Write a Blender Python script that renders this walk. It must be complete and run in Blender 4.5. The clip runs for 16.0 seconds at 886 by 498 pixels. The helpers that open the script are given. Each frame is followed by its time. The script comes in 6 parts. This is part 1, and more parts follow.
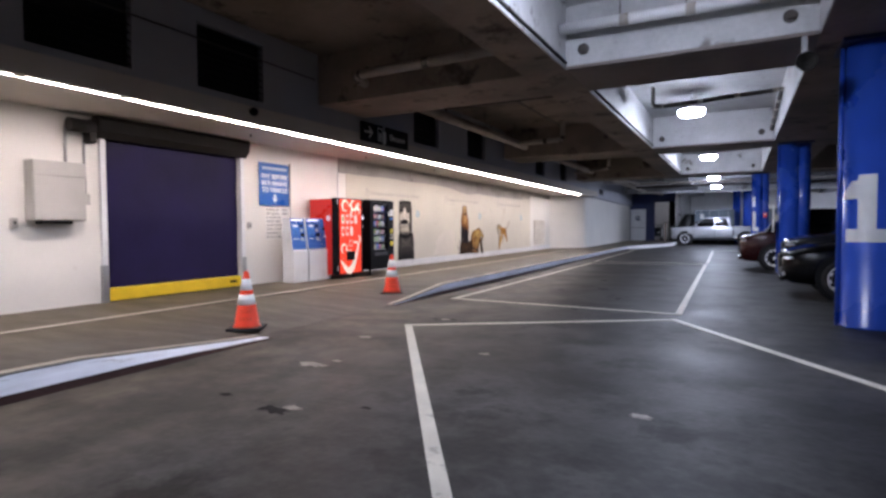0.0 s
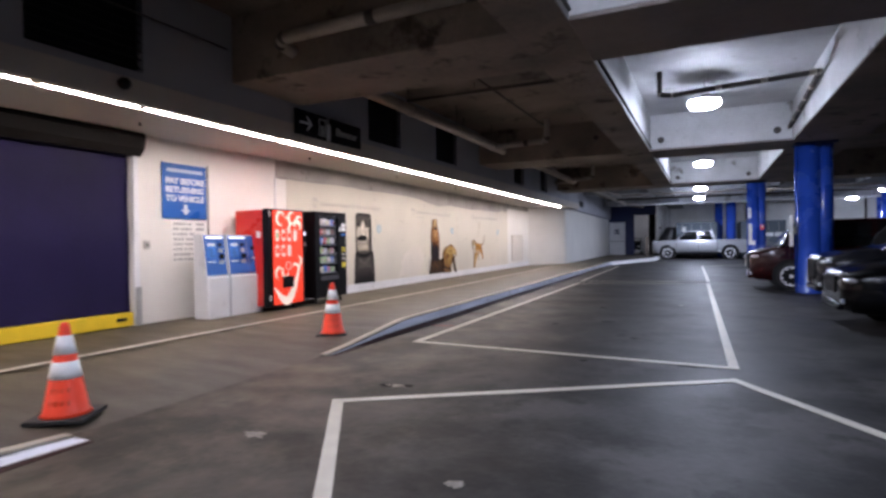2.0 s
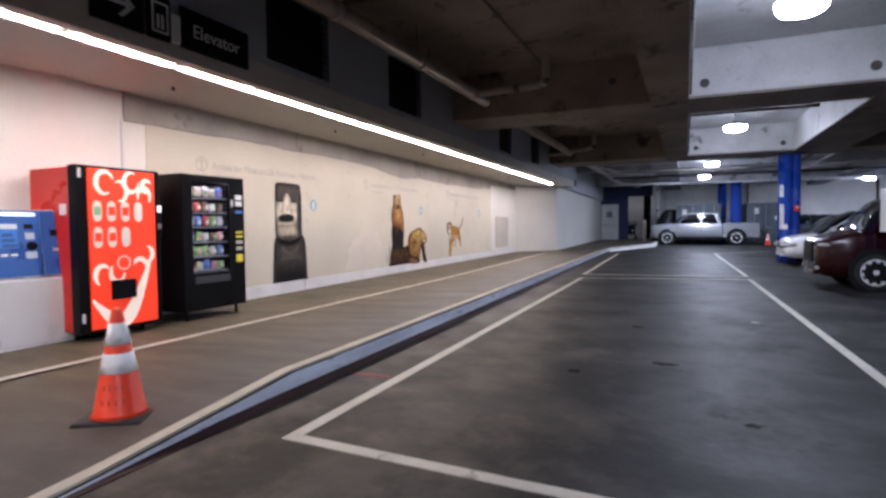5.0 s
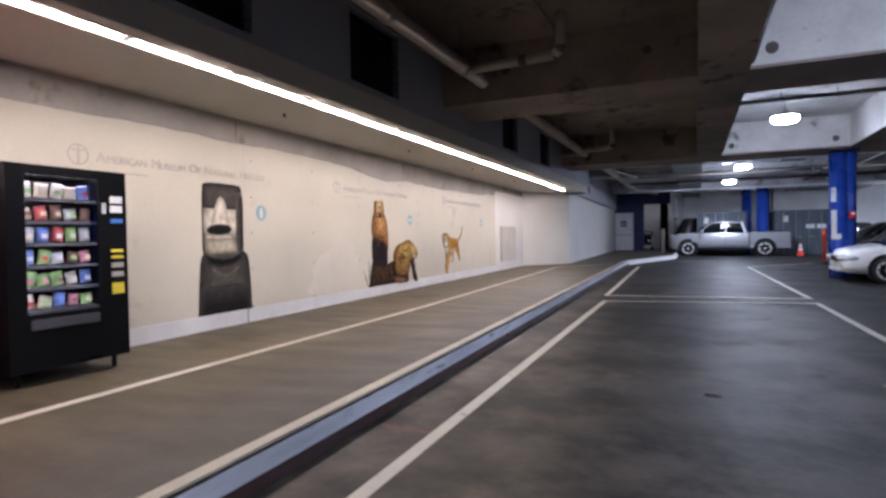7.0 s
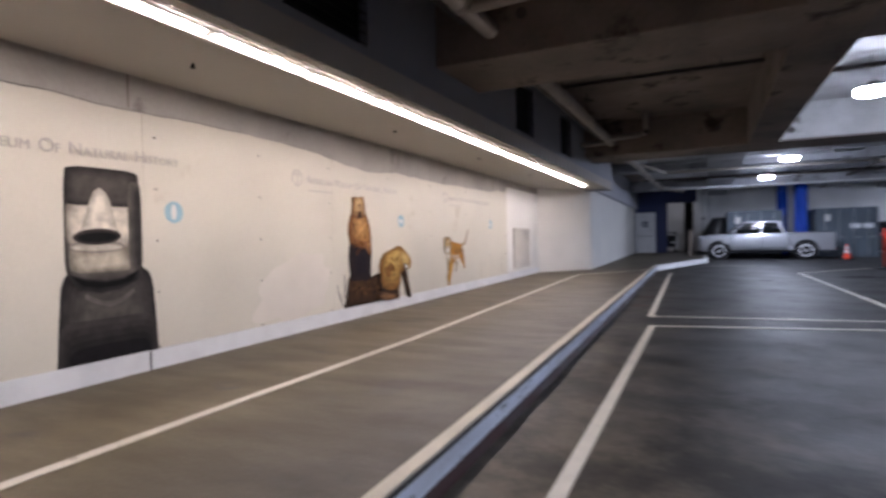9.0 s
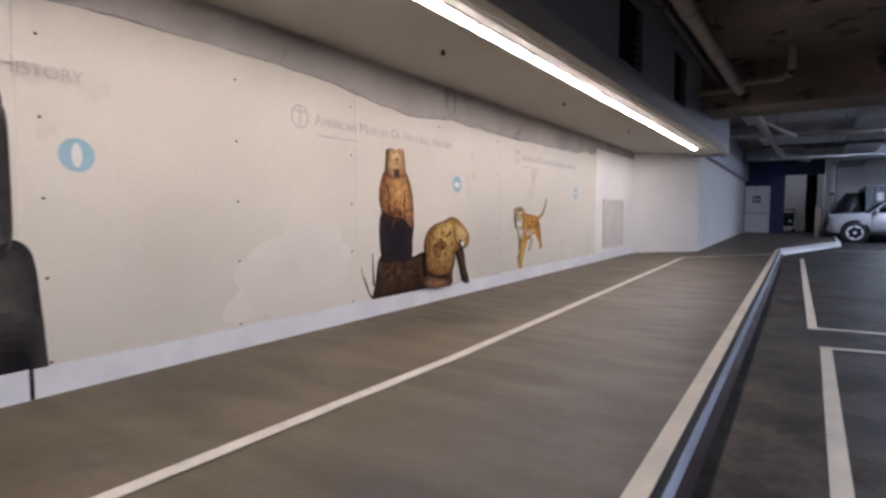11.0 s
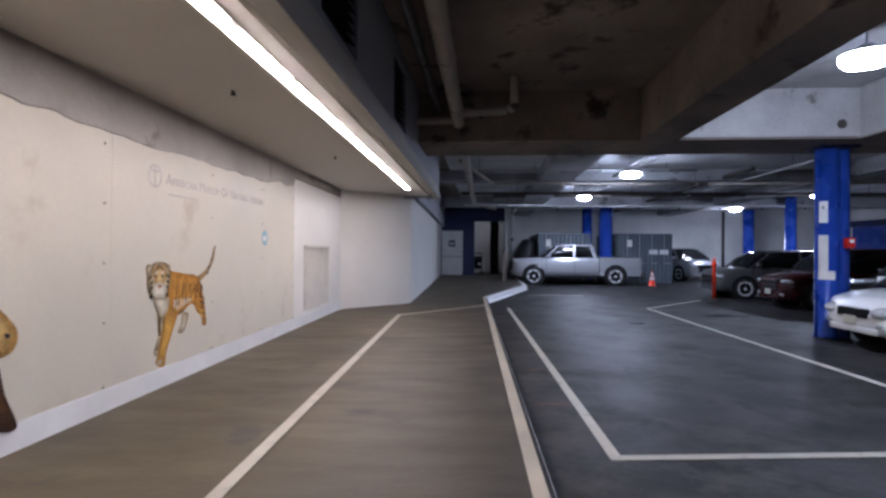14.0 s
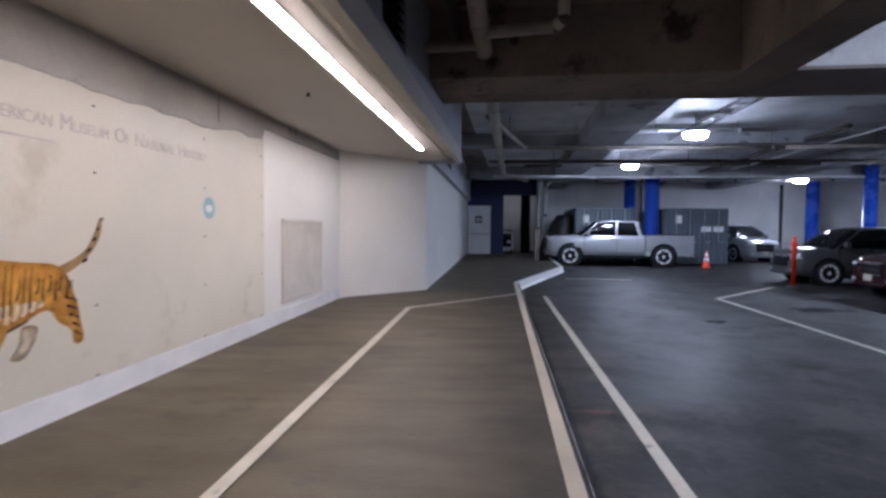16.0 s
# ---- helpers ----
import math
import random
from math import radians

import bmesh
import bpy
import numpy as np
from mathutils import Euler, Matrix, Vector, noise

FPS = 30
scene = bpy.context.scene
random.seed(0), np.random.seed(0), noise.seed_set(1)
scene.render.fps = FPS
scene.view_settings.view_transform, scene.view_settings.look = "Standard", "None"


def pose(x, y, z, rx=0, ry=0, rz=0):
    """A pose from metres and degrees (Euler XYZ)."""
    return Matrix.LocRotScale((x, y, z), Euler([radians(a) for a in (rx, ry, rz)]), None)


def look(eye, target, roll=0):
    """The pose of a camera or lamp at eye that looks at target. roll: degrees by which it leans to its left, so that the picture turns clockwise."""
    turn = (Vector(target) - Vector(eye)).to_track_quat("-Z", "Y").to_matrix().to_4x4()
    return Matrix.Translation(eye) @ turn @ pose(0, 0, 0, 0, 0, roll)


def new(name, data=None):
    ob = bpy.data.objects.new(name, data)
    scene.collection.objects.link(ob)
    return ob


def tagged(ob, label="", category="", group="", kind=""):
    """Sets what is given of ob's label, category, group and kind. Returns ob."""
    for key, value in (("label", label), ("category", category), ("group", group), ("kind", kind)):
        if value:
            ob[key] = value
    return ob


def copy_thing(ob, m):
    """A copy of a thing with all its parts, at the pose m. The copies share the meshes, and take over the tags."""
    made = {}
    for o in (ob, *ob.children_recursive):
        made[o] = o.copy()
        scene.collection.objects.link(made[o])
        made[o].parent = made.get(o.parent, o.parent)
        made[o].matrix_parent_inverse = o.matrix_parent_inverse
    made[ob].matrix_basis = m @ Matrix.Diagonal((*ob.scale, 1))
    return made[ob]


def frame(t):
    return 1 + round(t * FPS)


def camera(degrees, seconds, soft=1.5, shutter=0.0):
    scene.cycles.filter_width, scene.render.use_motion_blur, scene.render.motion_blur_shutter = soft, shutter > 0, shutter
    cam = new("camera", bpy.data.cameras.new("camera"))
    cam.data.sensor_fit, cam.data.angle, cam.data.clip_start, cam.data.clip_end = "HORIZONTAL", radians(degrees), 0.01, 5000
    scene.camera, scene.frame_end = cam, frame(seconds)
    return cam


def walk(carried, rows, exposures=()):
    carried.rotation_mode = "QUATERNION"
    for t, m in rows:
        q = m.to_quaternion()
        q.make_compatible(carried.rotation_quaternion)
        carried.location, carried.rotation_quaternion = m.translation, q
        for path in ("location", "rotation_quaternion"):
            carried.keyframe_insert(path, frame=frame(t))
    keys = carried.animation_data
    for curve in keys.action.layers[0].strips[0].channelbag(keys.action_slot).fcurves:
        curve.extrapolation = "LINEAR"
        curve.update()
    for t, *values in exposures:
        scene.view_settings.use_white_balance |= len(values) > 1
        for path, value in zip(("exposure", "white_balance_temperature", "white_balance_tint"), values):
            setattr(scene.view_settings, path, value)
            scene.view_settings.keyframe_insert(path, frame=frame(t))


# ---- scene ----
cam = camera(77.8, 16.0, soft=2.8, shutter=0.5)
PATH = [
    (0, (0.063, 0.204, 1.34), (-0.882, 1.964, 1.264), -0.3),
    (0.5, (-0.208, 0.847, 1.314), (-1.162, 2.601, 1.211), -0.3),
    (1, (-0.48, 1.45, 1.344), (-1.423, 3.212, 1.269), -0.3),
    (1.5, (-0.703, 2.057, 1.361), (-1.681, 3.801, 1.322), -0.3),
    (2, (-0.986, 2.661, 1.385), (-1.848, 4.465, 1.363), -0.8),
    (2.5, (-1.149, 3.275, 1.383), (-1.959, 5.103, 1.336), -0.3),
    (3, (-1.361, 3.91, 1.395), (-2.096, 5.77, 1.369), -0.1),
    (3.5, (-1.485, 4.592, 1.385), (-2.238, 6.444, 1.344), -0.2),
    (3.7, (-1.563, 4.856, 1.361), (-2.338, 6.698, 1.28), -0.3),
    (5.8, (-2.565, 7.602, 1.386), (-3.387, 9.423, 1.295), -0.3),
    (6, (-2.557, 7.818, 1.451), (-3.374, 9.639, 1.318), 0.4),
    (6.5, (-2.730, 8.500, 1.396), (-3.528, 10.332, 1.327), 0.0),
    (7, (-3.025, 9.121, 1.394), (-3.861, 10.937, 1.349), -0.9),
    (7.5, (-3.223, 9.787, 1.393), (-4.047, 11.609, 1.412), -1.9),
    (8, (-3.391, 10.383, 1.390), (-4.238, 12.194, 1.369), -1.7),
    (8.5, (-3.757, 10.981, 1.460), (-4.521, 12.829, 1.423), -0.8),
    (9, (-3.922, 11.627, 1.460), (-4.794, 13.426, 1.421), -1.2),
    (9.2, (-4.068, 11.931, 1.412), (-5.076, 13.659, 1.394), -1.5),
    (11.3, (-5.019, 14.359, 1.41), (-6.146, 16.005, 1.272), -0.2),
    (11.5, (-5.124, 14.606, 1.409), (-6.246, 16.257, 1.294), -0.6),
    (12, (-5.366, 15.292, 1.391), (-6.507, 16.932, 1.288), -0.8),
    (12.5, (-5.692, 15.887, 1.424), (-6.508, 17.711, 1.334), -0.3),
    (13, (-5.749, 16.39, 1.558), (-6.208, 18.335, 1.493), 0.5),
    (13.5, (-5.895, 16.963, 1.55), (-6.226, 18.934, 1.485), 0.9),
    (14, (-5.927, 17.508, 1.629), (-6.074, 19.503, 1.638), 0.4),
    (14.5, (-5.96, 18.174, 1.602), (-6.131, 20.165, 1.523), 0.6),
    (14.7, (-5.965, 18.457, 1.608), (-6.152, 20.447, 1.533), 0.5),
    (15, (-5.984, 18.886, 1.62), (-6.201, 20.872, 1.537), 0.7),
    (15.5, (-6.032, 19.579, 1.638), (-6.324, 21.552, 1.499), 0.1),
    (16, (-6.001, 20.225, 1.618), (-6.249, 22.208, 1.542), 0.5),
]
walk(cam, [(t, look(eye, target, roll)) for t, eye, target, roll in PATH], exposures=[(0.0, 0.2, 6500, 20), (3.5, 0.18, 6500, 20), (6.5, 0.12, 6500, 20), (9.0, 0.06, 6500, 20), (12.3, -0.08, 6200, 20), (16.0, -0.08, 6200, 20)])

# ---- light of the place: only its lamps, under a closed roof ----
world = bpy.data.worlds.new("world")
scene.world = world
world.use_nodes = True
world.node_tree.nodes["Background"].inputs[0].default_value = (0.02, 0.022, 0.028, 1)
world.node_tree.nodes["Background"].inputs[1].default_value = 0.1
STRIP_POWER, LAMP_POWER, FAR_LAMP_POWER = 88.0, 195.0, 270.0


# ---- materials ----
def node_mat(name):
    m = bpy.data.materials.new(name)
    m.use_nodes = True
    return m, m.node_tree.nodes, m.node_tree.links, m.node_tree.nodes["Principled BSDF"]


def surface(name, color, rough=0.5, metal=0.0, vary=0.18, big=0.7, fine=40.0, bump=0.15, stain=None, stain_at=0.62, coat=0.0, rough_vary=0.12, stretch=None):
    """A painted, cast or metal surface with broad blotches, fine grain, relief and, where given, stains."""
    m, nodes, links, bsdf = node_mat(name)
    n1 = nodes.new("ShaderNodeTexNoise")
    n1.inputs["Scale"].default_value, n1.inputs["Detail"].default_value = big, 6
    n2 = nodes.new("ShaderNodeTexNoise")
    n2.inputs["Scale"].default_value, n2.inputs["Detail"].default_value = fine, 4
    geo = nodes.new("ShaderNodeNewGeometry")
    where = geo.outputs["Position"]
    if stretch:
        mp = nodes.new("ShaderNodeMapping")
        mp.inputs["Scale"].default_value = stretch
        links.new(where, mp.inputs["Vector"])
        where = mp.outputs[0]
    for n in (n1, n2):
        links.new(where, n.inputs["Vector"])
    mix = nodes.new("ShaderNodeMix")
    mix.data_type = "RGBA"
    c = color
    mix.inputs["A"].default_value = (*[v * (1 - vary) for v in c], 1)
    mix.inputs["B"].default_value = (*[min(1, v * (1 + vary)) for v in c], 1)
    add = nodes.new("ShaderNodeMath")
    add.operation = "MULTIPLY_ADD"
    links.new(n2.outputs["Fac"], add.inputs[0])
    add.inputs[1].default_value = 0.45
    sub = nodes.new("ShaderNodeMapRange")
    links.new(n1.outputs["Fac"], sub.inputs["Value"])
    sub.inputs["From Min"].default_value, sub.inputs["From Max"].default_value = 0.3, 0.7
    sub.inputs["To Min"].default_value, sub.inputs["To Max"].default_value = -0.2, 0.75
    links.new(sub.outputs[0], add.inputs[2])
    links.new(add.outputs[0], mix.inputs["Factor"])
    out = mix.outputs["Result"]
    if stain:
        n3 = nodes.new("ShaderNodeTexNoise")
        n3.inputs["Scale"].default_value, n3.inputs["Detail"].default_value, n3.inputs["Roughness"].default_value = big * 1.9, 9, 0.65
        links.new(where, n3.inputs["Vector"])
        r3 = nodes.new("ShaderNodeMapRange")
        links.new(n3.outputs["Fac"], r3.inputs["Value"])
        r3.inputs["From Min"].default_value, r3.inputs["From Max"].default_value = stain_at, stain_at + 0.09
        m3 = nodes.new("ShaderNodeMix")
        m3.data_type = "RGBA"
        links.new(r3.outputs[0], m3.inputs["Factor"])
        links.new(out, m3.inputs["A"])
        m3.inputs["B"].default_value = (*stain, 1)
        out = m3.outputs["Result"]
    links.new(out, bsdf.inputs["Base Color"])
    rr = nodes.new("ShaderNodeMapRange")
    links.new(n1.outputs["Fac"], rr.inputs["Value"])
    rr.inputs["From Min"].default_value, rr.inputs["From Max"].default_value = 0.3, 0.7
    rr.inputs["To Min"].default_value, rr.inputs["To Max"].default_value = max(0.03, rough - rough_vary), min(1, rough + rough_vary)
    links.new(rr.outputs[0], bsdf.inputs["Roughness"])
    bsdf.inputs["Metallic"].default_value = metal
    if coat:
        bsdf.inputs["Coat Weight"].default_value, bsdf.inputs["Coat Roughness"].default_value = coat, 0.05
    if bump:
        b = nodes.new("ShaderNodeBump")
        b.inputs["Strength"].default_value, b.inputs["Distance"].default_value = bump, 0.01
        links.new(n2.outputs["Fac"], b.inputs["Height"])
        links.new(b.outputs[0], bsdf.inputs["Normal"])
    return m


def glow(name, color, power):
    m, nodes, links, bsdf = node_mat(name)
    bsdf.inputs["Base Color"].default_value = (*color, 1)
    bsdf.inputs["Emission Color"].default_value = (*color, 1)
    bsdf.inputs["Emission Strength"].default_value = power
    return m


def pane_glass(name, color=(0.01, 0.011, 0.013), rough=0.04):
    m, nodes, links, bsdf = node_mat(name)
    bsdf.inputs["Base Color"].default_value = (*color, 1)
    bsdf.inputs["Roughness"].default_value = rough
    bsdf.inputs["IOR"].default_value = 1.5
    return m


BROWN0, BROWN1 = (0.025, 0.0203, 0.0148, 1), (0.08, 0.065, 0.046, 1)


def walkway_surface():
    """Brown-grey concrete, dirtied towards the lane by tyres and feet."""
    m = surface("walkway_concrete", (0.077, 0.0605, 0.0345), 0.62, vary=0.34, big=0.7, fine=26, bump=0.35, stain=(0.048, 0.041, 0.031), stain_at=0.58)
    nodes, links, bsdf = m.node_tree.nodes, m.node_tree.links, m.node_tree.nodes["Principled BSDF"]
    old = bsdf.inputs["Base Color"].links[0].from_socket
    geo = nodes.new("ShaderNodeNewGeometry")
    sep = nodes.new("ShaderNodeSeparateXYZ")
    links.new(geo.outputs["Position"], sep.inputs[0])
    n = nodes.new("ShaderNodeTexNoise")
    n.inputs["Scale"].default_value, n.inputs["Detail"].default_value = 0.7, 8
    links.new(geo.outputs["Position"], n.inputs["Vector"])
    wob = nodes.new("ShaderNodeMath")
    wob.operation = "MULTIPLY_ADD"
    links.new(n.outputs["Fac"], wob.inputs[0])
    wob.inputs[1].default_value = 2.2
    links.new(sep.outputs["X"], wob.inputs[2])
    ramp = nodes.new("ShaderNodeMapRange")
    links.new(wob.outputs[0], ramp.inputs["Value"])
    ramp.inputs["From Min"].default_value, ramp.inputs["From Max"].default_value = -6.1, -4.7
    ramp.inputs["To Max"].default_value = 0.9
    fine = nodes.new("ShaderNodeTexNoise")
    fine.inputs["Scale"].default_value, fine.inputs["Detail"].default_value = 2.6, 9
    links.new(geo.outputs["Position"], fine.inputs["Vector"])
    span = nodes.new("ShaderNodeMapRange")
    links.new(fine.outputs["Fac"], span.inputs["Value"])
    span.inputs["From Min"].default_value, span.inputs["From Max"].default_value = 0.3, 0.7
    dirt = nodes.new("ShaderNodeMix")
    dirt.data_type = "RGBA"
    links.new(span.outputs[0], dirt.inputs["Factor"])
    dirt.inputs["A"].default_value, dirt.inputs["B"].default_value = BROWN0, (0.054, 0.043, 0.029, 1)
    mix = nodes.new("ShaderNodeMix")
    mix.data_type = "RGBA"
    links.new(ramp.outputs[0], mix.inputs["Factor"])
    links.new(old, mix.inputs["A"])
    links.new(dirt.outputs["Result"], mix.inputs["B"])
    # cross streaks of wear and floor sheen, put into both colour and roughness
    squash = nodes.new("ShaderNodeMapping")
    squash.inputs["Scale"].default_value = (0.9, 3.0, 1.0)
    links.new(geo.outputs["Position"], squash.inputs["Vector"])
    streak = nodes.new("ShaderNodeTexNoise")
    streak.inputs["Scale"].default_value, streak.inputs["Detail"].default_value, streak.inputs["Roughness"].default_value = 1.0, 7, 0.6
    links.new(squash.outputs[0], streak.inputs["Vector"])
    level = nodes.new("ShaderNodeMapRange")
    links.new(streak.outputs["Fac"], level.inputs["Value"])
    level.inputs["From Min"].default_value, level.inputs["From Max"].default_value = 0.3, 0.7
    level.inputs["To Min"].default_value, level.inputs["To Max"].default_value = 0.87, 1.14
    worn = nodes.new("ShaderNodeMix")
    worn.data_type, worn.blend_type = "RGBA", "MULTIPLY"
    worn.inputs["Factor"].default_value = 1.0
    links.new(mix.outputs["Result"], worn.inputs["A"])
    links.new(level.outputs[0], worn.inputs["B"])
    links.new(worn.outputs["Result"], bsdf.inputs["Base Color"])
    gloss = nodes.new("ShaderNodeMapRange")
    links.new(streak.outputs["Fac"], gloss.inputs["Value"])
    gloss.inputs["From Min"].default_value, gloss.inputs["From Max"].default_value = 0.3, 0.7
    gloss.inputs["To Min"].default_value, gloss.inputs["To Max"].default_value = 0.66, 0.52
    links.new(gloss.outputs[0], bsdf.inputs["Roughness"])
    return m


def deck_surface():
    """Dark lane coating, worn to brown-grey concrete towards the kerb, mottled and oil-stained."""
    m = surface("deck_coating", (0.0265, 0.0252, 0.025), 0.56, vary=0.75, big=0.9, fine=16, bump=0.3, stain=(0.007, 0.0068, 0.0066), stain_at=0.54, rough_vary=0.08)
    nodes, links, bsdf = m.node_tree.nodes, m.node_tree.links, m.node_tree.nodes["Principled BSDF"]
    bsdf.inputs["Specular IOR Level"].default_value = 0.18
    old = bsdf.inputs["Base Color"].links[0].from_socket
    geo = nodes.new("ShaderNodeNewGeometry")
    sep = nodes.new("ShaderNodeSeparateXYZ")
    links.new(geo.outputs["Position"], sep.inputs[0])
    n = nodes.new("ShaderNodeTexNoise")
    n.inputs["Scale"].default_value, n.inputs["Detail"].default_value, n.inputs["Roughness"].default_value = 0.8, 8, 0.65
    links.new(geo.outputs["Position"], n.inputs["Vector"])
    wob = nodes.new("ShaderNodeMath")
    wob.operation = "MULTIPLY_ADD"
    links.new(n.outputs["Fac"], wob.inputs[0])
    wob.inputs[1].default_value = 3.2
    along = nodes.new("ShaderNodeMapRange")
    links.new(sep.outputs["Y"], along.inputs["Value"])
    along.inputs["From Min"].default_value, along.inputs["From Max"].default_value = 14.5, 21.0
    along.inputs["To Min"].default_value, along.inputs["To Max"].default_value = -0.85, 1.3
    across = nodes.new("ShaderNodeMath")
    links.new(sep.outputs["X"], across.inputs[0])
    links.new(along.outputs[0], across.inputs[1])
    links.new(across.outputs[0], wob.inputs[2])
    ramp = nodes.new("ShaderNodeMapRange")
    links.new(wob.outputs[0], ramp.inputs["Value"])
    ramp.inputs["From Min"].default_value, ramp.inputs["From Max"].default_value = -3.9, -1.6
    brown = nodes.new("ShaderNodeMix")
    brown.data_type = "RGBA"
    fine = nodes.new("ShaderNodeTexNoise")
    fine.inputs["Scale"].default_value, fine.inputs["Detail"].default_value = 2.6, 9
    links.new(geo.outputs["Position"], fine.inputs["Vector"])
    fr_ = nodes.new("ShaderNodeMapRange")
    links.new(fine.outputs["Fac"], fr_.inputs["Value"])
    fr_.inputs["From Min"].default_value, fr_.inputs["From Max"].default_value = 0.3, 0.7
    links.new(fr_.outputs[0], brown.inputs["Factor"])
    brown.inputs["A"].default_value, brown.inputs["B"].default_value = BROWN0, BROWN1
    mix = nodes.new("ShaderNodeMix")
    mix.data_type = "RGBA"
    links.new(ramp.outputs[0], mix.inputs["Factor"])
    links.new(brown.outputs["Result"], mix.inputs["A"])
    links.new(old, mix.inputs["B"])
    oil = nodes.new("ShaderNodeTexNoise")
    oil.inputs["Scale"].default_value, oil.inputs["Detail"].default_value, oil.inputs["Roughness"].default_value = 1.15, 10, 0.7
    links.new(geo.outputs["Position"], oil.inputs["Vector"])
    soak = nodes.new("ShaderNodeMapRange")
    links.new(oil.outputs["Fac"], soak.inputs["Value"])
    soak.inputs["From Min"].default_value, soak.inputs["From Max"].default_value = 0.43, 0.58
    soak.inputs["To Min"].default_value, soak.inputs["To Max"].default_value = 1.3, 0.38
    wet = nodes.new("ShaderNodeMix")
    wet.data_type, wet.blend_type = "RGBA", "MULTIPLY"
    wet.inputs["Factor"].default_value = 1.0
    links.new(mix.outputs["Result"], wet.inputs["A"])
    links.new(soak.outputs[0], wet.inputs["B"])
    links.new(wet.outputs["Result"], bsdf.inputs["Base Color"])
    return m


M = {}
M["deck"] = deck_surface()
M["walkway"] = walkway_surface()
M["line"] = surface("worn_line_paint", (0.48, 0.45, 0.385), 0.55, vary=0.18, big=3, fine=55, bump=0.1, stain=(0.2, 0.185, 0.16), stain_at=0.6)
M["kerb_top"] = surface("kerb_edge_paint", (0.43, 0.39, 0.315), 0.6, vary=0.2, big=2, fine=50, stain=(0.2, 0.17, 0.14), stain_at=0.66)
M["kerb_face"] = surface("worn_pale_blue_paint", (0.62, 0.67, 0.76), 0.5, vary=0.22, big=2.2, fine=30, stain=(0.11, 0.125, 0.15), stain_at=0.57, stretch=(3.0, 0.45, 3.0))
M["kerb_red"] = surface("old_maroon_paint", (0.04, 0.019, 0.018), 0.6, vary=0.3, big=2, fine=40)
M["kerb_red"].node_tree.nodes["Principled BSDF"].inputs["Specular IOR Level"].default_value = 0.12
M["white_wall"] = surface("white_wall_paint", (0.74, 0.72, 0.68), 0.6, vary=0.07, big=0.6, fine=18, bump=0.2, stain=(0.58, 0.54, 0.48), stain_at=0.68)
M["mural_wall"] = surface("mural_sheet", (0.6, 0.562, 0.475), 0.55, vary=0.1, big=0.45, fine=25, bump=0.12, stain=(0.5, 0.45, 0.36), stain_at=0.61)
M["plinth"] = surface("white_plinth_paint", (0.7, 0.71, 0.72), 0.55, vary=0.1, big=2, fine=30, stain=(0.35, 0.32, 0.29), stain_at=0.68)
M["band"] = surface("grey_concrete_band", (0.37, 0.345, 0.315), 0.75, vary=0.22, big=0.9, fine=20, bump=0.3, stain=(0.2, 0.185, 0.165), stain_at=0.6)
M["soffit"] = surface("soffit_plaster", (0.56, 0.52, 0.47), 0.7, vary=0.07, big=0.5, fine=30)
M["bulkhead"] = surface("grey_bulkhead_paint", (0.38, 0.39, 0.43), 0.7, vary=0.12, big=0.6, fine=25, bump=0.25)
M["raw"] = surface("sooty_concrete", (0.215, 0.175, 0.147), 0.8, vary=0.45, big=0.7, fine=14, bump=0.4, stain=(0.055, 0.038, 0.028), stain_at=0.56)
M["raw_bottom"] = surface("beam_underside", (0.2, 0.168, 0.155), 0.75, vary=0.3, big=0.8, fine=14, bump=0.35)
M["bay"] = surface("white_painted_concrete", (0.46, 0.46, 0.46), 0.6, vary=0.28, big=0.8, fine=14, bump=0.35, stain=(0.17, 0.155, 0.14), stain_at=0.6)
M["back_wall"] = surface("off_white_block_wall", (0.8, 0.8, 0.79), 0.7, vary=0.15, big=0.5, fine=12, stain=(0.6, 0.59, 0.57), stain_at=0.62)
M["blue"] = surface("gloss_blue_paint", (0.018, 0.062, 0.36), 0.28, vary=0.18, big=1.2, fine=30, bump=0.08)
M["blue_dark"] = surface("shop_blue_paint", (0.012, 0.022, 0.09), 0.45, vary=0.2)
M["white_mark"] = surface("white_stencil_paint", (0.68, 0.68, 0.67), 0.5, vary=0.1, big=3)
M["black_void"] = surface("unlit_gap_black", (0.012, 0.012, 0.013), 0.8, vary=0.3)
M["galv"] = surface("galvanised_steel", (0.4, 0.41, 0.42), 0.4, metal=0.8, vary=0.15, big=3)
M["pipe"] = surface("painted_pipe", (0.36, 0.32, 0.28), 0.5, vary=0.2, big=2, fine=20, stain=(0.2, 0.15, 0.11), stain_at=0.62)
M["pipe_dark"] = surface("rusty_iron_pipe", (0.06, 0.05, 0.045), 0.6, vary=0.3, big=3)
M["pipe_white"] = surface("white_pipe", (0.6, 0.6, 0.6), 0.4, vary=0.12, big=2)
M["strip"] = glow("led_strip_glow", (1.0, 0.93, 0.88), STRIP_POWER)
M["lamp"] = glow("lamp_lens_glow", (0.74, 0.86, 1.04), LAMP_POWER)
M["lamp_far"] = glow("far_lamp_lens_glow", (0.72, 0.85, 1.05), FAR_LAMP_POWER)


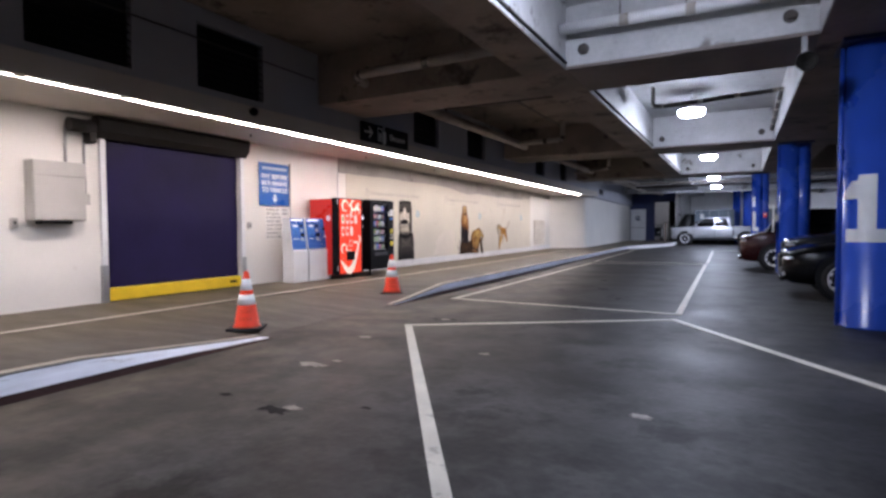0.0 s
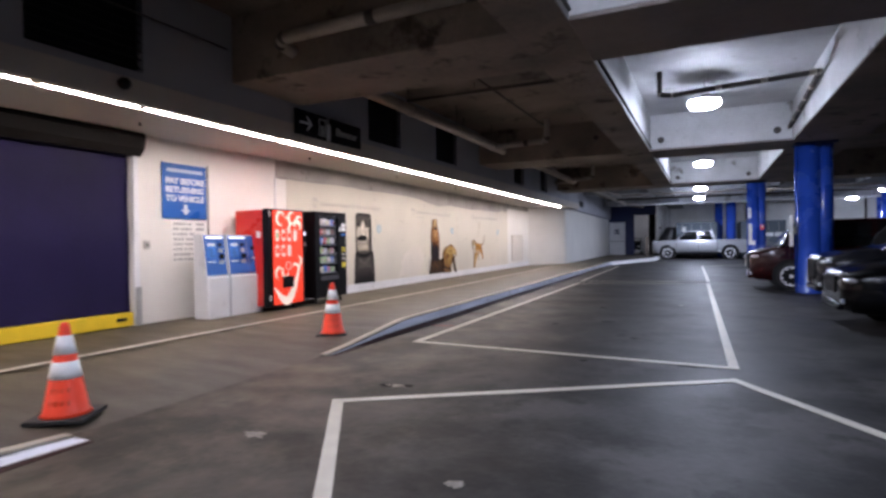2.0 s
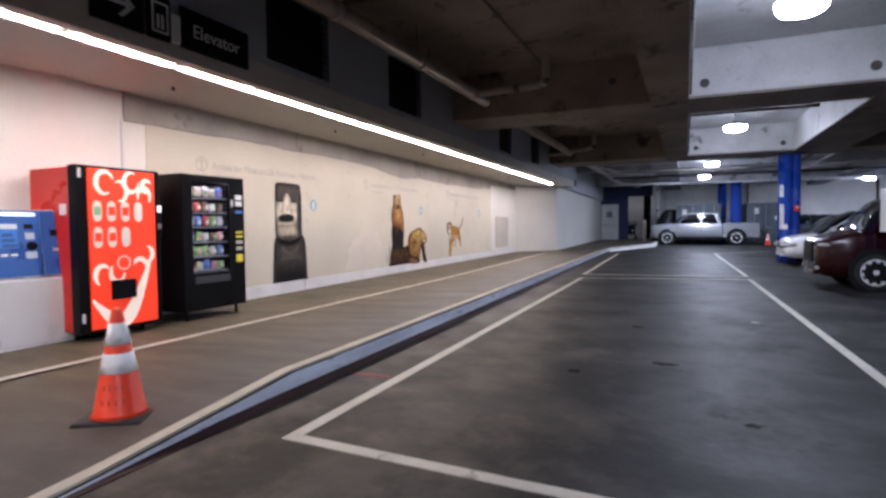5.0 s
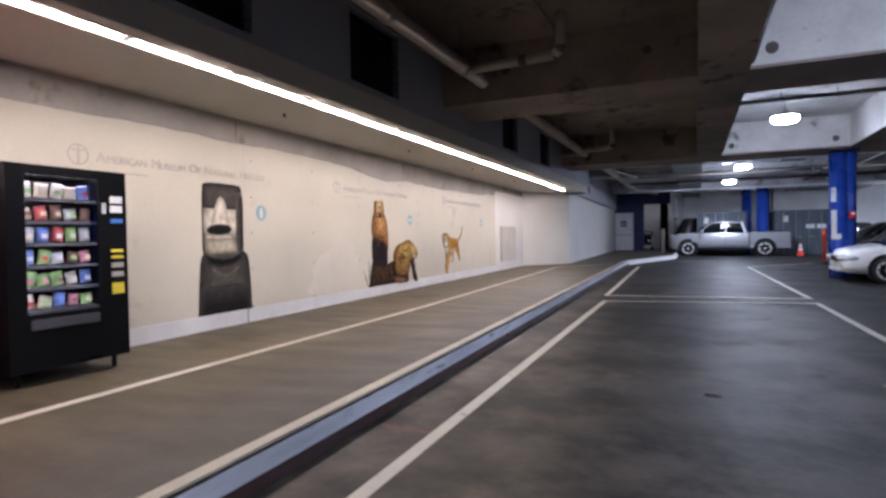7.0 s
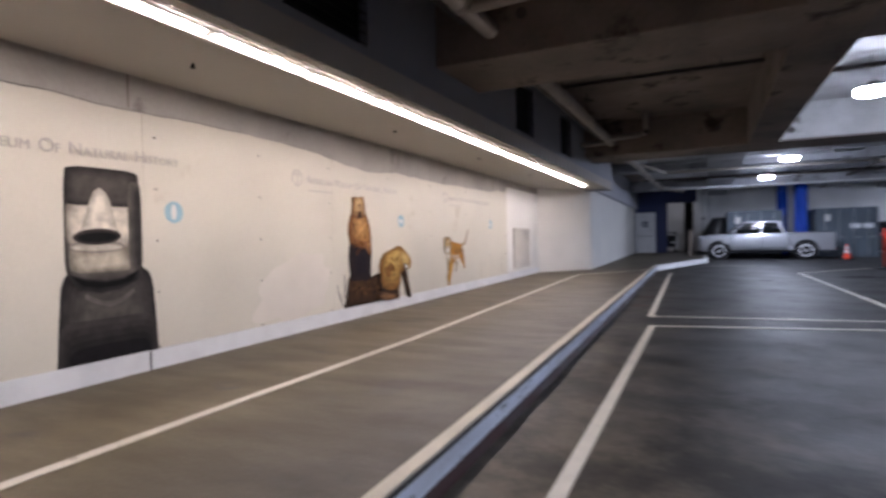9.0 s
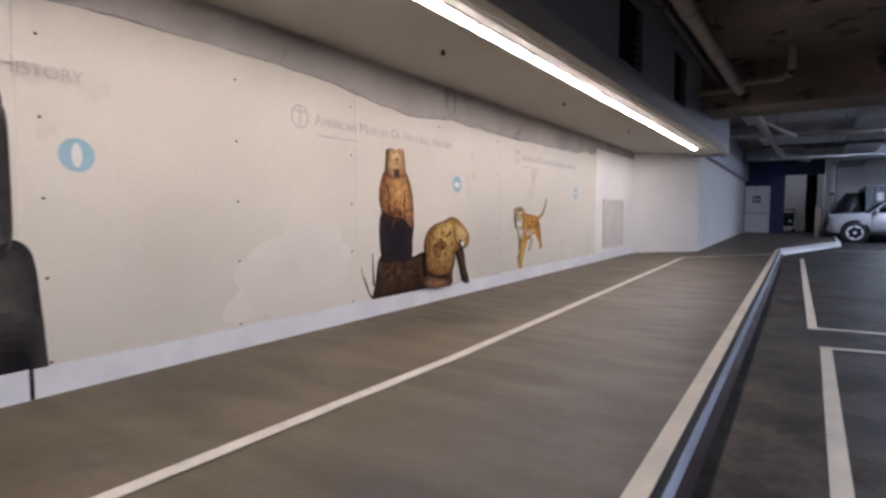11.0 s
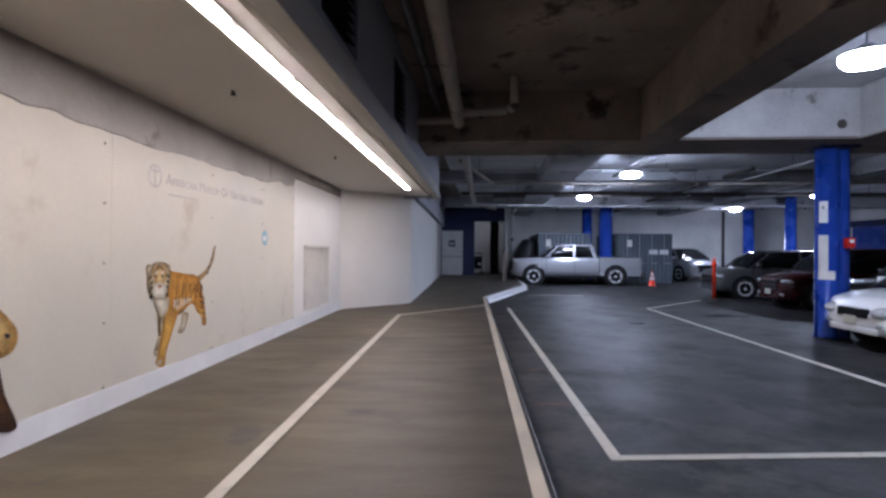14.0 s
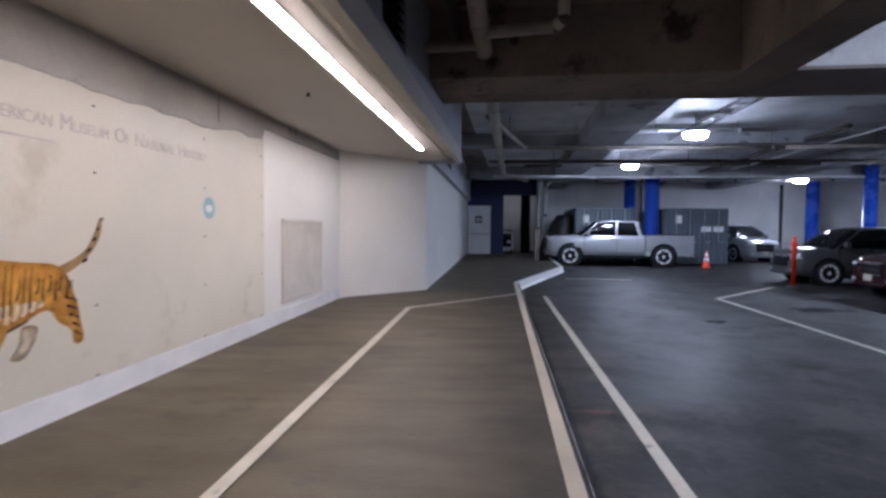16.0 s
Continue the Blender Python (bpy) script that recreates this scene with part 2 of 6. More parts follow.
# ---- mesh tools ----
def box(bm, x0, x1, y0, y1, z0, z1, bev=0.0):
    vs = [bm.verts.new(p) for p in ((x0, y0, z0), (x1, y0, z0), (x1, y1, z0), (x0, y1, z0), (x0, y0, z1), (x1, y0, z1), (x1, y1, z1), (x0, y1, z1))]
    fs = [bm.faces.new([vs[i] for i in f]) for f in ((3, 2, 1, 0), (4, 5, 6, 7), (0, 1, 5, 4), (1, 2, 6, 5), (2, 3, 7, 6), (3, 0, 4, 7))]
    if bev:
        bmesh.ops.bevel(bm, geom=list({e for f in fs for e in f.edges}), offset=bev, segments=2, affect="EDGES", profile=0.6)
    return bm


def tube(bm, a, b, r0, r1=None, n=20, caps=True):
    r1 = r0 if r1 is None else r1
    a, b = Vector(a), Vector(b)
    q = (b - a).to_track_quat("Z", "Y")
    rings = []
    for p, r in ((a, r0), (b, r1)):
        rings.append([bm.verts.new(p + q @ Vector((r * math.cos(k * math.tau / n), r * math.sin(k * math.tau / n), 0))) for k in range(n)])
    for k in range(n):
        f = bm.faces.new((rings[0][k], rings[0][(k + 1) % n], rings[1][(k + 1) % n], rings[1][k]))
        f.smooth = True
    if caps:
        bm.faces.new(rings[0][::-1])
        bm.faces.new(rings[1])
    return bm


def loft(bm, rings, close=True, cap=True, smooth=True):
    rows = [[bm.verts.new(p) for p in r] for r in rings]
    n = len(rows[0])
    for i in range(len(rows) - 1):
        for k in range(n if close else n - 1):
            f = bm.faces.new((rows[i][k], rows[i][(k + 1) % n], rows[i + 1][(k + 1) % n], rows[i + 1][k]))
            f.smooth = smooth
    if cap and close:
        bm.faces.new(rows[0][::-1])
        bm.faces.new(rows[-1])
    return bm


def mesh_ob(name, bm, material):
    bmesh.ops.recalc_face_normals(bm, faces=bm.faces[:])
    me = bpy.data.meshes.new(name)
    bm.to_mesh(me)
    bm.free()
    me.materials.append(material)
    return new(name, me)


def part(name, bm, material, parent, label=""):
    ob = mesh_ob(name, bm, material)
    ob.parent = parent
    return tagged(ob, label) if label else ob


def thing(name, label, category, at=(0, 0, 0), turn=0, group="", kind=""):
    ob = new(name)
    ob.empty_display_size = 0.2
    ob.matrix_basis = pose(*at, 0, 0, turn)
    return tagged(ob, label, category, group, kind)


def built(name, bm, material, label="", category="", kind="structure"):
    return tagged(mesh_ob(name, bm, material), label, category or name.split("_")[0], kind=kind)


def B(*a, **k):
    return box(bmesh.new(), *a, **k)


# ---- plan ----
WALL, SOFFIT, BULK, SLAB, BEAM = -9.24, 3.2, -7.2, 4.72, 3.75
BEAMS = [(8.6, 10.1), (18.3, 19.8), (28.1, 29.65)]
SOUTH, NORTH, EAST = -14.0, 57.0, 17.0
LEAN = 0.0205
LEAN_TURN = math.degrees(math.atan(LEAN))
VENTS = [(3.57, 4.86), (5.88, 7.2), (12.2, 13.54), (15.33, 16.66), (21.7, 22.92), (25.2, 26.34)]


def wall_line(y):
    """The wall's face: straight to y = 14, then a slight turn, a splay, and the wall beyond it."""
    if y < 14:
        return WALL
    if y < 31.4:
        return WALL - LEAN * (y - 14)
    if y < 33.2:
        return WALL - LEAN * 17.4 + (y - 31.4) / 1.8 * 1.577
    return -8.02 - 0.0302 * (y - 33.2)


def strip_line(y):
    return -7.58 - 0.0125 * (y - 12)


def kerb_line(y):
    if y < 34.9:
        return -5.12 - 0.022 * (y - 8)
    if y < 41.5:
        return -5.71 + (y - 34.9) / 6.6 * 1.75
    return -3.96


KERB = 0.19


def kerb_height(y):
    return KERB * min(1, max(0, (5.1 - y) / 2.2, (y - 8.2) / 2.0))


# ground sheet
built("floor", B(-9.95, EAST, SOUTH, NORTH, -0.2, 0), M["deck"], "dark grey coated parking deck, stained and faintly glossy", "floor")

# raised walkway, ramping down to the deck between the kerb ends
bm = bmesh.new()
rings = []
for y in [SOUTH] + [0.4 * k for k in range(-20, 131)] + [NORTH]:
    xw, h = wall_line(y) - 0.02, kerb_height(y)
    xi = kerb_line(y) - 0.17
    gap = 1 - h / KERB
    xm = -7.3 if y < 30 else (xw + xi) / 2
    rings.append([(xw, y, 0.13), (xm, y, 0.15 - 0.03 * gap), ((xm + xi) / 2, y, 0.165 - 0.1 * gap), (xi, y, max(h, -0.004)), (xi + 0.01, y, -0.1), (xw, y, -0.1)])
loft(bm, rings, smooth=False)
built("pavement", bm, M["walkway"], "brown-grey raised concrete walkway along the wall", "walkway")

# kerb: edge stripe, battered painted face, maroon foot
for name, ys in (("kerb", [8.2 + 0.4 * k for k in range(67)] + [34.9]), ("kerb", [SOUTH] + [0.5 * k for k in range(-20, 10)] + [5.1]), ("kerb", [34.9 + 0.66 * k for k in range(11)] + [NORTH])):
    far = ys[0] > 30
    lean = 0.07 if ys[0] == SOUTH else -0.079
    root = thing(name, "worn white painted concrete kerb" if far else "worn pale blue painted kerb with a beige edge stripe", "kerb", kind="structure")
    top, gap, face, foot = [], [], [], []
    for y in ys:
        x, h = kerb_line(y), max(kerb_height(y), 0.012)
        top.append([(x - 0.225, y, -0.05), (x - 0.225, y, h + 0.004), (x - 0.125, y, h + 0.006), (x - 0.125, y, -0.05)])
        gap.append([(x - 0.125, y, -0.05), (x - 0.125, y, h - 0.01), (x - 0.082, y, h * 0.9 - 0.008), (x - 0.082, y, -0.05)])
        face.append([(x - 0.082, y, -0.05), (x - 0.082, y, h * 0.97 - 0.004), (x - 0.0815, y, h * 0.96 - 0.006), (x + lean, y, min(h * 0.5, 0.062)), (x + lean, y, -0.05)])
        foot.append([(x + lean, y, -0.05), (x + lean, y, min(h * 0.45, 0.058)), (x + lean + 0.05, y, 0.006), (x + lean + 0.055, y, -0.05)])
    part("edge_stripe", loft(bmesh.new(), top, smooth=False), M["white_mark"] if far else M["kerb_top"], root)
    part("joint", loft(bmesh.new(), gap, smooth=False), M["white_mark"] if far else M["black_void"], root)
    part("face", loft(bmesh.new(), face, smooth=False), M["white_mark"] if far else M["kerb_face"], root)
    part("foot", loft(bmesh.new(), foot, smooth=False), M["white_mark"] if far else M["kerb_red"], root)

# mural wall, round the roller door's opening
DOOR0, DOOR1, DOORTOP = 5.62, 8.42, 3.05
bm = bmesh.new()
box(bm, WALL - 0.3, WALL, SOUTH, DOOR0, 0, SLAB)
box(bm, WALL - 0.3, WALL, DOOR1, 14, 0, SLAB)
box(bm, WALL - 0.3, WALL, DOOR0, DOOR1, DOORTOP, SLAB)
loft(bm, [[(wall_line(y) - 0.3, y, 0), (wall_line(y), y, 0), (wall_line(y), y, SLAB), (wall_line(y) - 0.3, y, SLAB)] for y in (14, 31.4)], smooth=False)
built("wall_west", bm, M["white_wall"], "white painted masonry wall beside the walkway", "wall")
bm = bmesh.new()
loft(bm, [[(wall_line(31.4), 31.4, z), (wall_line(33.2), 33.2, z), (wall_line(33.2) - 0.3, 33.35, z), (wall_line(31.4) - 0.3, 31.55, z)] for z in (0, SLAB)], smooth=False)
built("wall_splay", bm, M["white_wall"], "short splayed white painted wall", "wall")
bm = bmesh.new()
loft(bm, [[(wall_line(33.2), 33.2, z), (wall_line(52.4), 52.4, z), (wall_line(52.4) - 0.3, 52.4, z), (wall_line(33.2) - 0.3, 33.2, z)] for z in (0, SLAB)], smooth=False)
built("wall_northwest", bm, M["white_wall"], "smooth white painted wall beyond the splay", "wall")


def wall_slab(bm, y0, y1, z0, z1, x0, x1):
    """A sheet lying along the wall, from x0 to x1 in front of its face."""
    ys = [y0] + ([14] if y0 < 14 < y1 else []) + [y1]
    return loft(bm, [[(wall_line(y) + x0, y, z0), (wall_line(y) + x1, y, z0), (wall_line(y) + x1, y, z1), (wall_line(y) + x0, y, z1)] for y in ys], smooth=False)


# concrete band over the mural and low plinth under it
# the band's grey holds both its stains and the shade under the soffit
bm = bmesh.new()
rings = []
for k in range(230):
    y = 11.7 + 19.6 * k / 229
    rag = min(1.0, 0.35 + max(0, y - 15) * 0.12)
    low = 2.83 + rag * (0.1 * noise.noise(Vector((y * 0.8, 0.3, 0))) + 0.045 * noise.noise(Vector((y * 2.7, 5, 0))) + 0.015 * noise.noise(Vector((y * 9.1, 2, 0))))
    low -= 0.12 * max(0.0, min(1.0, (y - 17) / 3, (27.6 - y) / 2.2))
    if y > 27.7:
        low = 3.0
    x = wall_line(y)
    rings.append([(x + 0.001, y, low), (x + 0.024, y, low + 0.02), (x + 0.024, y, SOFFIT), (x + 0.001, y, SOFFIT)])
loft(bm, rings, smooth=False)
built("trim_band", bm, M["band"], "grey concrete band with stain and soffit shade in its colour, ragged lower edge", "trim")
for y in (15.3, 20.9, 26.4):
    built("trim_joint", wall_slab(bmesh.new(), y, y + 0.018, 2.86, SOFFIT, 0.0245, 0.027), M["raw"], "dark vertical joint in the concrete band", "joint")
bm = bmesh.new()
wall_slab(bm, 11.95, 15.46, 0.1, 0.34, 0.001, 0.03)
wall_slab(bm, 15.49, 31.35, 0.1, 0.335, 0.001, 0.026)
built("baseboard", bm, M["plinth"], "scuffed white painted plinth along the wall foot", "baseboard")
mural = thing("mural_panel", "cream printed mural sheets screwed to the wall", "mural", kind="structure")
for y0, y1 in ((12.03, 15.46), (15.465, 18.75), (18.755, 22.4), (22.405, 26.2), (26.205, 27.68)):
    part("sheet", wall_slab(bmesh.new(), y0, y1, 0.342, 2.86, 0.001, 0.012), M["mural_wall"], mural)

# soffit and bulkhead with its openings
bm = bmesh.new()
loft(bm, [[(wall_line(y) - 0.05, y, SOFFIT), (BULK - 0.28, y, SOFFIT), (BULK - 0.28, y, SOFFIT + 0.1), (wall_line(y) - 0.05, y, SOFFIT + 0.1)] for y in (SOUTH, 14, 31.4, 33.0)], smooth=False)
built("soffit", bm, M["soffit"], "flat plastered soffit over the walkway", "soffit")
bulk = thing("wall_bulkhead", "grey painted bulkhead above the light strip", "wall", kind="structure")
edges = [SOUTH] + [v for a in VENTS for v in a] + [33.0]
for k in range(0, len(edges), 2):
    part("panel", B(BULK - 0.12, BULK, edges[k], edges[k + 1], 3.42, SLAB), M["bulkhead"], bulk)
for a, b in VENTS:
    part("vent_sill", B(BULK - 0.12, BULK, a, b, 3.42, 3.52), M["bulkhead"], bulk)
    part("vent_head", B(BULK - 0.12, BULK, a, b, 4.5, SLAB), M["bulkhead"], bulk)
bm = bmesh.new()
box(bm, BULK - 0.12, BULK + 0.02, SOUTH, 33.0, 3.13, 3.418, bev=0.01)
box(bm, BULK - 0.28, BULK - 0.122, SOUTH, 33.0, 3.26, 3.3)
loft(bm, [[(strip_line(y) - 0.1, y, 3.17), (strip_line(y) - 0.075, y, 3.17), (strip_line(y) - 0.075, y, 3.199), (strip_line(y) - 0.1, y, 3.199)] for y in (SOUTH, 31.3)], smooth=False)
built("trim_cove", bm, M["soffit"], "plastered lip beside the light strip", "trim")
# near-black block and slats put each opening's unlit depth into the colour
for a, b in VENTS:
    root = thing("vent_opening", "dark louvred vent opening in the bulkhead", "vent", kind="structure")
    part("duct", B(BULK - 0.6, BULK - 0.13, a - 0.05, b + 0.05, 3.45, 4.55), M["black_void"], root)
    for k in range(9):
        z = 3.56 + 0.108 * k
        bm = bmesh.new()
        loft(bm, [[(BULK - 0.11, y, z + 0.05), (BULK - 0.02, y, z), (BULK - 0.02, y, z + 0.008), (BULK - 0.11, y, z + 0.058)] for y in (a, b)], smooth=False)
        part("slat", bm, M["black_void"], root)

far_bulk = thing("wall_far_bulkhead", "pale grey upper wall band over the far walkway", "wall", kind="structure")
part("return", B(-8.2, BULK, 33.0, 33.12, 3.13, SLAB), M["bulkhead"], far_bulk)
for y0, y1, z0, z1 in ((33.12, 36.7, 3.22, SLAB), (38.2, 52.4, 3.22, SLAB), (36.7, 38.2, 3.22, 3.5), (36.7, 38.2, 3.88, SLAB)):
    part("panel", loft(bmesh.new(), [[(wall_line(y) + 0.002, y, z0), (wall_line(y) + 0.18, y, z0), (wall_line(y) + 0.18, y, z1), (wall_line(y) + 0.002, y, z1)] for y in (y0, y1)], smooth=False), M["bulkhead"], far_bulk)
# this vent's dark inside is likewise painted on a shallow black block
vent = thing("vent_opening", "small dark louvred vent in the far upper wall", "vent", kind="structure")
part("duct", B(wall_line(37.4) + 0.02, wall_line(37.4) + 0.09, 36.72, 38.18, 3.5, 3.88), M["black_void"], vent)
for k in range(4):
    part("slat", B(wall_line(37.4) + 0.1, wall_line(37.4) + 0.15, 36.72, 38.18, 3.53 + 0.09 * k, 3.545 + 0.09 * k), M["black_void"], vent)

# LED strips end to end along the soffit edge
first = None
STRIP_TURN = math.degrees(math.atan(0.0125))
for k in range(36):
    y = 31.2 - 1.252 * (36 - k)
    if first is None:
        first = thing("strip_light", "warm white linear light recessed in the soffit edge", "strip light", (strip_line(y), y, 3.2), turn=STRIP_TURN, group="strip lights along the soffit")
        part("housing", B(-0.07, 0.07, 0, 1.235, -0.012, 0.02, bev=0.004), M["soffit"], first)
        part("diffuser", B(-0.036, 0.036, 0.055, 1.18, -0.03, -0.0125, bev=0.006), M["strip"], first, "glowing diffuser")
    else:
        copy_thing(first, pose(strip_line(y), y, 3.2, 0, 0, STRIP_TURN))

# slab, girders and beams
built("ceiling", B(-9.95, EAST, SOUTH, NORTH, SLAB, SLAB + 0.3), M["raw"], "dark sooty concrete slab", "ceiling")
GL0, GL1, GR0, GR1 = -2.98, -2.3, 0.95, 2.4
built("ceiling_bay", B(GL1, GR0, SOUTH, 29.6, SLAB - 0.03, SLAB - 0.004), M["bay"], "white painted slab over the driving lane", "ceiling")
for name, x0, x1, y1 in (("beam_girder", GL0, GL1, 29.65), ("beam_girder", GR0, GR1, 29.65)):
    root = thing(name, "concrete girder, sooty below and white painted on the lane side", "beam", kind="structure")
    part("core", B(x0, x1, SOUTH, y1, BEAM, SLAB), M["raw"], root)
    part("paint", B(x1, x1 + 0.012, SOUTH, 28.1, BEAM + 0.02, SLAB - 0.03) if x0 < 0 else B(x0 - 0.012, x0, SOUTH, 28.1, BEAM + 0.02, SLAB - 0.03), M["bay"], root, "white paint on the girder side")
ALLBEAMS = [(-10.9, -9.4), (-1.15, 0.35)] + BEAMS
for y0, y1 in ALLBEAMS:
    root = thing("beam_cross", "deep concrete cross beam with chamfered edges", "beam", kind="structure")
    part("walkway_side", B(BULK, GL0, y0, y1, BEAM, SLAB, bev=0.02), M["raw"], root)
    part("lane_side", B(GL1, GR0, y0, y1, BEAM, SLAB - 0.03, bev=0.02), M["raw_bottom"], root)
    part("paint", B(GL1 + 0.012, GR0 - 0.012, y0 - 0.012, y0, BEAM + 0.05, SLAB - 0.03), M["bay"], root, "white paint on the beam face")
    part("paint", B(GL1 + 0.012, GR0 - 0.012, y1, y1 + 0.012, BEAM + 0.05, SLAB - 0.03), M["bay"], root, "white paint on the beam face")
    part("parking_side", B(GR1, EAST, y0, y1, BEAM, SLAB, bev=0.02), M["raw"], root)

# outer walls
built("wall_north", B(-14, EAST, NORTH, NORTH + 0.3, 0, SLAB), M["back_wall"], "off-white painted block wall at the far end", "wall")
# south wall is never in view; added to close the place at that end
built("wall_south", B(-14, EAST, SOUTH - 0.3, SOUTH, 0, SLAB), M["back_wall"], "off-white painted block wall", "wall")
built("wall_east", B(EAST, EAST + 0.3, SOUTH, NORTH, 0, SLAB), M["back_wall"], "off-white painted block wall", "wall")
built("wall_room", B(-14, -13.7, 52.4, NORTH, 0, SLAB), M["back_wall"], "side wall of the service room", "wall")


# painted lines on the deck and the walkway
def stroke(bm, pts, w, z):
    for i, ((xa, ya), (xb, yb)) in enumerate(zip(pts, pts[1:])):
        z += 0.0015 if i else 0
        d = Vector((xb - xa, yb - ya, 0)).normalized()
        n = Vector((-d.y, d.x, 0)) * w / 2
        a, b = Vector((xa, ya, z)) - d * w / 2, Vector((xb, yb, z)) + d * w / 2
        loft(bm, [[a + n, a - n, a - n + Vector((0, 0, -0.004)), a + n + Vector((0, 0, -0.004))], [b + n, b - n, b - n + Vector((0, 0, -0.004)), b + n + Vector((0, 0, -0.004))]], smooth=False)
    return bm


for pts in (((0.3, 0.3), (-3.93, 6.62), (-0.74, 8.7), (5.2, -0.3)), ((-0.72, 9.28), (-4.66, 9.46), (-4.75, 20.85), (-0.92, 21.6), (-0.72, 9.28)),
            ((-5.2, 33.5), (-4.87, 21.95), (-0.9, 22.45), (-1.14, 33.9), (1.5, 37.0)), ((-4.2, 38.5), (-2.2, 38.5))):
    built("road_marking", stroke(bmesh.new(), pts, 0.1, 0.005), M["line"], "worn white painted bay line on the deck", "line")
built("walkway_marking", stroke(bmesh.new(), ((-7.4, SOUTH), (-7.42, 18.0), (-7.86, 30.1)), 0.1, 0.158), M["line"], "worn cream painted line on the walkway", "line")


def walkway_height(x, y):
    xw, xi = wall_line(y) - 0.02, kerb_line(y) - 0.17
    xm = -7.3 if y < 30 else (xw + xi) / 2
    pts = [(xw, 0.13), (xm, 0.15), ((xm + xi) / 2, 0.165), (xi, kerb_height(y))]
    for (a, za), (c, zc) in zip(pts, pts[1:]):
        if x <= c:
            return za + (zc - za) * (x - a) / (c - a)
    return pts[-1][1]


rings = []
for k in range(25):
    x, y = -7.88 + 2.02 * k / 24, 30.12 + 2.25 * k / 24
    ends = [(x + s * 0.036, y - s * 0.033) for s in (-1, 1)]
    rings.append([(px, py, walkway_height(px, py) + dz) for px, py, dz in ((*ends[0], -0.004), (*ends[0], 0.006), (*ends[1], 0.006), (*ends[1], -0.004))])
built("walkway_marking", loft(bmesh.new(), rings, smooth=False), M["line"], "worn cream painted line across the walkway's end", "line")


# lane lamps
def lamp(x, y, z=4.17, lens="lamp"):
    root = thing("ceiling_lamp", "round glowing lamp hung from the slab", "lamp", (x, y, z), group="lane lamps")
    prof = [(0.0, -0.12), (0.16, -0.115), (0.25, -0.095), (0.295, -0.04), (0.3, 0.02)]
    bm = bmesh.new()
    loft(bm, [[(r * math.cos(k * math.tau / 28), r * math.sin(k * math.tau / 28), dz) for k in range(28)] for r, dz in [(0.01, -0.12)] + prof[1:]])
    part("lens", bm, M[lens], root, "glowing lens")
    bm = bmesh.new()
    loft(bm, [[(r * math.cos(k * math.tau / 28), r * math.sin(k * math.tau / 28), dz) for k in range(28)] for r, dz in ((0.312, 0.021), (0.312, 0.05), (0.12, 0.11), (0.08, 0.16))])
    part("housing", bm, M["galv"], root)
    part("stem", tube(bmesh.new(), (0, 0, 0.15), (0, 0, SLAB - 0.03 - z), 0.015, n=10), M["galv"], root)
    return root


for x, y in ((-0.98, -4.6), (-0.98, 5.3), (-0.98, 15.1), (-1.02, 24.95), (-1.2, 35.6), (-1.33, 43.1), (8.3, 42.0), (8.4, 50.0)):
    lamp(x, y, lens="lamp_far" if y > 30 else "lamp")
# unseen lamp, added behind the header to light the recess
M["lamp_dim"] = glow("dim_lamp_lens", (0.85, 0.9, 1.0), 9.0)
lamp(-6.2, 55.2, lens="lamp_dim")


# fluorescent batten under the far ceiling
bat = thing("batten_light", "white fluorescent batten hung near the far wall", "lamp", (6.4, 51.0, 4.3))
M["batten"] = glow("batten_tube_glow", (0.88, 0.93, 1.0), 75.0)
part("tray", B(0, 1.22, -0.06, 0.06, 0, 0.06, bev=0.006), M["pipe_white"], bat)
for dy in (-0.035, 0.035):
    part("tube", tube(bmesh.new(), (0.03, dy, -0.022), (1.19, dy, -0.022), 0.018, n=12), M["batten"], bat, "glowing tube")
for dx in (0.2, 1.0):
    part("hanger", tube(bmesh.new(), (dx, 0, 0.055), (dx, 0, SLAB - 0.03 - 4.3), 0.008, n=8), M["galv"], bat)

# ---- more materials ----
M["rubber"] = surface("black_rubber", (0.018, 0.018, 0.018), 0.75, vary=0.3, big=4)
M["orange"] = surface("cone_orange", (0.95, 0.055, 0.012), 0.5, vary=0.05, big=5)
M["reflective"] = surface("reflective_sleeve", (0.95, 0.95, 0.96), 0.4, vary=0.05, big=6)
M["ink"] = surface("faded_ink", (0.45, 0.04, 0.012), 0.6)
M["navy"] = surface("navy_curtain_vinyl", (0.0125, 0.0092, 0.042), 0.55, vary=0.2, big=1.5, fine=20, bump=0.25)
M["yellow"] = surface("yellow_bar", (0.72, 0.5, 0.02), 0.5, vary=0.12, big=3, stain=(0.3, 0.2, 0.02), stain_at=0.7)
M["soot"] = surface("greasy_black_steel", (0.014, 0.0125, 0.0115), 0.55, vary=0.3)
M["grey_box"] = surface("grey_enamel", (0.42, 0.41, 0.39), 0.42, vary=0.08, big=2)
M["white_enamel"] = surface("white_enamel", (0.72, 0.73, 0.75), 0.35, vary=0.05, big=2)
M["kiosk_blue"] = surface("kiosk_blue", (0.03, 0.12, 0.42), 0.35, vary=0.08, big=3)
M["sign_blue"] = surface("sign_blue", (0.015, 0.11, 0.42), 0.35, vary=0.08, big=2)
M["sign_white"] = surface("sign_white", (0.8, 0.82, 0.84), 0.4, vary=0.05)
M["sign_pale"] = surface("sign_pale_blue", (0.4, 0.5, 0.66), 0.4, vary=0.05)
M["paper"] = surface("paper_notice", (0.74, 0.73, 0.7), 0.7, vary=0.06, big=3)
M["print"] = surface("grey_print", (0.42, 0.42, 0.42), 0.7)
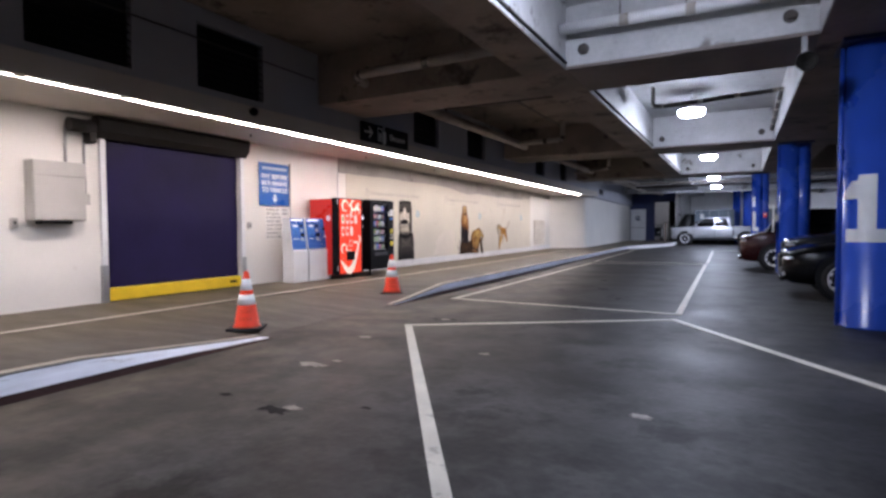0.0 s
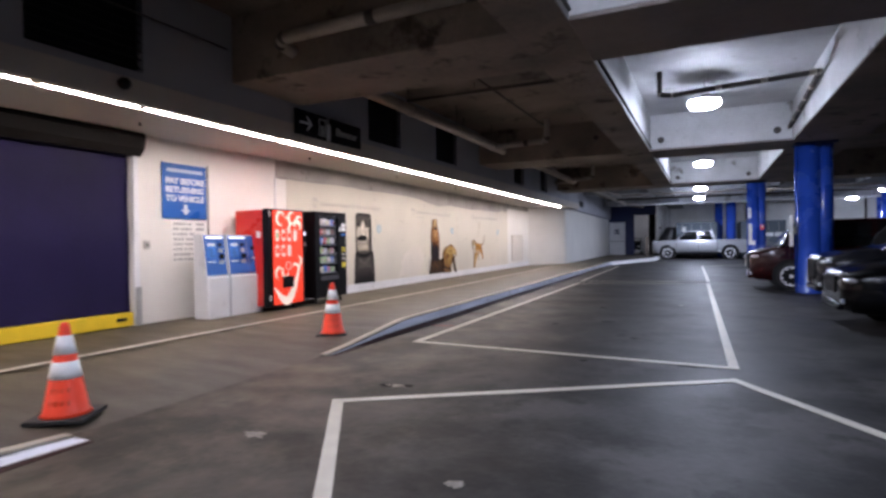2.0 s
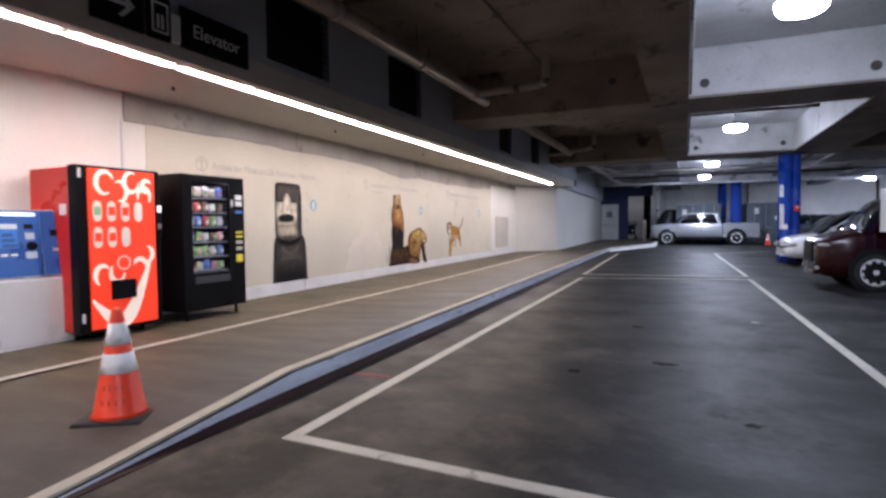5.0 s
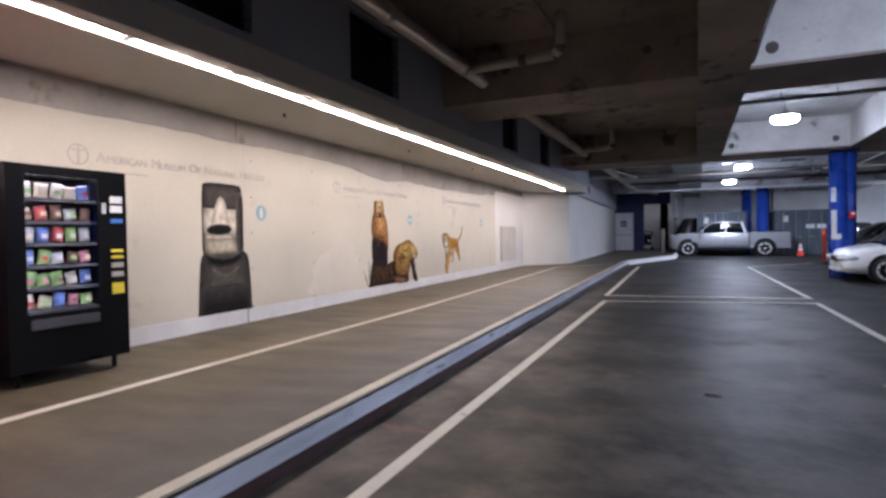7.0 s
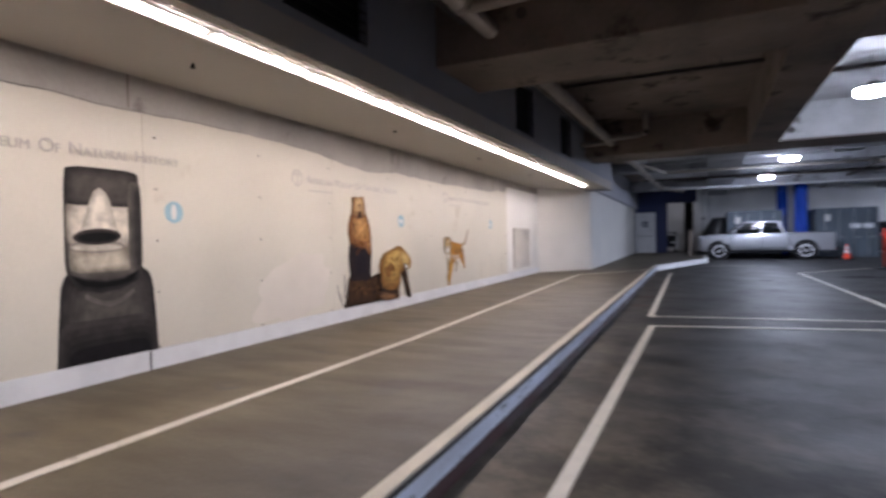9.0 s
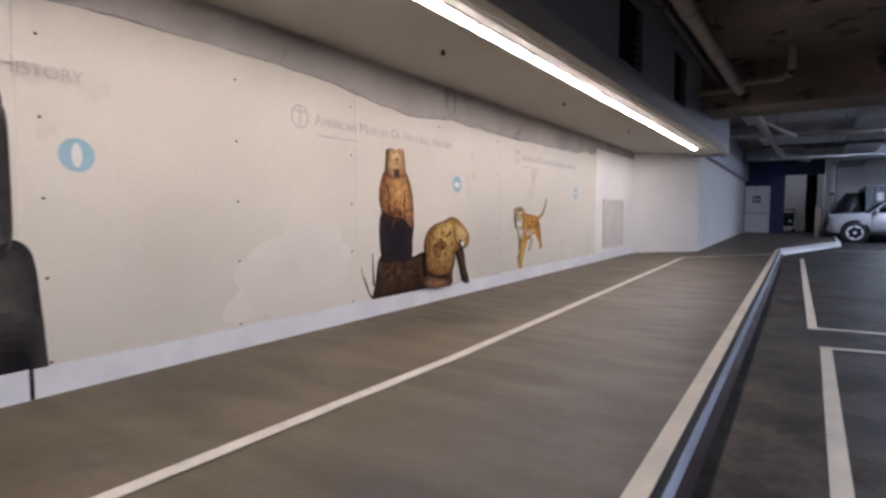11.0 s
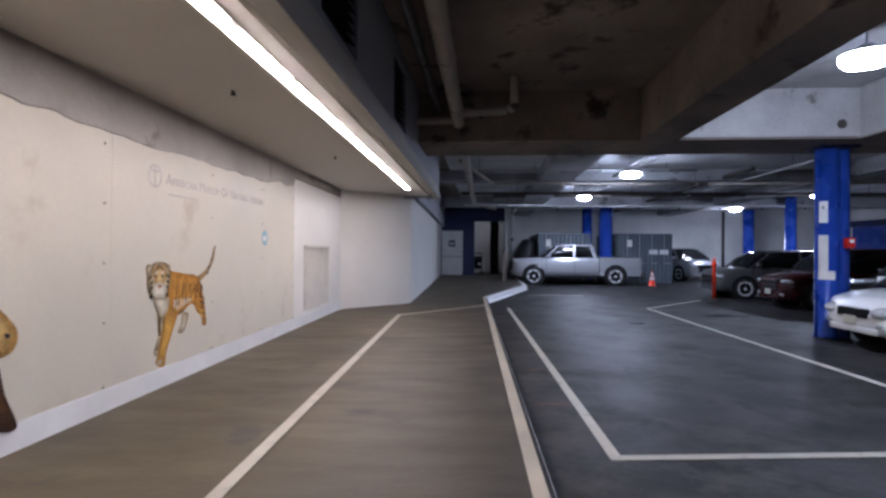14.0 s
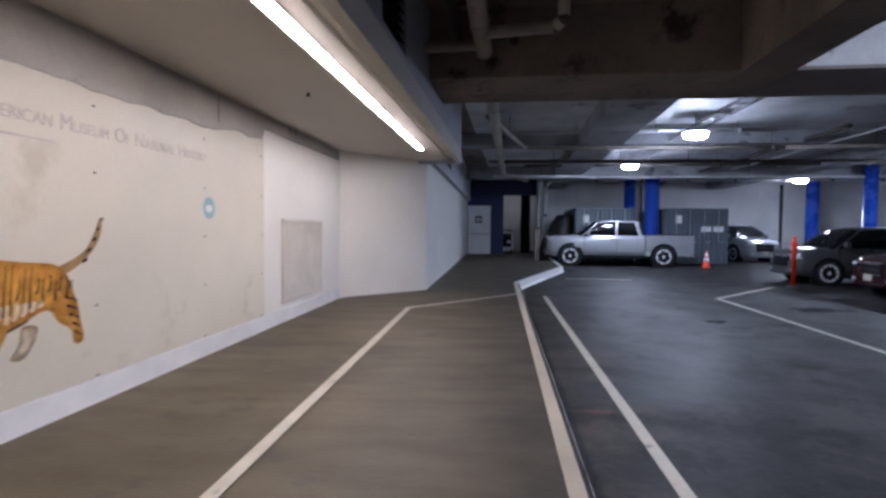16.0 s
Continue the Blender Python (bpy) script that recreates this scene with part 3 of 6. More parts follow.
M["screen"] = glow("lit_screen", (0.03, 0.14, 0.42), 0.55)
M["screen_dark"] = glow("screen_graphics", (0.02, 0.07, 0.2), 0.5)
M["header_glow"] = glow("lit_header", (0.8, 0.9, 1.0), 1.0)
M["soda_red"] = surface("red_enamel", (0.62, 0.022, 0.015), 0.35, vary=0.08, big=2)
M["soda_glow"] = glow("backlit_red_panel", (0.85, 0.05, 0.015), 0.55)
M["soda_white"] = glow("backlit_white_shape", (0.85, 0.72, 0.62), 0.42)
M["soda_can"] = glow("backlit_button", (0.66, 0.62, 0.56), 0.3)
M["can_green"] = glow("backlit_green_label", (0.2, 0.36, 0.2), 0.5)
M["black_gloss"] = surface("black_enamel", (0.004, 0.004, 0.005), 0.35, vary=0.2)
for dull in ("navy", "soot", "black_gloss"):
    M[dull].node_tree.nodes["Principled BSDF"].inputs["Specular IOR Level"].default_value = 0.15
M["shelf_glow"] = glow("vending_tube", (0.85, 0.85, 1.0), 15.0)
M["steel"] = surface("brushed_steel", (0.5, 0.5, 0.52), 0.3, metal=0.9, vary=0.1)
M["yellow_label"] = surface("yellow_label", (0.8, 0.65, 0.05), 0.5)
PACKS = [surface("packet_" + n, c, 0.35, vary=0.3, big=9, fine=30) for n, c in (
    ("red", (0.6, 0.1, 0.1)), ("blue", (0.15, 0.25, 0.65)), ("green", (0.3, 0.5, 0.2)), ("pink", (0.65, 0.25, 0.35)), ("pale", (0.7, 0.65, 0.6)), ("silver", (0.6, 0.6, 0.66)), ("brown", (0.25, 0.13, 0.1)), ("cream", (0.7, 0.6, 0.45)))]
M["screen_rail"] = surface("dark_price_rail", (0.07, 0.07, 0.09), 0.4)
M["clear"] = pane_glass("clear_pane")
M["clear"].node_tree.nodes["Principled BSDF"].inputs["Transmission Weight"].default_value = 1.0
M["clear"].node_tree.nodes["Principled BSDF"].inputs["Base Color"].default_value = (0.95, 0.96, 0.97, 1)
M["clear"].node_tree.nodes["Principled BSDF"].inputs["Roughness"].default_value = 0.0
M["container"] = surface("blue_grey_container_steel", (0.1, 0.125, 0.15), 0.55, vary=0.15, big=0.8, stain=(0.07, 0.06, 0.055), stain_at=0.66)
M["tarp"] = surface("black_tarpaulin", (0.014, 0.014, 0.016), 0.5, vary=0.3, big=2)


def text_mesh(words, size, depth=0.002, bold=0.0):
    cu = bpy.data.curves.new("lettering", "FONT")
    cu.body, cu.size, cu.extrude, cu.align_x = words, size, depth, "CENTER"
    cu.offset = bold
    tmp = bpy.data.objects.new("lettering", cu)
    scene.collection.objects.link(tmp)
    me = bpy.data.meshes.new_from_object(tmp.evaluated_get(bpy.context.evaluated_depsgraph_get()))
    bpy.data.objects.remove(tmp)
    return me


def lettering(words, size, at, material, parent, turn=90, wide=1.0, bold=0.0):
    me = text_mesh(words, size, 0.002, bold)
    me.materials.append(material)
    ob = new("lettering", me)
    ob.matrix_basis = pose(*at, 90, 0, turn) @ Matrix.Diagonal((wide, 1, 1, 1))
    ob.parent = parent
    return ob


# ---- columns ----
def arc_patch(bm, c, r, a0, a1, z0, z1, n=8, thick=0.004):
    ring = []
    for k in range(n + 1):
        a = math.radians(a0 + (a1 - a0) * k / n)
        d = Vector((math.cos(a), math.sin(a), 0))
        p, q = Vector((*c, 0)) + d * (r + 0.001), Vector((*c, 0)) + d * (r + thick)
        ring.append([(p.x, p.y, z0), (q.x, q.y, z0), (q.x, q.y, z1), (p.x, p.y, z1)])
    return loft(bm, ring, smooth=False)


def figure_one(parent, c, r, face, z0, h=0.87, w=0.5):
    """A painted figure 1 wrapped on a round shaft and facing the given bearing."""
    deg = math.degrees(1 / r)
    bm = bmesh.new()
    arc_patch(bm, c, r, face - w / 2 * deg, face + w / 2 * deg, z0, z0 + 0.17)
    arc_patch(bm, c, r, face - 0.18 * w * deg, face + 0.22 * w * deg, z0 + 0.17, z0 + h)
    for k in range(8):
        z = z0 + h - 0.31 + 0.034 * k
        arc_patch(bm, c, r, face - (0.56 * w - 0.026 * k) * deg, face - 0.18 * w * deg, z, z + (0.034 if k > 4 else 0.1), n=4)
    part("painted_figure", bm, M["white_mark"], parent, "white stencilled figure one")


def column(x, y, top=BEAM, r=0.36, twin=True, face=None, wide=0.5):
    root = thing("column", "glossy blue painted steel column with worn paint", "column", (x, y, 0), group="blue columns", kind="structure")
    bm = bmesh.new()
    loft(bm, [[(rr * math.cos(k * math.tau / 40), rr * math.sin(k * math.tau / 40), z) for k in range(40)] for rr, z in ((r + 0.02, 0), (r + 0.02, 0.03), (r, 0.05), (r, top))])
    part("shaft", bm, M["blue"], root)
    if twin:
        part("shaft", tube(bmesh.new(), (r * 1.3, 0.04, 0), (r * 1.3, 0.04, top), r * 0.72, n=32), M["blue"], root)
        part("web", B(0.05, r * 1.2, -r * 0.5, r * 0.5, 0, top), M["blue"], root)
        part("conduit", tube(bmesh.new(), (-r - 0.02, -0.06, 0), (-r - 0.02, -0.06, top), 0.03, n=12), M["blue"], root)
        part("cap_plate", B(-r - 0.06, r * 2.2, -r - 0.06, r + 0.06, top - 0.05, top - 0.002, bev=0.01), M["blue_dark"], root, "dark cap plate")
    if face is not None:
        figure_one(root, (0, 0), r, face, 1.13, w=wide)
    return root


column(1.64, 9.3, face=-112)
column(1.36, 19.05, r=0.26)
column(0.85, 28.9, r=0.215, face=-139, wide=0.42)
column(0.72, 48.0, r=0.34, twin=False, top=4.1)
column(-0.05, 49.3, r=0.28, twin=False, top=4.1)
column(11.0, 54.0, r=0.34, twin=False, top=SLAB)
column(9.4, 46.2, r=0.27, twin=False, top=SLAB)
column(13.2, 50.2, r=0.3, twin=False, top=SLAB)
# added panel stands in for the second column's figure one, seen from the side
board = thing("figure_panel", "flat white panel in place of a blue column's painted figure one", "board", (0.98, 18.85, 1.18))
part("panel", B(-0.02, 0.0, -0.2, 0.35, 0, 0.78, bev=0.004), M["sign_white"], board)
part("bracket", B(0.0, 0.1, 0.05, 0.12, 0.3, 0.5), M["galv"], board)
slip = thing("column_notice", "small white notice strapped to a blue column", "notice", (0.695, 28.745, 2.24), turn=-41)
part("plate", B(-0.075, 0.075, -0.02, -0.012, 0, 0.42, bev=0.003), M["sign_white"], slip)
part("strap", B(-0.03, 0.03, -0.0118, 0.06, 0.18, 0.22), M["galv"], slip)
part("symbol", B(-0.03, 0.02, -0.0235, -0.0205, 0.26, 0.33), M["print"], slip)
call = thing("call_box", "small red alarm call point on a column", "alarm", (1.13, 28.66, 1.75))
part("bracket", B(-0.04, 0.04, 0.08, 0.16, 0.04, 0.16), M["blue"], call)
part("body", B(-0.07, 0.07, -0.06, 0.08, 0, 0.2, bev=0.01), M["soda_red"], call)
part("lens", B(-0.04, 0.04, -0.07, -0.0605, 0.1, 0.16, bev=0.004), M["sign_white"], call)


# ---- traffic cones ----
M["cone_print"] = surface("faded_cone_print", (0.72, 0.055, 0.012), 0.6, vary=0.2, big=9)


def cone(x, y, z, h=0.76):
    root = thing("traffic_cone", "orange traffic cone with two white reflective sleeves on a black base", "traffic cone", (x, y, z), turn=random.uniform(0, 40), group="traffic cones")
    bm = bmesh.new()
    box(bm, -0.215, 0.215, -0.215, 0.215, 0, 0.035, bev=0.012)
    part("base", bm, M["rubber"], root)
    n = 28

    def ring(t, grow=0.0):
        r = 0.165 - (0.165 - 0.03) * t + grow
        return [(r * math.cos(k * math.tau / n), r * math.sin(k * math.tau / n), 0.035 + t * (h - 0.035)) for k in range(n)]

    part("body", loft(bmesh.new(), [ring(0, 0.015), ring(0.03), ring(0.97), ring(1.0, -0.012)]), M["orange"], root)
    for a, b in ((0.4, 0.58), (0.66, 0.86)):
        part("sleeve", loft(bmesh.new(), [ring(a, 0.001), ring(a, 0.005), ring(b, 0.005), ring(b, 0.001)]), M["reflective"], root, "white reflective sleeve")
    for row in range(2):
        for k in range(4):
            a = -1.0 - 0.3 * k
            t = 0.28 - 0.13 * row
            r = 0.165 - 0.135 * t + 0.001
            v = Vector((r * math.cos(a), r * math.sin(a), 0.035 + t * (h - 0.035)))
            part("printed_letter", box(bmesh.new(), v.x - 0.006, v.x + 0.006, v.y - 0.003, v.y + 0.003, v.z - 0.02, v.z + 0.02), M["cone_print"], root)


cone(-5.6, 5.3, 0.035)
cone(-5.87, 9.14, 0.075)
cone(2.2, 44.7, 0)
post = thing("delineator_post", "red plastic delineator post on a rubber foot", "bollard", (1.9, 36.8, 0))
bm = bmesh.new()
loft(bm, [[(r * math.cos(k * math.tau / 20), r * math.sin(k * math.tau / 20), z) for k in range(20)] for r, z in ((0.22, 0), (0.22, 0.03), (0.1, 0.07), (0.07, 0.09))])
part("foot", bm, M["rubber"], post)
bm = bmesh.new()
loft(bm, [[(r * math.cos(k * math.tau / 20), r * math.sin(k * math.tau / 20), z) for k in range(20)] for r, z in ((0.06, 0.08), (0.055, 1.2), (0.075, 1.22), (0.075, 1.3), (0.035, 1.36), (0.05, 1.45), (0.02, 1.48))])
part("tube", bm, M["orange"], post)

# ---- roller door ----
door = thing("door_1", "closed navy roller door with a yellow bottom bar", "roller door", (WALL, 0, 0), kind="structure")
bm = bmesh.new()
rings = []
for k in range(90):
    z = 0.36 + (3.1 - 0.36) * k / 89
    x = -0.05 + 0.008 * math.sin(z * 5.3)
    rings.append([(x, DOOR0 + 0.02, z), (x + 0.012, (DOOR0 + DOOR1) / 2, z), (x, DOOR1 - 0.02, z)])
loft(bm, rings, close=False)
part("curtain", bm, M["navy"], door, "navy vinyl curtain")
part("backing", B(-0.2, -0.12, DOOR0 - 0.1, DOOR1 + 0.1, 0.0, 3.2), M["soot"], door)
bar = part("bottom_bar", B(-0.09, 0.04, DOOR0 + 0.015, DOOR1 - 0.015, 0.145, 0.355, bev=0.012), M["yellow"], door, "yellow safety bar")
part("latch", B(0.041, 0.06, DOOR1 - 0.3, DOOR1 - 0.14, 0.23, 0.28, bev=0.006), M["soot"], bar)
for y in (DOOR0, DOOR1):
    s = -1 if y == DOOR0 else 1
    part("guide", B(0.001, 0.07, min(y, y + s * 0.09), max(y, y + s * 0.09), 0.13, 2.85, bev=0.006), M["white_enamel"], door)
    part("guide_shoe", B(0.001, 0.085, min(y + s * 0.005, y + s * 0.1), max(y + s * 0.005, y + s * 0.1), 0.13, 0.75), M["galv"], door, "bare galvanised guard")
bm = bmesh.new()
loft(bm, [[(0.002, y, 2.84), (0.1, y, 2.84), (0.2, y, 2.95), (0.24, y, 3.12), (0.2, y, 3.19), (0.002, y, 3.19)] for y in (DOOR0 - 0.18, DOOR1 + 0.12)], smooth=False)
part("hood", bm, M["soot"], door, "greasy black hood")
bm = bmesh.new()
tube(bm, (0.17, DOOR0 - 0.62, 2.98), (0.17, DOOR0 - 0.24, 2.98), 0.11)
box(bm, 0.03, 0.24, DOOR0 - 0.34, DOOR0 - 0.23, 2.74, 3.1, bev=0.01)
part("motor", bm, M["soot"], door, "grimy door motor")
cab = thing("wall_cabinet", "grey metal electrical cabinet on the wall", "cabinet", (WALL, 4.45, 1.48))
part("body", B(0.003, 0.24, 0, 0.74, 0, 0.9, bev=0.015), M["grey_box"], cab)
part("door", B(0.241, 0.262, 0.01, 0.73, 0.02, 0.66, bev=0.006), M["grey_box"], cab)
part("lid", B(0.241, 0.27, 0.0, 0.74, 0.675, 0.9, bev=0.008), M["grey_box"], cab)
# black strip below the cabinet stands for the shadow under it
part("base_shadow_strip", B(0.02, 0.22, 0.12, 0.55, -0.05, -0.002, bev=0.004), M["soot"], cab)
cond = thing("conduit", "grey conduit from the door motor to the cabinet", "conduit", (WALL, 0, 0))
bm = bmesh.new()
for a, b in (((0.03, 5.02, 2.4), (0.03, 5.02, 2.95)), ((0.03, 5.3, 1.9), (0.03, 5.3, 2.9)), ((0.03, 5.02, 2.95), (0.03, 5.3, 2.98))):
    tube(bm, a, b, 0.02, n=10)
part("pipe", bm, M["galv"], cond)
part("junction_box", B(0.003, 0.06, 5.25, 5.36, 1.75, 1.92, bev=0.006), M["grey_box"], cond)
for y, z in ((4.25, 1.38), (8.62, 1.35)):
    sw = thing("switch_box", "small grey switch box on the white wall", "switch", (WALL, y, z))
    part("body", B(0.003, 0.05, 0, 0.09, 0, 0.14, bev=0.006), M["grey_box"], sw)
    part("button", B(0.051, 0.062, 0.03, 0.06, 0.05, 0.09, bev=0.003), M["soot"], sw)
pier = thing("wall_pier", "white painted corner strip on the wall", "strip", (WALL, 0, 0), kind="structure")
part("strip", B(0.001, 0.03, 9.905, 9.925, 0.15, 2.86), M["band"], pier)
part("strip", B(0.001, 0.02, 11.66, 11.69, 0.15, 2.86), M["plinth"], pier)

# ---- signs ----
sg = thing("pay_sign", "blue and white pay before returning sign on the wall", "sign", (WALL, 8.97, 1.87))
part("plate", B(0.004, 0.03, 0, 0.9, 0, 0.95, bev=0.004), M["sign_blue"], sg)
part("header_bar", B(0.0305, 0.033, 0.08, 0.82, 0.8, 0.86), M["sign_pale"], sg, "pale unreadable header line")
for words, z in (("PAY BEFORE", 0.6), ("RETURNING", 0.45), ("TO VEHICLE", 0.3)):
    lettering(words, 0.142, (0.033, 0.45, z), M["sign_white"], sg, bold=0.0045)
bm = bmesh.new()
box(bm, 0.0305, 0.034, 0.415, 0.485, 0.15, 0.25)
loft(bm, [[(x, 0.36, 0.16), (x, 0.45, 0.06), (x, 0.54, 0.16)] for x in (0.0305, 0.034)], smooth=False)
part("arrow", bm, M["sign_white"], sg, "white arrow pointing down")
nt = thing("price_notice", "tariff notice with lines of bold grey print on the wall", "notice", (WALL, 9.13, 1.1))
part("sheet", B(0.003, 0.006, 0, 0.74, 0, 0.74), M["paper"], nt)
random.seed(11)
for k in range(8):
    p, end = 0.05, 0.05 + (0.38, 0.36, 0.4, 0.36, 0.46, 0.5, 0.42, 0.52)[k]
    while p < end:
        w = random.uniform(0.03, 0.05)
        part("print_bar", B(0.0062, 0.008, p, p + w, 0.655 - 0.088 * k, 0.705 - 0.088 * k), M["print"], nt)
        p += w + (0.012 if random.random() < 0.75 else 0.04)
    if k < 2:
        part("print_line", B(0.0062, 0.008, 0.52, 0.69, 0.655 - 0.088 * k, 0.705 - 0.088 * k), M["print"], nt)
hang = thing("hanging_sign", "black elevator direction sign with white arrow and lettering", "sign", (-7.13, 9.88, 3.25))
for y0, y1 in ((0, 0.52), (0.57, 0.82), (0.95, 1.9)):
    part("plate", B(-0.02, 0.02, y0, y1, 0.0, 0.42, bev=0.003), M["black_gloss"], hang)
bm = bmesh.new()
box(bm, 0.0205, 0.024, 0.1, 0.4, 0.19, 0.23)
for s in (-1, 1):
    loft(bm, [[(x, 0.42, 0.21), (x, 0.3, 0.21 + s * 0.12), (x, 0.25, 0.21 + s * 0.12), (x, 0.36, 0.21)] for x in (0.0205, 0.024)], smooth=False)
part("arrow", bm, M["sign_white"], hang)
bm = bmesh.new()
for a in (0.6, 0.77):
    box(bm, 0.0205, 0.023, a, a + 0.02, 0.06, 0.36)
for z in (0.06, 0.34):
    box(bm, 0.0205, 0.023, 0.62, 0.77, z, z + 0.02)
box(bm, 0.0205, 0.023, 0.655, 0.685, 0.1, 0.24)
box(bm, 0.0205, 0.023, 0.705, 0.735, 0.1, 0.24)
part("lift_symbol", bm, M["sign_white"], hang)
lettering("Elevator", 0.2, (0.023, 1.42, 0.14), M["sign_white"], hang)
part("bracket", B(-0.066, -0.02, 0.2, 0.26, 0.2, 0.3), M["galv"], hang)
part("bracket", B(-0.066, -0.02, 1.5, 1.56, 0.2, 0.3), M["galv"], hang)
part("white_tag", B(-0.01, 0.026, 0.83, 0.93, 0.02, 0.3, bev=0.003), M["sign_white"], hang)
cctv = thing("security_camera", "small dark dome camera on the bulkhead lip", "camera", (BULK + 0.1, 6.88, 3.3))
bm = bmesh.new()
bmesh.ops.create_uvsphere(bm, u_segments=20, v_segments=12, radius=0.075)
part("dome", bm, M["black_gloss"], cctv)
part("mount", tube(bmesh.new(), (-0.08, 0, 0.02), (0, 0, 0.02), 0.04, n=14), M["soot"], cctv)


# ---- pay stations ----
def pay_station(y, w, second):
    root = thing("pay_station", "white parking pay machine with a blue fascia and lit screen", "pay machine", (-8.6, y, 0.142), group="pay machines")
    bm = bmesh.new()
    loft(bm, [[(x, a, z) for x, a in ((-0.3, 0), (f, 0), (f, w), (-0.3, w))] for z, f in ((0, 0.03), (0.7, 0.03), (0.72, 0.0), (1.44, -0.09))], smooth=False)
    part("cabinet", bm, M["white_enamel"], root)

    def panel(name, y0, y1, z0, z1, mat, out=0.004, deep=0.01, parent=root, label=""):
        b = bmesh.new()
        loft(b, [[(0.0 - 0.125 * (z - 0.72) + o, a, z) for a, z in ((y0, z0), (y1, z0), (y1, z1), (y0, z1))] for o in (out - deep, out)], smooth=False)
        return part(name, b, mat, parent, label)

    fascia = panel("fascia", 0.015, w - 0.015, 0.735, 1.43, M["kiosk_blue"], 0.008, 0.012, label="blue fascia")
    panel("frame", 0.0, w, 0.722, 0.745, M["steel"], 0.012, 0.016)
    panel("header", 0.05, 0.42 if second else w - 0.05, 1.375, 1.41, M["header_glow"], 0.012, 0.004, fascia)
    scr = panel("screen", 0.06, 0.23, 1.04, 1.3, M["screen"], 0.016, 0.008, fascia, "lit blue screen")
    panel("graphics", 0.07, 0.23, 1.24, 1.29, M["sign_white"], 0.018, 0.0015, scr)
    for k in range(3):
        panel("graphics", 0.08, 0.22 - 0.02 * k, 1.05 + 0.055 * k, 1.085 + 0.055 * k, M["screen_dark"], 0.018, 0.0015, scr)
    panel("card_slot", 0.3, 0.38, 1.24, 1.29, M["black_gloss"], 0.02, 0.012, fascia)
    panel("keypad", 0.3, 0.39, 1.13, 1.2, M["steel"], 0.014, 0.006, fascia)
    b = bmesh.new()
    tube(b, (-0.08, 0.35, 1.06), (0.0, 0.35, 1.06), 0.045)
    part("reader", b, M["black_gloss"], fascia)
    panel("ticket_slot", 0.06, 0.12, 0.96, 0.985, M["sign_white"], 0.018, 0.01, fascia)
    panel("ticket_slot", 0.15, 0.21, 0.96, 0.985, M["sign_white"], 0.018, 0.01, fascia)
    panel("tray", 0.29, 0.4, 0.93, 1.0, M["steel"], 0.014, 0.006, fascia)
    if second:
        panel("seam", 0.455, 0.46, 0.74, 1.43, M["steel"], 0.011, 0.003, fascia)
        panel("display", 0.55, 0.65, 1.16, 1.23, M["black_gloss"], 0.016, 0.008, fascia)
        panel("coin_slot", 0.56, 0.63, 1.0, 1.03, M["sign_white"], 0.018, 0.01, fascia)
    part("plinth", B(-0.29, 0.01, 0.015, w - 0.015, -0.012, 0.0), M["soot"], root)
    part("door_seam", B(0.0305, 0.032, 0.02, w - 0.02, 0.03, 0.034), M["grey_box"], root)


pay_station(9.31, 0.46, False)
pay_station(9.82, 0.73, True)

# ---- soda machine ----
soda = thing("soda_machine", "red backlit soft drink vending machine", "vending machine", (-8.25, 10.43, 0.15))
part("cabinet", B(-0.85, -0.17, 0.01, 1.0, 0.09, 1.9, bev=0.012), M["soda_red"], soda)
sd = part("door", B(-0.169, -0.02, 0.0, 1.01, 0.07, 1.92, bev=0.012), M["black_gloss"], soda, "black door frame")
fr = part("front_panel", B(-0.0195, 0.0, 0.11, 0.925, 0.11, 1.89, bev=0.008), M["soda_glow"], sd, "glowing red front panel")


def ribbon(bm, pts, x0=0.0005, x1=0.003):
    """A flat band with varying width through (y, z, half width)."""
    a, b = [], []
    for i, (y, z, w) in enumerate(pts):
        p, q = pts[max(0, i - 1)], pts[min(len(pts) - 1, i + 1)]
        d = Vector((q[0] - p[0], q[1] - p[1])).normalized()
        a.append((y - d.y * w, z + d.x * w))
        b.append((y + d.y * w, z - d.x * w))
    loft(bm, [[(x0, *p), (x1, *p), (x1, *q), (x0, *q)] for p, q in zip(a, b)], smooth=False)
    return bm


def curve(f, n=26):
    return [f(k / n) for k in range(n + 1)]


bm = bmesh.new()
ribbon(bm, curve(lambda t: (0.12 + 0.75 * t + 0.02 * math.sin(6 * t), 0.55 - 0.43 * math.sin(2.6 * t + 0.25) + 0.5 * t ** 3, 0.012 + 0.075 * math.sin(math.pi * t))))
part("white_swoosh", bm, M["soda_white"], sd)
for k, (cy, cz, r, a0, a1) in enumerate(((0.3, 1.74, 0.1, 20, 300), (0.62, 1.76, 0.09, 60, 360), (0.47, 1.65, 0.09, -100, 120), (0.82, 1.72, 0.06, 30, 280), (0.78, 1.6, 0.08, -40, 200), (0.42, 0.72, 0.08, 90, 360), (0.7, 0.74, 0.1, -60, 180), (0.25, 0.7, 0.09, 40, 240), (0.8, 0.92, 0.07, -90, 90))):
    bm = bmesh.new()
    ribbon(bm, curve(lambda t: (cy + r * math.cos(math.radians(a0 + (a1 - a0) * t)), cz + r * 1.25 * math.sin(math.radians(a0 + (a1 - a0) * t)), 0.008 + 0.022 * math.sin(math.pi * t))), 0.0005, 0.002 + 0.0002 * k)
    part("white_swirl", bm, M["soda_white"], sd)
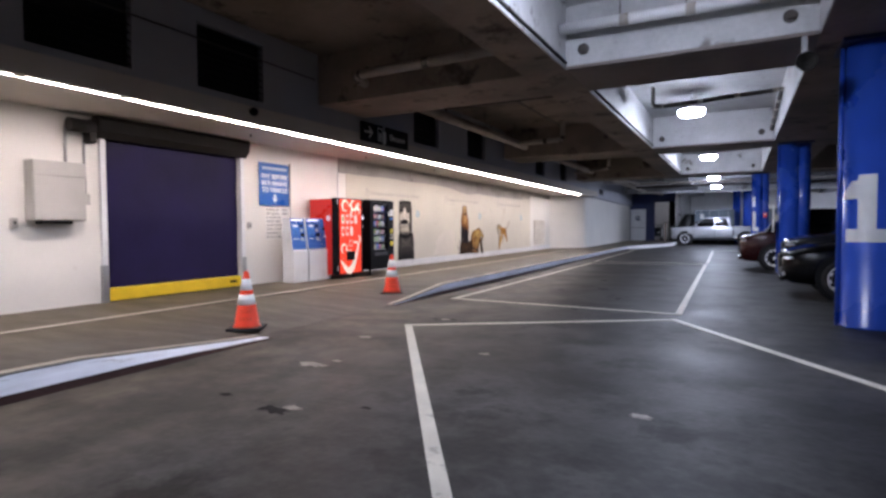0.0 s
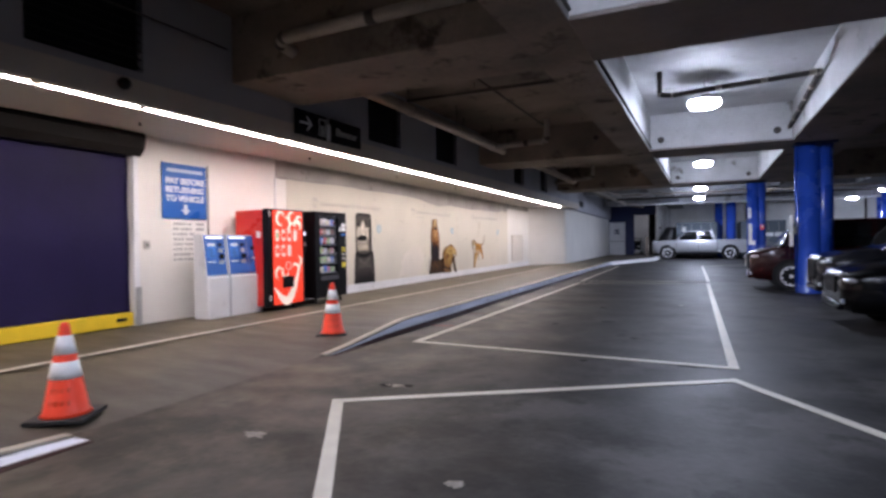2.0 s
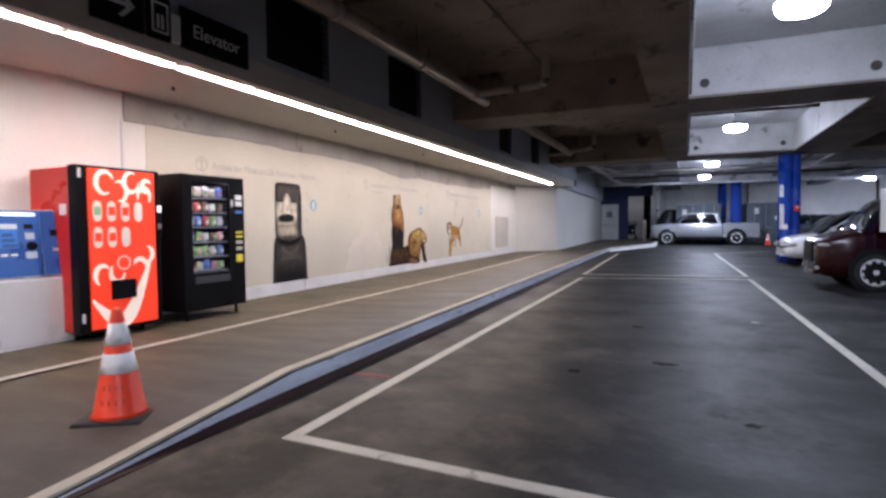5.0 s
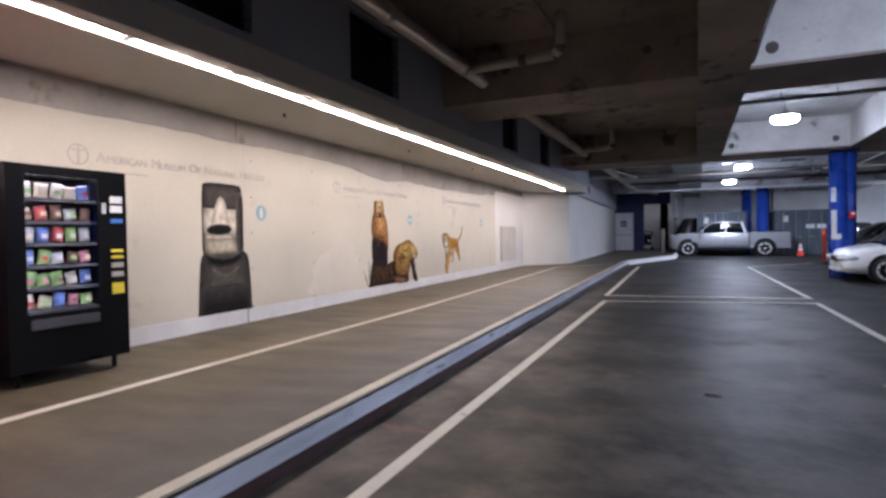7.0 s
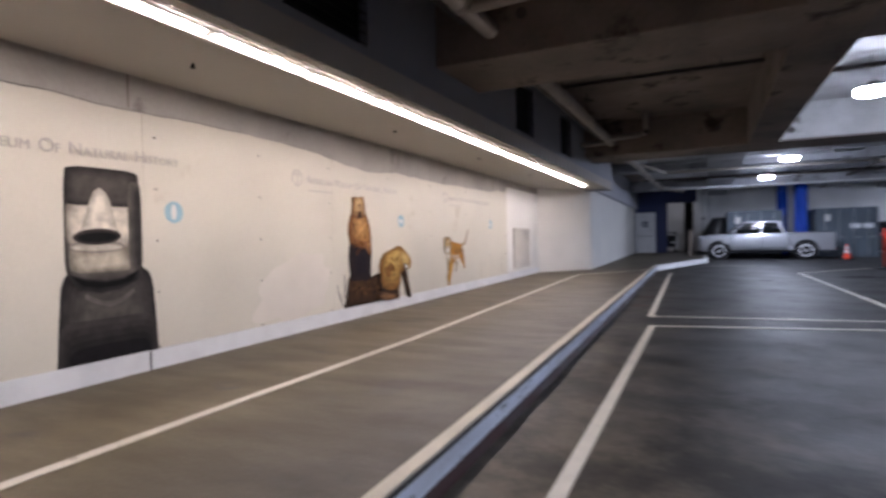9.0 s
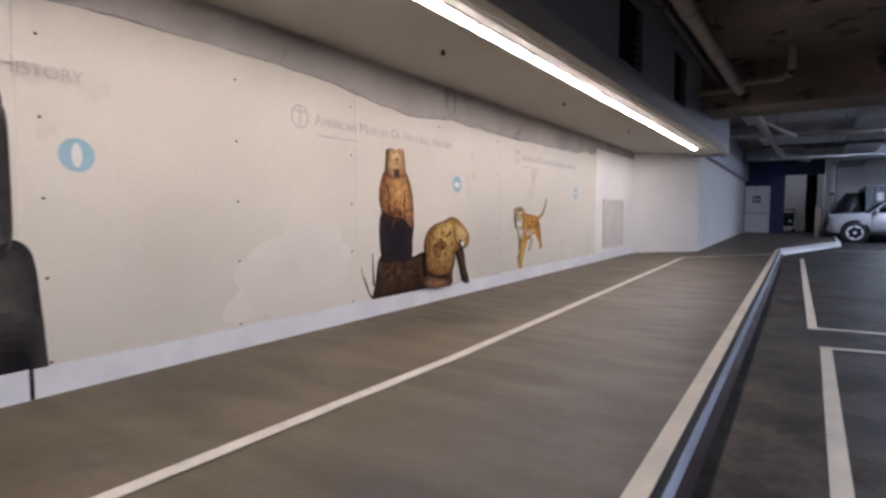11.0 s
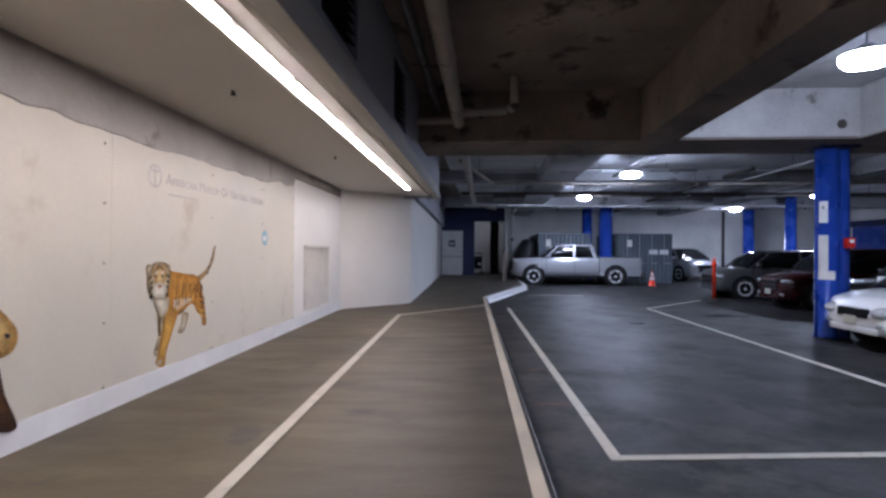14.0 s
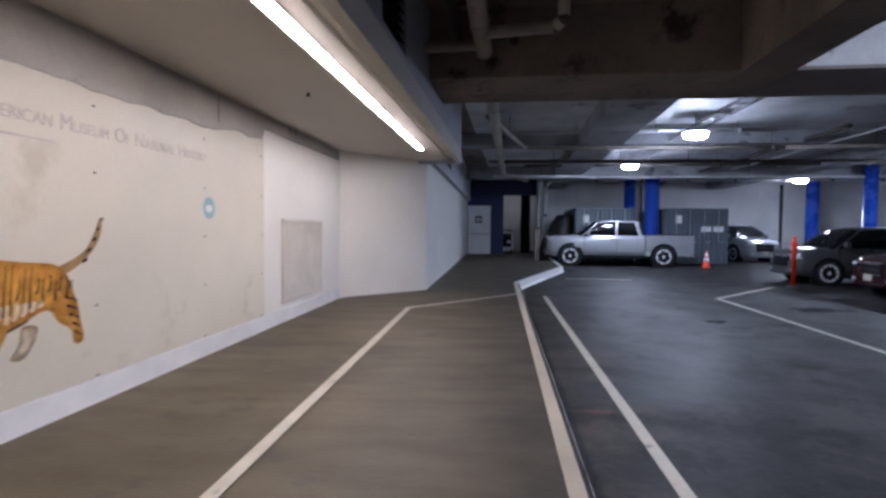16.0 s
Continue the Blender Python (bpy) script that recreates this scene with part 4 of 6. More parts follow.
for row, z in enumerate((1.42, 1.13)):
    for k in range(4 - row):
        y = 0.2 + 0.165 * k
        bm = bmesh.new()
        loft(bm, [[(x, y + 0.05 * math.cos(a * math.tau / 24), z + 0.115 * (abs(math.sin(a * math.tau / 24)) ** 0.5) * (1 if math.sin(a * math.tau / 24) >= 0 else -1)) for a in range(24)] for x in (0.003, 0.008, 0.012)])
        btn = part("selection_button", bm, M["soda_can"], sd)
        part("label_band", B(0.0125, 0.0145, y - 0.04, y + 0.04, z - 0.045, z + 0.05), (M["can_green"], M["soda_glow"], M["soda_glow"], M["soda_can"])[(k + row) % 4], btn)
part("badge", B(0.003, 0.014, 0.36, 0.62, 0.72, 0.95, bev=0.006), M["soda_glow"], sd, "red square badge")
bm = bmesh.new()
ribbon(bm, curve(lambda t: (0.49 + 0.075 * math.cos(t * math.tau), 0.835 + 0.075 * math.sin(t * math.tau), 0.007)), 0.0142, 0.017)
part("badge_ring", bm, M["soda_can"], sd)
part("dispenser", B(-0.01, 0.02, 0.34, 0.64, 0.42, 0.64, bev=0.01), M["black_gloss"], sd, "black dispensing slot")
part("coin_panel", B(-0.01, 0.012, 0.94, 1.005, 1.1, 1.55, bev=0.004), M["black_gloss"], sd)
part("display", B(0.0125, 0.016, 0.945, 1.0, 1.42, 1.5), M["header_glow"], sd)
part("note_slot", B(0.0125, 0.018, 0.95, 0.995, 1.22, 1.28), M["steel"], sd)
for z in (0.2, 1.78):
    part("hinge", B(-0.019, -0.012, 0.015, 0.045, z, z + 0.1), M["sign_white"], sd)
part("side_label", B(-0.33, -0.22, 0.0055, 0.0095, 1.38, 1.5), M["sign_white"], soda)
for x in (-0.75, -0.25):
    for y in (0.1, 0.9):
        part("foot", tube(bmesh.new(), (x, y, -0.01), (x, y, 0.09), 0.025, n=10), M["soot"], soda)

# ---- snack machine ----
sn = thing("snack_machine", "black glass-fronted snack vending machine with lit shelves", "vending machine", (-8.25, 11.76, 0.15))
W, H0, H1 = 1.07, 0.12, 1.93
WY0, WY1, WZ0, WZ1 = 0.15, 0.79, 0.62, 1.84
for name, dims in (("back_panel", (-0.85, -0.8, 0, W, H0, H1)), ("side_panel", (-0.8, -0.04, 0, 0.06, H0, H1)), ("side_panel", (-0.8, -0.04, WY1 + 0.02, W, H0, H1)), ("top_panel", (-0.8, -0.04, 0.06, WY1 + 0.02, H1 - 0.06, H1)), ("base_panel", (-0.8, -0.04, 0.06, WY1 + 0.02, H0, 0.5))):
    part(name, B(*dims), M["black_gloss"], sn)
bm = bmesh.new()
box(bm, -0.039, 0, 0, WY0, H0, H1)
box(bm, -0.039, 0, WY1, W, H0, H1)
box(bm, -0.039, 0, WY0, WY1, WZ1, H1)
box(bm, -0.039, 0, WY0, WY1, H0, WZ0)
fd = part("front_frame", bm, M["black_gloss"], sn)
gl = part("glass", B(-0.03, -0.024, WY0, WY1, WZ0, WZ1), M["clear"], sn, "clear glass")
gl.visible_shadow = False
part("tube_light", B(-0.2, -0.12, WY0, WY1, WZ1 + 0.018, WZ1 + 0.028), M["shelf_glow"], sn, "glowing tube")
part("tube_light", B(-0.09, -0.06, 0.1, 0.13, WZ0, WZ1), M["shelf_glow"], sn, "glowing tube")
random.seed(5)
pack_mesh = bmesh.new()
loft(pack_mesh, [[(0.035 * d * math.cos(a * math.tau / 12), w * math.sin(a * math.tau / 12), z) for a in range(12)] for z, d, w in ((0, 0.15, 0.074), (0.02, 0.7, 0.07), (0.075, 1.1, 0.066), (0.125, 0.7, 0.07), (0.148, 0.1, 0.073))])
for row in range(6):
    z = WZ0 + 0.02 + 0.2 * row
    sh = part("shelf", B(-0.7, -0.07, 0.07, WY1 + 0.01, z - 0.012, z, bev=0.002), M["grey_box"], sn)
    part("price_rail", B(-0.069, -0.055, 0.07, WY1 + 0.01, z - 0.026, z + 0.002), M["screen_rail"], sh)
    for k in range(5):
        y = WY0 + 0.07 + 0.126 * k
        mat = random.choice(PACKS)
        b = pack_mesh.copy()
        bmesh.ops.scale(b, vec=(1, random.uniform(0.68, 0.86), random.uniform(0.7, 0.95)), verts=b.verts[:])
        bmesh.ops.rotate(b, matrix=Matrix.Rotation(random.uniform(-0.22, 0.22), 3, "X"), verts=b.verts[:])
        bmesh.ops.translate(b, vec=(-0.13, y, z + 0.012), verts=b.verts[:])
        pk = part("packet", b, mat, sn)
        part("packet_label", B(-0.094, -0.088, y - 0.024, y + 0.024, z + 0.045, z + 0.085), random.choice(PACKS), pk)
pack_mesh.free()
part("delivery_flap", B(-0.02, 0.012, WY0 + 0.02, WY1 - 0.02, 0.48, 0.57, bev=0.006), surface("flap_grey", (0.06, 0.06, 0.07), 0.3), fd)
for z, h, mat in ((1.62, 0.07, "sign_white"), (1.53, 0.07, "sign_white"), (1.43, 0.04, "screen"), (1.14, 0.03, "yellow_label"), (1.08, 0.03, "yellow_label"), (0.99, 0.05, "grey_box"), (0.9, 0.05, "grey_box"), (0.73, 0.11, "yellow_label")):
    part("control", B(0.0005, 0.014, 0.9, 1.02, z, z + h, bev=0.003), M[mat], fd)
part("price_card", B(0.0005, 0.004, 0.82, 0.86, 1.52, 1.62), M["sign_white"], fd)
for x in (-0.75, -0.1):
    for y in (0.1, W - 0.1):
        part("leg", tube(bmesh.new(), (x, y, -0.005), (x, y, H0), 0.022, n=10), M["soot"], sn)

# ---- wall grille ----
M["slat"] = surface("dusty_beige_slats", (0.6, 0.565, 0.51), 0.6, vary=0.12, big=3, fine=30, stain=(0.34, 0.3, 0.25), stain_at=0.64)
gr = thing("wall_grille", "dusty beige louvred air grille low in the wall", "grille", (wall_line(28.32), 28.32, 0.43), turn=LEAN_TURN)
GW, GH = 1.84, 1.31
for a in ((0, GW, 0, 0.045), (0, GW, GH - 0.045, GH), (0, 0.045, 0.045, GH - 0.045), (GW - 0.045, GW, 0.045, GH - 0.045)):
    part("frame_bar", B(0.003, 0.045, a[0], a[1], a[2], a[3], bev=0.004), M["slat"], gr)
part("backing", B(0.003, 0.008, 0.045, GW - 0.045, 0.045, GH - 0.045), M["pipe"], gr)
for k in range(24):
    z = 0.05 + 0.0503 * k
    bm = bmesh.new()
    loft(bm, [[(0.012, y, z + 0.036), (0.036, y, z), (0.039, y, z + 0.005), (0.014, y, z + 0.044)] for y in (0.045, GW - 0.045)], smooth=False)
    part("slat", bm, M["slat"], gr)

# ---- murals: flat printed shapes on the sheets ----
def flat(bm, pts, x0, x1):
    return loft(bm, [[(x, y, z) for y, z in pts] for x in (x0, x1)], smooth=False)


def oval(cy, cz, ry, rz, lean=0.0, n=28, rough=0.0, seed=0):
    c, s = math.cos(math.radians(lean)), math.sin(math.radians(lean))
    out = []
    for k in range(n):
        a = k * math.tau / n
        w = 1 + rough * noise.noise(Vector((math.cos(a) * 2.2, math.sin(a) * 2.2, seed)))
        p, q = ry * w * math.cos(a), rz * w * math.sin(a)
        out.append((cy + p * c - q * s, cz + p * s + q * c))
    return out


def limb(y0, z0, w0, y1, z1, w1, bend=0.0, n=8):
    a, b = [], []
    d = Vector((y1 - y0, z1 - z0))
    nrm = Vector((-d.y, d.x)).normalized()
    for k in range(n + 1):
        t = k / n
        p = Vector((y0, z0)) + d * t + nrm * bend * math.sin(math.pi * t)
        w = w0 + (w1 - w0) * t
        a.append(tuple(p + nrm * w))
        b.append(tuple(p - nrm * w))
    return a + b[::-1]


FACE = WALL + 0.0125


class Print:
    """Layers of one printed figure, each a hair in front of the last."""

    def __init__(self, name, label):
        self.root, self.n = thing(name, label, "mural", kind="structure"), 0

    def settle(self, y, z, new_y, scale):
        """Turn the figure onto the wall's line, its point (y, z) coming to new_y."""
        self.root.matrix_basis = pose(wall_line(new_y), new_y, z, 0, 0, LEAN_TURN) @ Matrix.Diagonal((1, scale, scale, 1)) @ pose(-WALL, -y, -z)

    def add(self, name, mat, *shapes):
        bm = bmesh.new()
        for pts in shapes:
            flat(bm, pts, FACE, FACE + 0.0008 + 0.00022 * self.n)
            self.n += 1
        part(name, bm, mat, self.root)


INK = {k: surface("print_" + k, c, 0.6, vary=v, big=b, fine=60, bump=0.0) for k, c, v, b in (
    ("stone", (0.13, 0.115, 0.1), 0.4, 5), ("stone_dark", (0.035, 0.032, 0.032), 0.4, 6), ("stone_light", (0.4, 0.36, 0.31), 0.25, 6), ("black", (0.012, 0.011, 0.012), 0.3, 6),
    ("bear", (0.24, 0.1, 0.035), 0.5, 9), ("bear_light", (0.42, 0.24, 0.1), 0.4, 9), ("bear_dark", (0.035, 0.018, 0.014), 0.5, 8), ("golden", (0.36, 0.22, 0.07), 0.45, 9), ("rock", (0.07, 0.032, 0.016), 0.6, 8),
    ("tiger", (0.5, 0.23, 0.05), 0.25, 8), ("tiger_white", (0.56, 0.5, 0.4), 0.2, 8), ("tiger_brown", (0.16, 0.1, 0.055), 0.4, 8), ("teal", (0.29, 0.45, 0.52), 0.1, 4), ("pale", (0.7, 0.68, 0.64), 0.05, 3), ("ghost", (0.66, 0.61, 0.54), 0.05, 2), ("letter", (0.46, 0.43, 0.4), 0.12, 4), ("faint", (0.52, 0.485, 0.42), 0.12, 4))}

for tone in INK.values():
    tone.node_tree.nodes["Principled BSDF"].inputs["Specular IOR Level"].default_value = 0.1


def ink(c, v=0.35, b=9):
    """A matt printed tone."""
    m = surface("print_tone", c, 0.75, vary=v, big=b, fine=70, bump=0.0)
    m.node_tree.nodes["Principled BSDF"].inputs["Specular IOR Level"].default_value = 0.1
    return m



def graded(fig, name, outer, inner, c0, c1, steps=6, v=0.3, b=9):
    """Nested outlines that run from one tone to another, like a soft printed shade."""
    for k in range(steps):
        t = k / (steps - 1)
        pts = [(p[0] + (q[0] - p[0]) * t, p[1] + (q[1] - p[1]) * t) for p, q in zip(outer, inner)]
        fig.add(name, ink([a + (e - a) * t for a, e in zip(c0, c1)], v, b), pts)


def slab_shape(y0, y1, z0, z1, r=0.35, n=40, top=1.0):
    """A rounded block outline; top narrows or widens its upper half."""
    cy, cz, a, b = (y0 + y1) / 2, (z0 + z1) / 2, (y1 - y0) / 2, (z1 - z0) / 2
    out = []
    for k in range(n):
        t = k * math.tau / n
        c, s_ = math.cos(t), math.sin(t)
        y, z = math.copysign(abs(c) ** r, c), math.copysign(abs(s_) ** r, s_)
        out.append((cy + a * y * (1 + (top - 1) * (z + 1) / 2), cz + b * z))
    return out


mo = Print("stone_head_mural", "printed dark stone head figure on the mural")
graded(mo, "shoulders", slab_shape(14.57, 15.64, 0.1, 1.24, 0.3, top=0.86), slab_shape(14.8, 15.4, 0.2, 1.0, 0.4, top=0.8), (0.03, 0.027, 0.027), (0.075, 0.067, 0.06), 6)
graded(mo, "lower_shadow", slab_shape(14.6, 15.61, 0.1, 0.75, 0.3), slab_shape(14.7, 15.52, 0.12, 0.5, 0.4), (0.045, 0.04, 0.038), (0.012, 0.011, 0.012), 5)
mo.add("collar", ink((0.11, 0.1, 0.09)), limb(14.86, 0.98, 0.025, 15.36, 1.0, 0.025, -0.1), limb(14.98, 0.93, 0.015, 15.24, 0.94, 0.015, -0.06))
graded(mo, "head", slab_shape(14.68, 15.45, 1.12, 2.21, 0.26, top=0.97), slab_shape(14.76, 15.3, 1.25, 2.05, 0.35, top=0.95), (0.045, 0.04, 0.037), (0.16, 0.145, 0.125), 7)
graded(mo, "chin", slab_shape(14.72, 15.36, 1.2, 1.46, 0.4), slab_shape(14.82, 15.2, 1.26, 1.36, 0.5), (0.2, 0.18, 0.145), (0.44, 0.39, 0.31), 6)
graded(mo, "cheeks", slab_shape(14.7, 15.4, 1.42, 1.93, 0.45), slab_shape(14.78, 15.28, 1.52, 1.8, 0.6), (0.24, 0.21, 0.175), (0.62, 0.56, 0.47), 8)
graded(mo, "brow", slab_shape(14.7, 15.43, 1.84, 2.2, 0.22), slab_shape(14.8, 15.32, 1.9, 2.12, 0.4), (0.03, 0.027, 0.026), (0.075, 0.066, 0.06), 5)
graded(mo, "nose", [(14.82, 1.58), (15.2, 1.58), (15.17, 1.7), (15.12, 1.9), (15.08, 1.98), (15.02, 2.02), (14.96, 1.98), (14.92, 1.88), (14.86, 1.7)], [(14.92, 1.62), (15.1, 1.62), (15.09, 1.7), (15.06, 1.85), (15.05, 1.92), (15.02, 1.95), (14.99, 1.92), (14.97, 1.85), (14.94, 1.7)], (0.4, 0.36, 0.3), (0.68, 0.62, 0.53), 6)
graded(mo, "side_shadow", slab_shape(15.31, 15.455, 1.16, 2.1, 0.4), slab_shape(15.38, 15.45, 1.25, 2.0, 0.5), (0.1, 0.09, 0.08), (0.035, 0.032, 0.031), 5)
graded(mo, "lip", oval(14.99, 1.45, 0.27, 0.06), oval(14.99, 1.44, 0.24, 0.025), (0.18, 0.16, 0.14), (0.45, 0.41, 0.34), 4)
graded(mo, "mouth", oval(14.99, 1.545, 0.235, 0.08, 2), oval(14.99, 1.54, 0.19, 0.045, 2), (0.06, 0.05, 0.045), (0.008, 0.008, 0.008), 4)
graded(mo, "neck_shadow", [(14.7, 1.2), (14.85, 1.15), (15.05, 1.12), (15.25, 1.14), (15.43, 1.22), (15.4, 1.1), (15.2, 1.02), (15.0, 1.0), (14.8, 1.04)], [(14.74, 1.17), (14.86, 1.13), (15.05, 1.1), (15.24, 1.12), (15.38, 1.18), (15.34, 1.1), (15.18, 1.06), (15.0, 1.05), (14.84, 1.08)], (0.03, 0.027, 0.027), (0.006, 0.006, 0.006), 3)

mo.settle(15.1, 1.42, 15.06, 1.004)


def blob(*pts, n=5):
    """A smooth closed outline through a few drawn points."""
    out, k = [], len(pts)
    for i in range(k):
        p0, p1, p2, p3 = (Vector(pts[(i + j) % k]) for j in (-1, 0, 1, 2))
        for j in range(n):
            t = j / n
            out.append(tuple(0.5 * ((2 * p1) + (p2 - p0) * t + (2 * p0 - 5 * p1 + 4 * p2 - p3) * t * t + (3 * p1 - p0 - 3 * p2 + p3) * t ** 3)))
    return out


def shrunk(pts, k=0.5, dy=0.0, dz=0.0):
    cy, cz = sum(p[0] for p in pts) / len(pts), sum(p[1] for p in pts) / len(pts)
    return [(cy + dy + (p[0] - cy) * k, cz + dz + (p[1] - cz) * k) for p in pts]


def shaded(fig, name, pts, c0, c1, steps=6, v=0.4, b=12, k=0.45, dy=0.0, dz=0.0):
    graded(fig, name, pts, shrunk(pts, k, dy, dz), c0, c1, steps, v, b)


def tufts(cy, cz, ry, rz, count, length, width, seed, lean=-1.4):
    """Short strokes of fur or grass scattered over an oval."""
    rng = random.Random(seed)
    out = []
    for _ in range(count):
        a, r = rng.uniform(0, math.tau), math.sqrt(rng.random())
        y, z, t = cy + ry * r * math.cos(a), cz + rz * r * math.sin(a), lean + rng.uniform(-0.5, 0.5)
        out.append(limb(y, z, width, y + length * math.cos(t), z + length * math.sin(t), width * 0.3, 0.004, 3))
    return out


be = Print("bear_mural", "printed brown bears on a dark rock on the mural")
ROCK = blob((19.05, 0.28), (19.09, 0.53), (19.16, 0.82), (19.35, 0.91), (19.64, 0.87), (19.89, 0.81), (20.17, 0.85), (20.63, 0.65), (20.83, 0.34), (20.34, 0.3), (19.55, 0.29))
shaded(be, "rock", ROCK, (0.02, 0.011, 0.008), (0.05, 0.025, 0.012), 5, 0.7, 7, 0.5, -0.1, 0.06)
be.add("grass", INK["bear_dark"], limb(19.02, 0.36, 0.012, 18.83, 0.74, 0.004, 0.02), limb(18.98, 0.4, 0.01, 18.9, 0.62, 0.003), limb(19.06, 0.5, 0.02, 19.04, 0.9, 0.005))
be.add("rock_light", ink((0.13, 0.06, 0.024), 0.6, 7), *tufts(19.45, 0.68, 0.34, 0.14, 26, 0.1, 0.008, 3, 0.9), *tufts(19.8, 0.6, 0.3, 0.1, 12, 0.09, 0.007, 5, 0.4))
shaded(be, "legs", blob((19.23, 1.41), (19.84, 1.33), (19.85, 1.03), (19.81, 0.77), (19.48, 0.77), (19.22, 0.82)), (0.02, 0.013, 0.014), (0.012, 0.009, 0.013), 3, 0.5)
shaded(be, "torso", blob((19.31, 1.93), (19.67, 1.94), (19.81, 1.76), (19.87, 1.53), (19.87, 1.23), (19.78, 1.21), (19.67, 1.31), (19.45, 1.34), (19.31, 1.38), (19.19, 1.48), (19.19, 1.71)), (0.17, 0.066, 0.024), (0.5, 0.27, 0.1), 8, 0.5, 12, 0.3, 0.03, 0.12)
be.add("arm_shadow", ink((0.09, 0.036, 0.018)), limb(19.31, 1.74, 0.012, 19.36, 1.36, 0.02, 0.02), limb(19.68, 1.7, 0.01, 19.69, 1.32, 0.016, -0.02))
be.add("fur_light", ink((0.42, 0.2, 0.07), 0.4), *tufts(19.5, 1.55, 0.26, 0.22, 34, 0.05, 0.005, 8))
be.add("fur_dark", ink((0.15, 0.062, 0.024), 0.4), *tufts(19.5, 1.45, 0.3, 0.22, 30, 0.05, 0.003, 9))
HEAD = blob((19.31, 2.08), (19.32, 2.17), (19.4, 2.2), (19.48, 2.18), (19.59, 2.21), (19.64, 2.18), (19.67, 2.04), (19.67, 1.88), (19.48, 1.82), (19.3, 1.88))
shaded(be, "head", HEAD, (0.2, 0.1, 0.045), (0.56, 0.37, 0.18), 6, 0.35, 12, 0.35, 0.0, 0.06)
be.add("throat", ink((0.07, 0.035, 0.02)), shrunk(HEAD, 0.3, 0.01, -0.15))
be.add("muzzle", ink((0.4, 0.25, 0.12)), shrunk(HEAD, 0.26, 0.01, -0.01))
be.add("eyes", INK["black"], *[shrunk(HEAD, 0.06, d, 0.09) for d in (-0.05, 0.06)], shrunk(HEAD, 0.09, 0.01, 0.01))
shaded(be, "hind", blob((20.17, 0.89), (20.64, 0.78), (20.78, 0.52), (20.81, 0.34), (20.35, 0.37), (20.12, 0.53)), (0.024, 0.013, 0.009), (0.036, 0.018, 0.01), 3, 0.6)
shaded(be, "front_leg", blob((20.64, 0.83), (20.91, 0.77), (20.83, 0.51), (20.81, 0.34), (20.66, 0.36)), (0.03, 0.016, 0.011), (0.09, 0.045, 0.02), 3, 0.5)
shaded(be, "front_leg", blob((20.94, 0.9), (21.13, 0.84), (21.21, 0.58), (21.32, 0.32), (21.17, 0.33), (21.06, 0.59)), (0.03, 0.016, 0.011), (0.07, 0.035, 0.016), 3, 0.5)
BODY = blob((20.13, 0.9), (20.19, 1.1), (20.37, 1.22), (20.65, 1.28), (20.82, 1.33), (20.97, 1.29), (21.2, 1.16), (21.3, 0.99), (21.22, 0.86), (20.94, 0.82), (20.74, 0.52), (20.24, 0.56))
shaded(be, "second_body", BODY, (0.17, 0.078, 0.022), (0.5, 0.32, 0.1), 8, 0.55, 12, 0.35, -0.02, 0.1)
be.add("flank_shadow", ink((0.2, 0.095, 0.028), 0.5), shrunk(BODY, 0.3, -0.24, -0.1))
be.add("fur_light", ink((0.55, 0.38, 0.14), 0.4), *tufts(20.6, 1.14, 0.26, 0.13, 30, 0.05, 0.005, 12, -0.9))
be.add("fur_dark", ink((0.12, 0.06, 0.02), 0.4), *tufts(20.55, 1.0, 0.3, 0.16, 30, 0.05, 0.004, 13, -0.9))
HEAD = blob((20.85, 1.24), (21.09, 1.21), (21.29, 1.04), (21.25, 0.88), (21.04, 0.86), (20.87, 1.01))
shaded(be, "second_head", HEAD, (0.3, 0.17, 0.055), (0.52, 0.36, 0.14), 5, 0.45, 12, 0.4, -0.02, 0.04)
be.add("jaw", ink((0.05, 0.025, 0.015)), shrunk(HEAD, 0.36, 0.0, -0.13))
be.add("teeth", INK["pale"], shrunk(HEAD, 0.2, 0.02, -0.12))
be.add("eyes", INK["black"], shrunk(HEAD, 0.08, 0.05, 0.0), shrunk(HEAD, 0.1, 0.14, -0.04))
shaded(be, "boulder", blob((20.05, 0.41), (20.16, 0.51), (20.57, 0.44), (20.78, 0.35), (20.35, 0.32)), (0.06, 0.03, 0.018), (0.22, 0.11, 0.05), 4, 0.5)
be.settle(20.0, 1.42, 20.0, 1.0)

ti = Print("tiger_mural", "printed orange tiger walking on the mural")
ti.add("tail", ink((0.3, 0.19, 0.09)), blob((24, 1.29), (24.16, 1.35), (24.3, 1.43), (24.4, 1.58), (24.44, 1.67), (24.48, 1.66), (24.45, 1.52), (24.35, 1.39), (24.2, 1.29), (24.07, 1.24)))
ti.add("tail_rings", INK["black"], *[oval(24.28 + 0.05 * k, 1.33 + 0.085 * k, 0.034 - 0.004 * k, 0.014, 25) for k in range(5)])
shaded(ti, "far_leg", blob((23.68, 0.89), (23.81, 0.87), (23.77, 0.75), (23.68, 0.66), (23.58, 0.68), (23.65, 0.77)), (0.25, 0.19, 0.12), (0.48, 0.42, 0.32), 4)
shaded(ti, "far_leg", blob((23.17, 0.98), (23.32, 0.92), (23.25, 0.62), (23.18, 0.5), (23.11, 0.55), (23.18, 0.64), (23.17, 0.82)), (0.16, 0.11, 0.065), (0.36, 0.29, 0.2), 4)
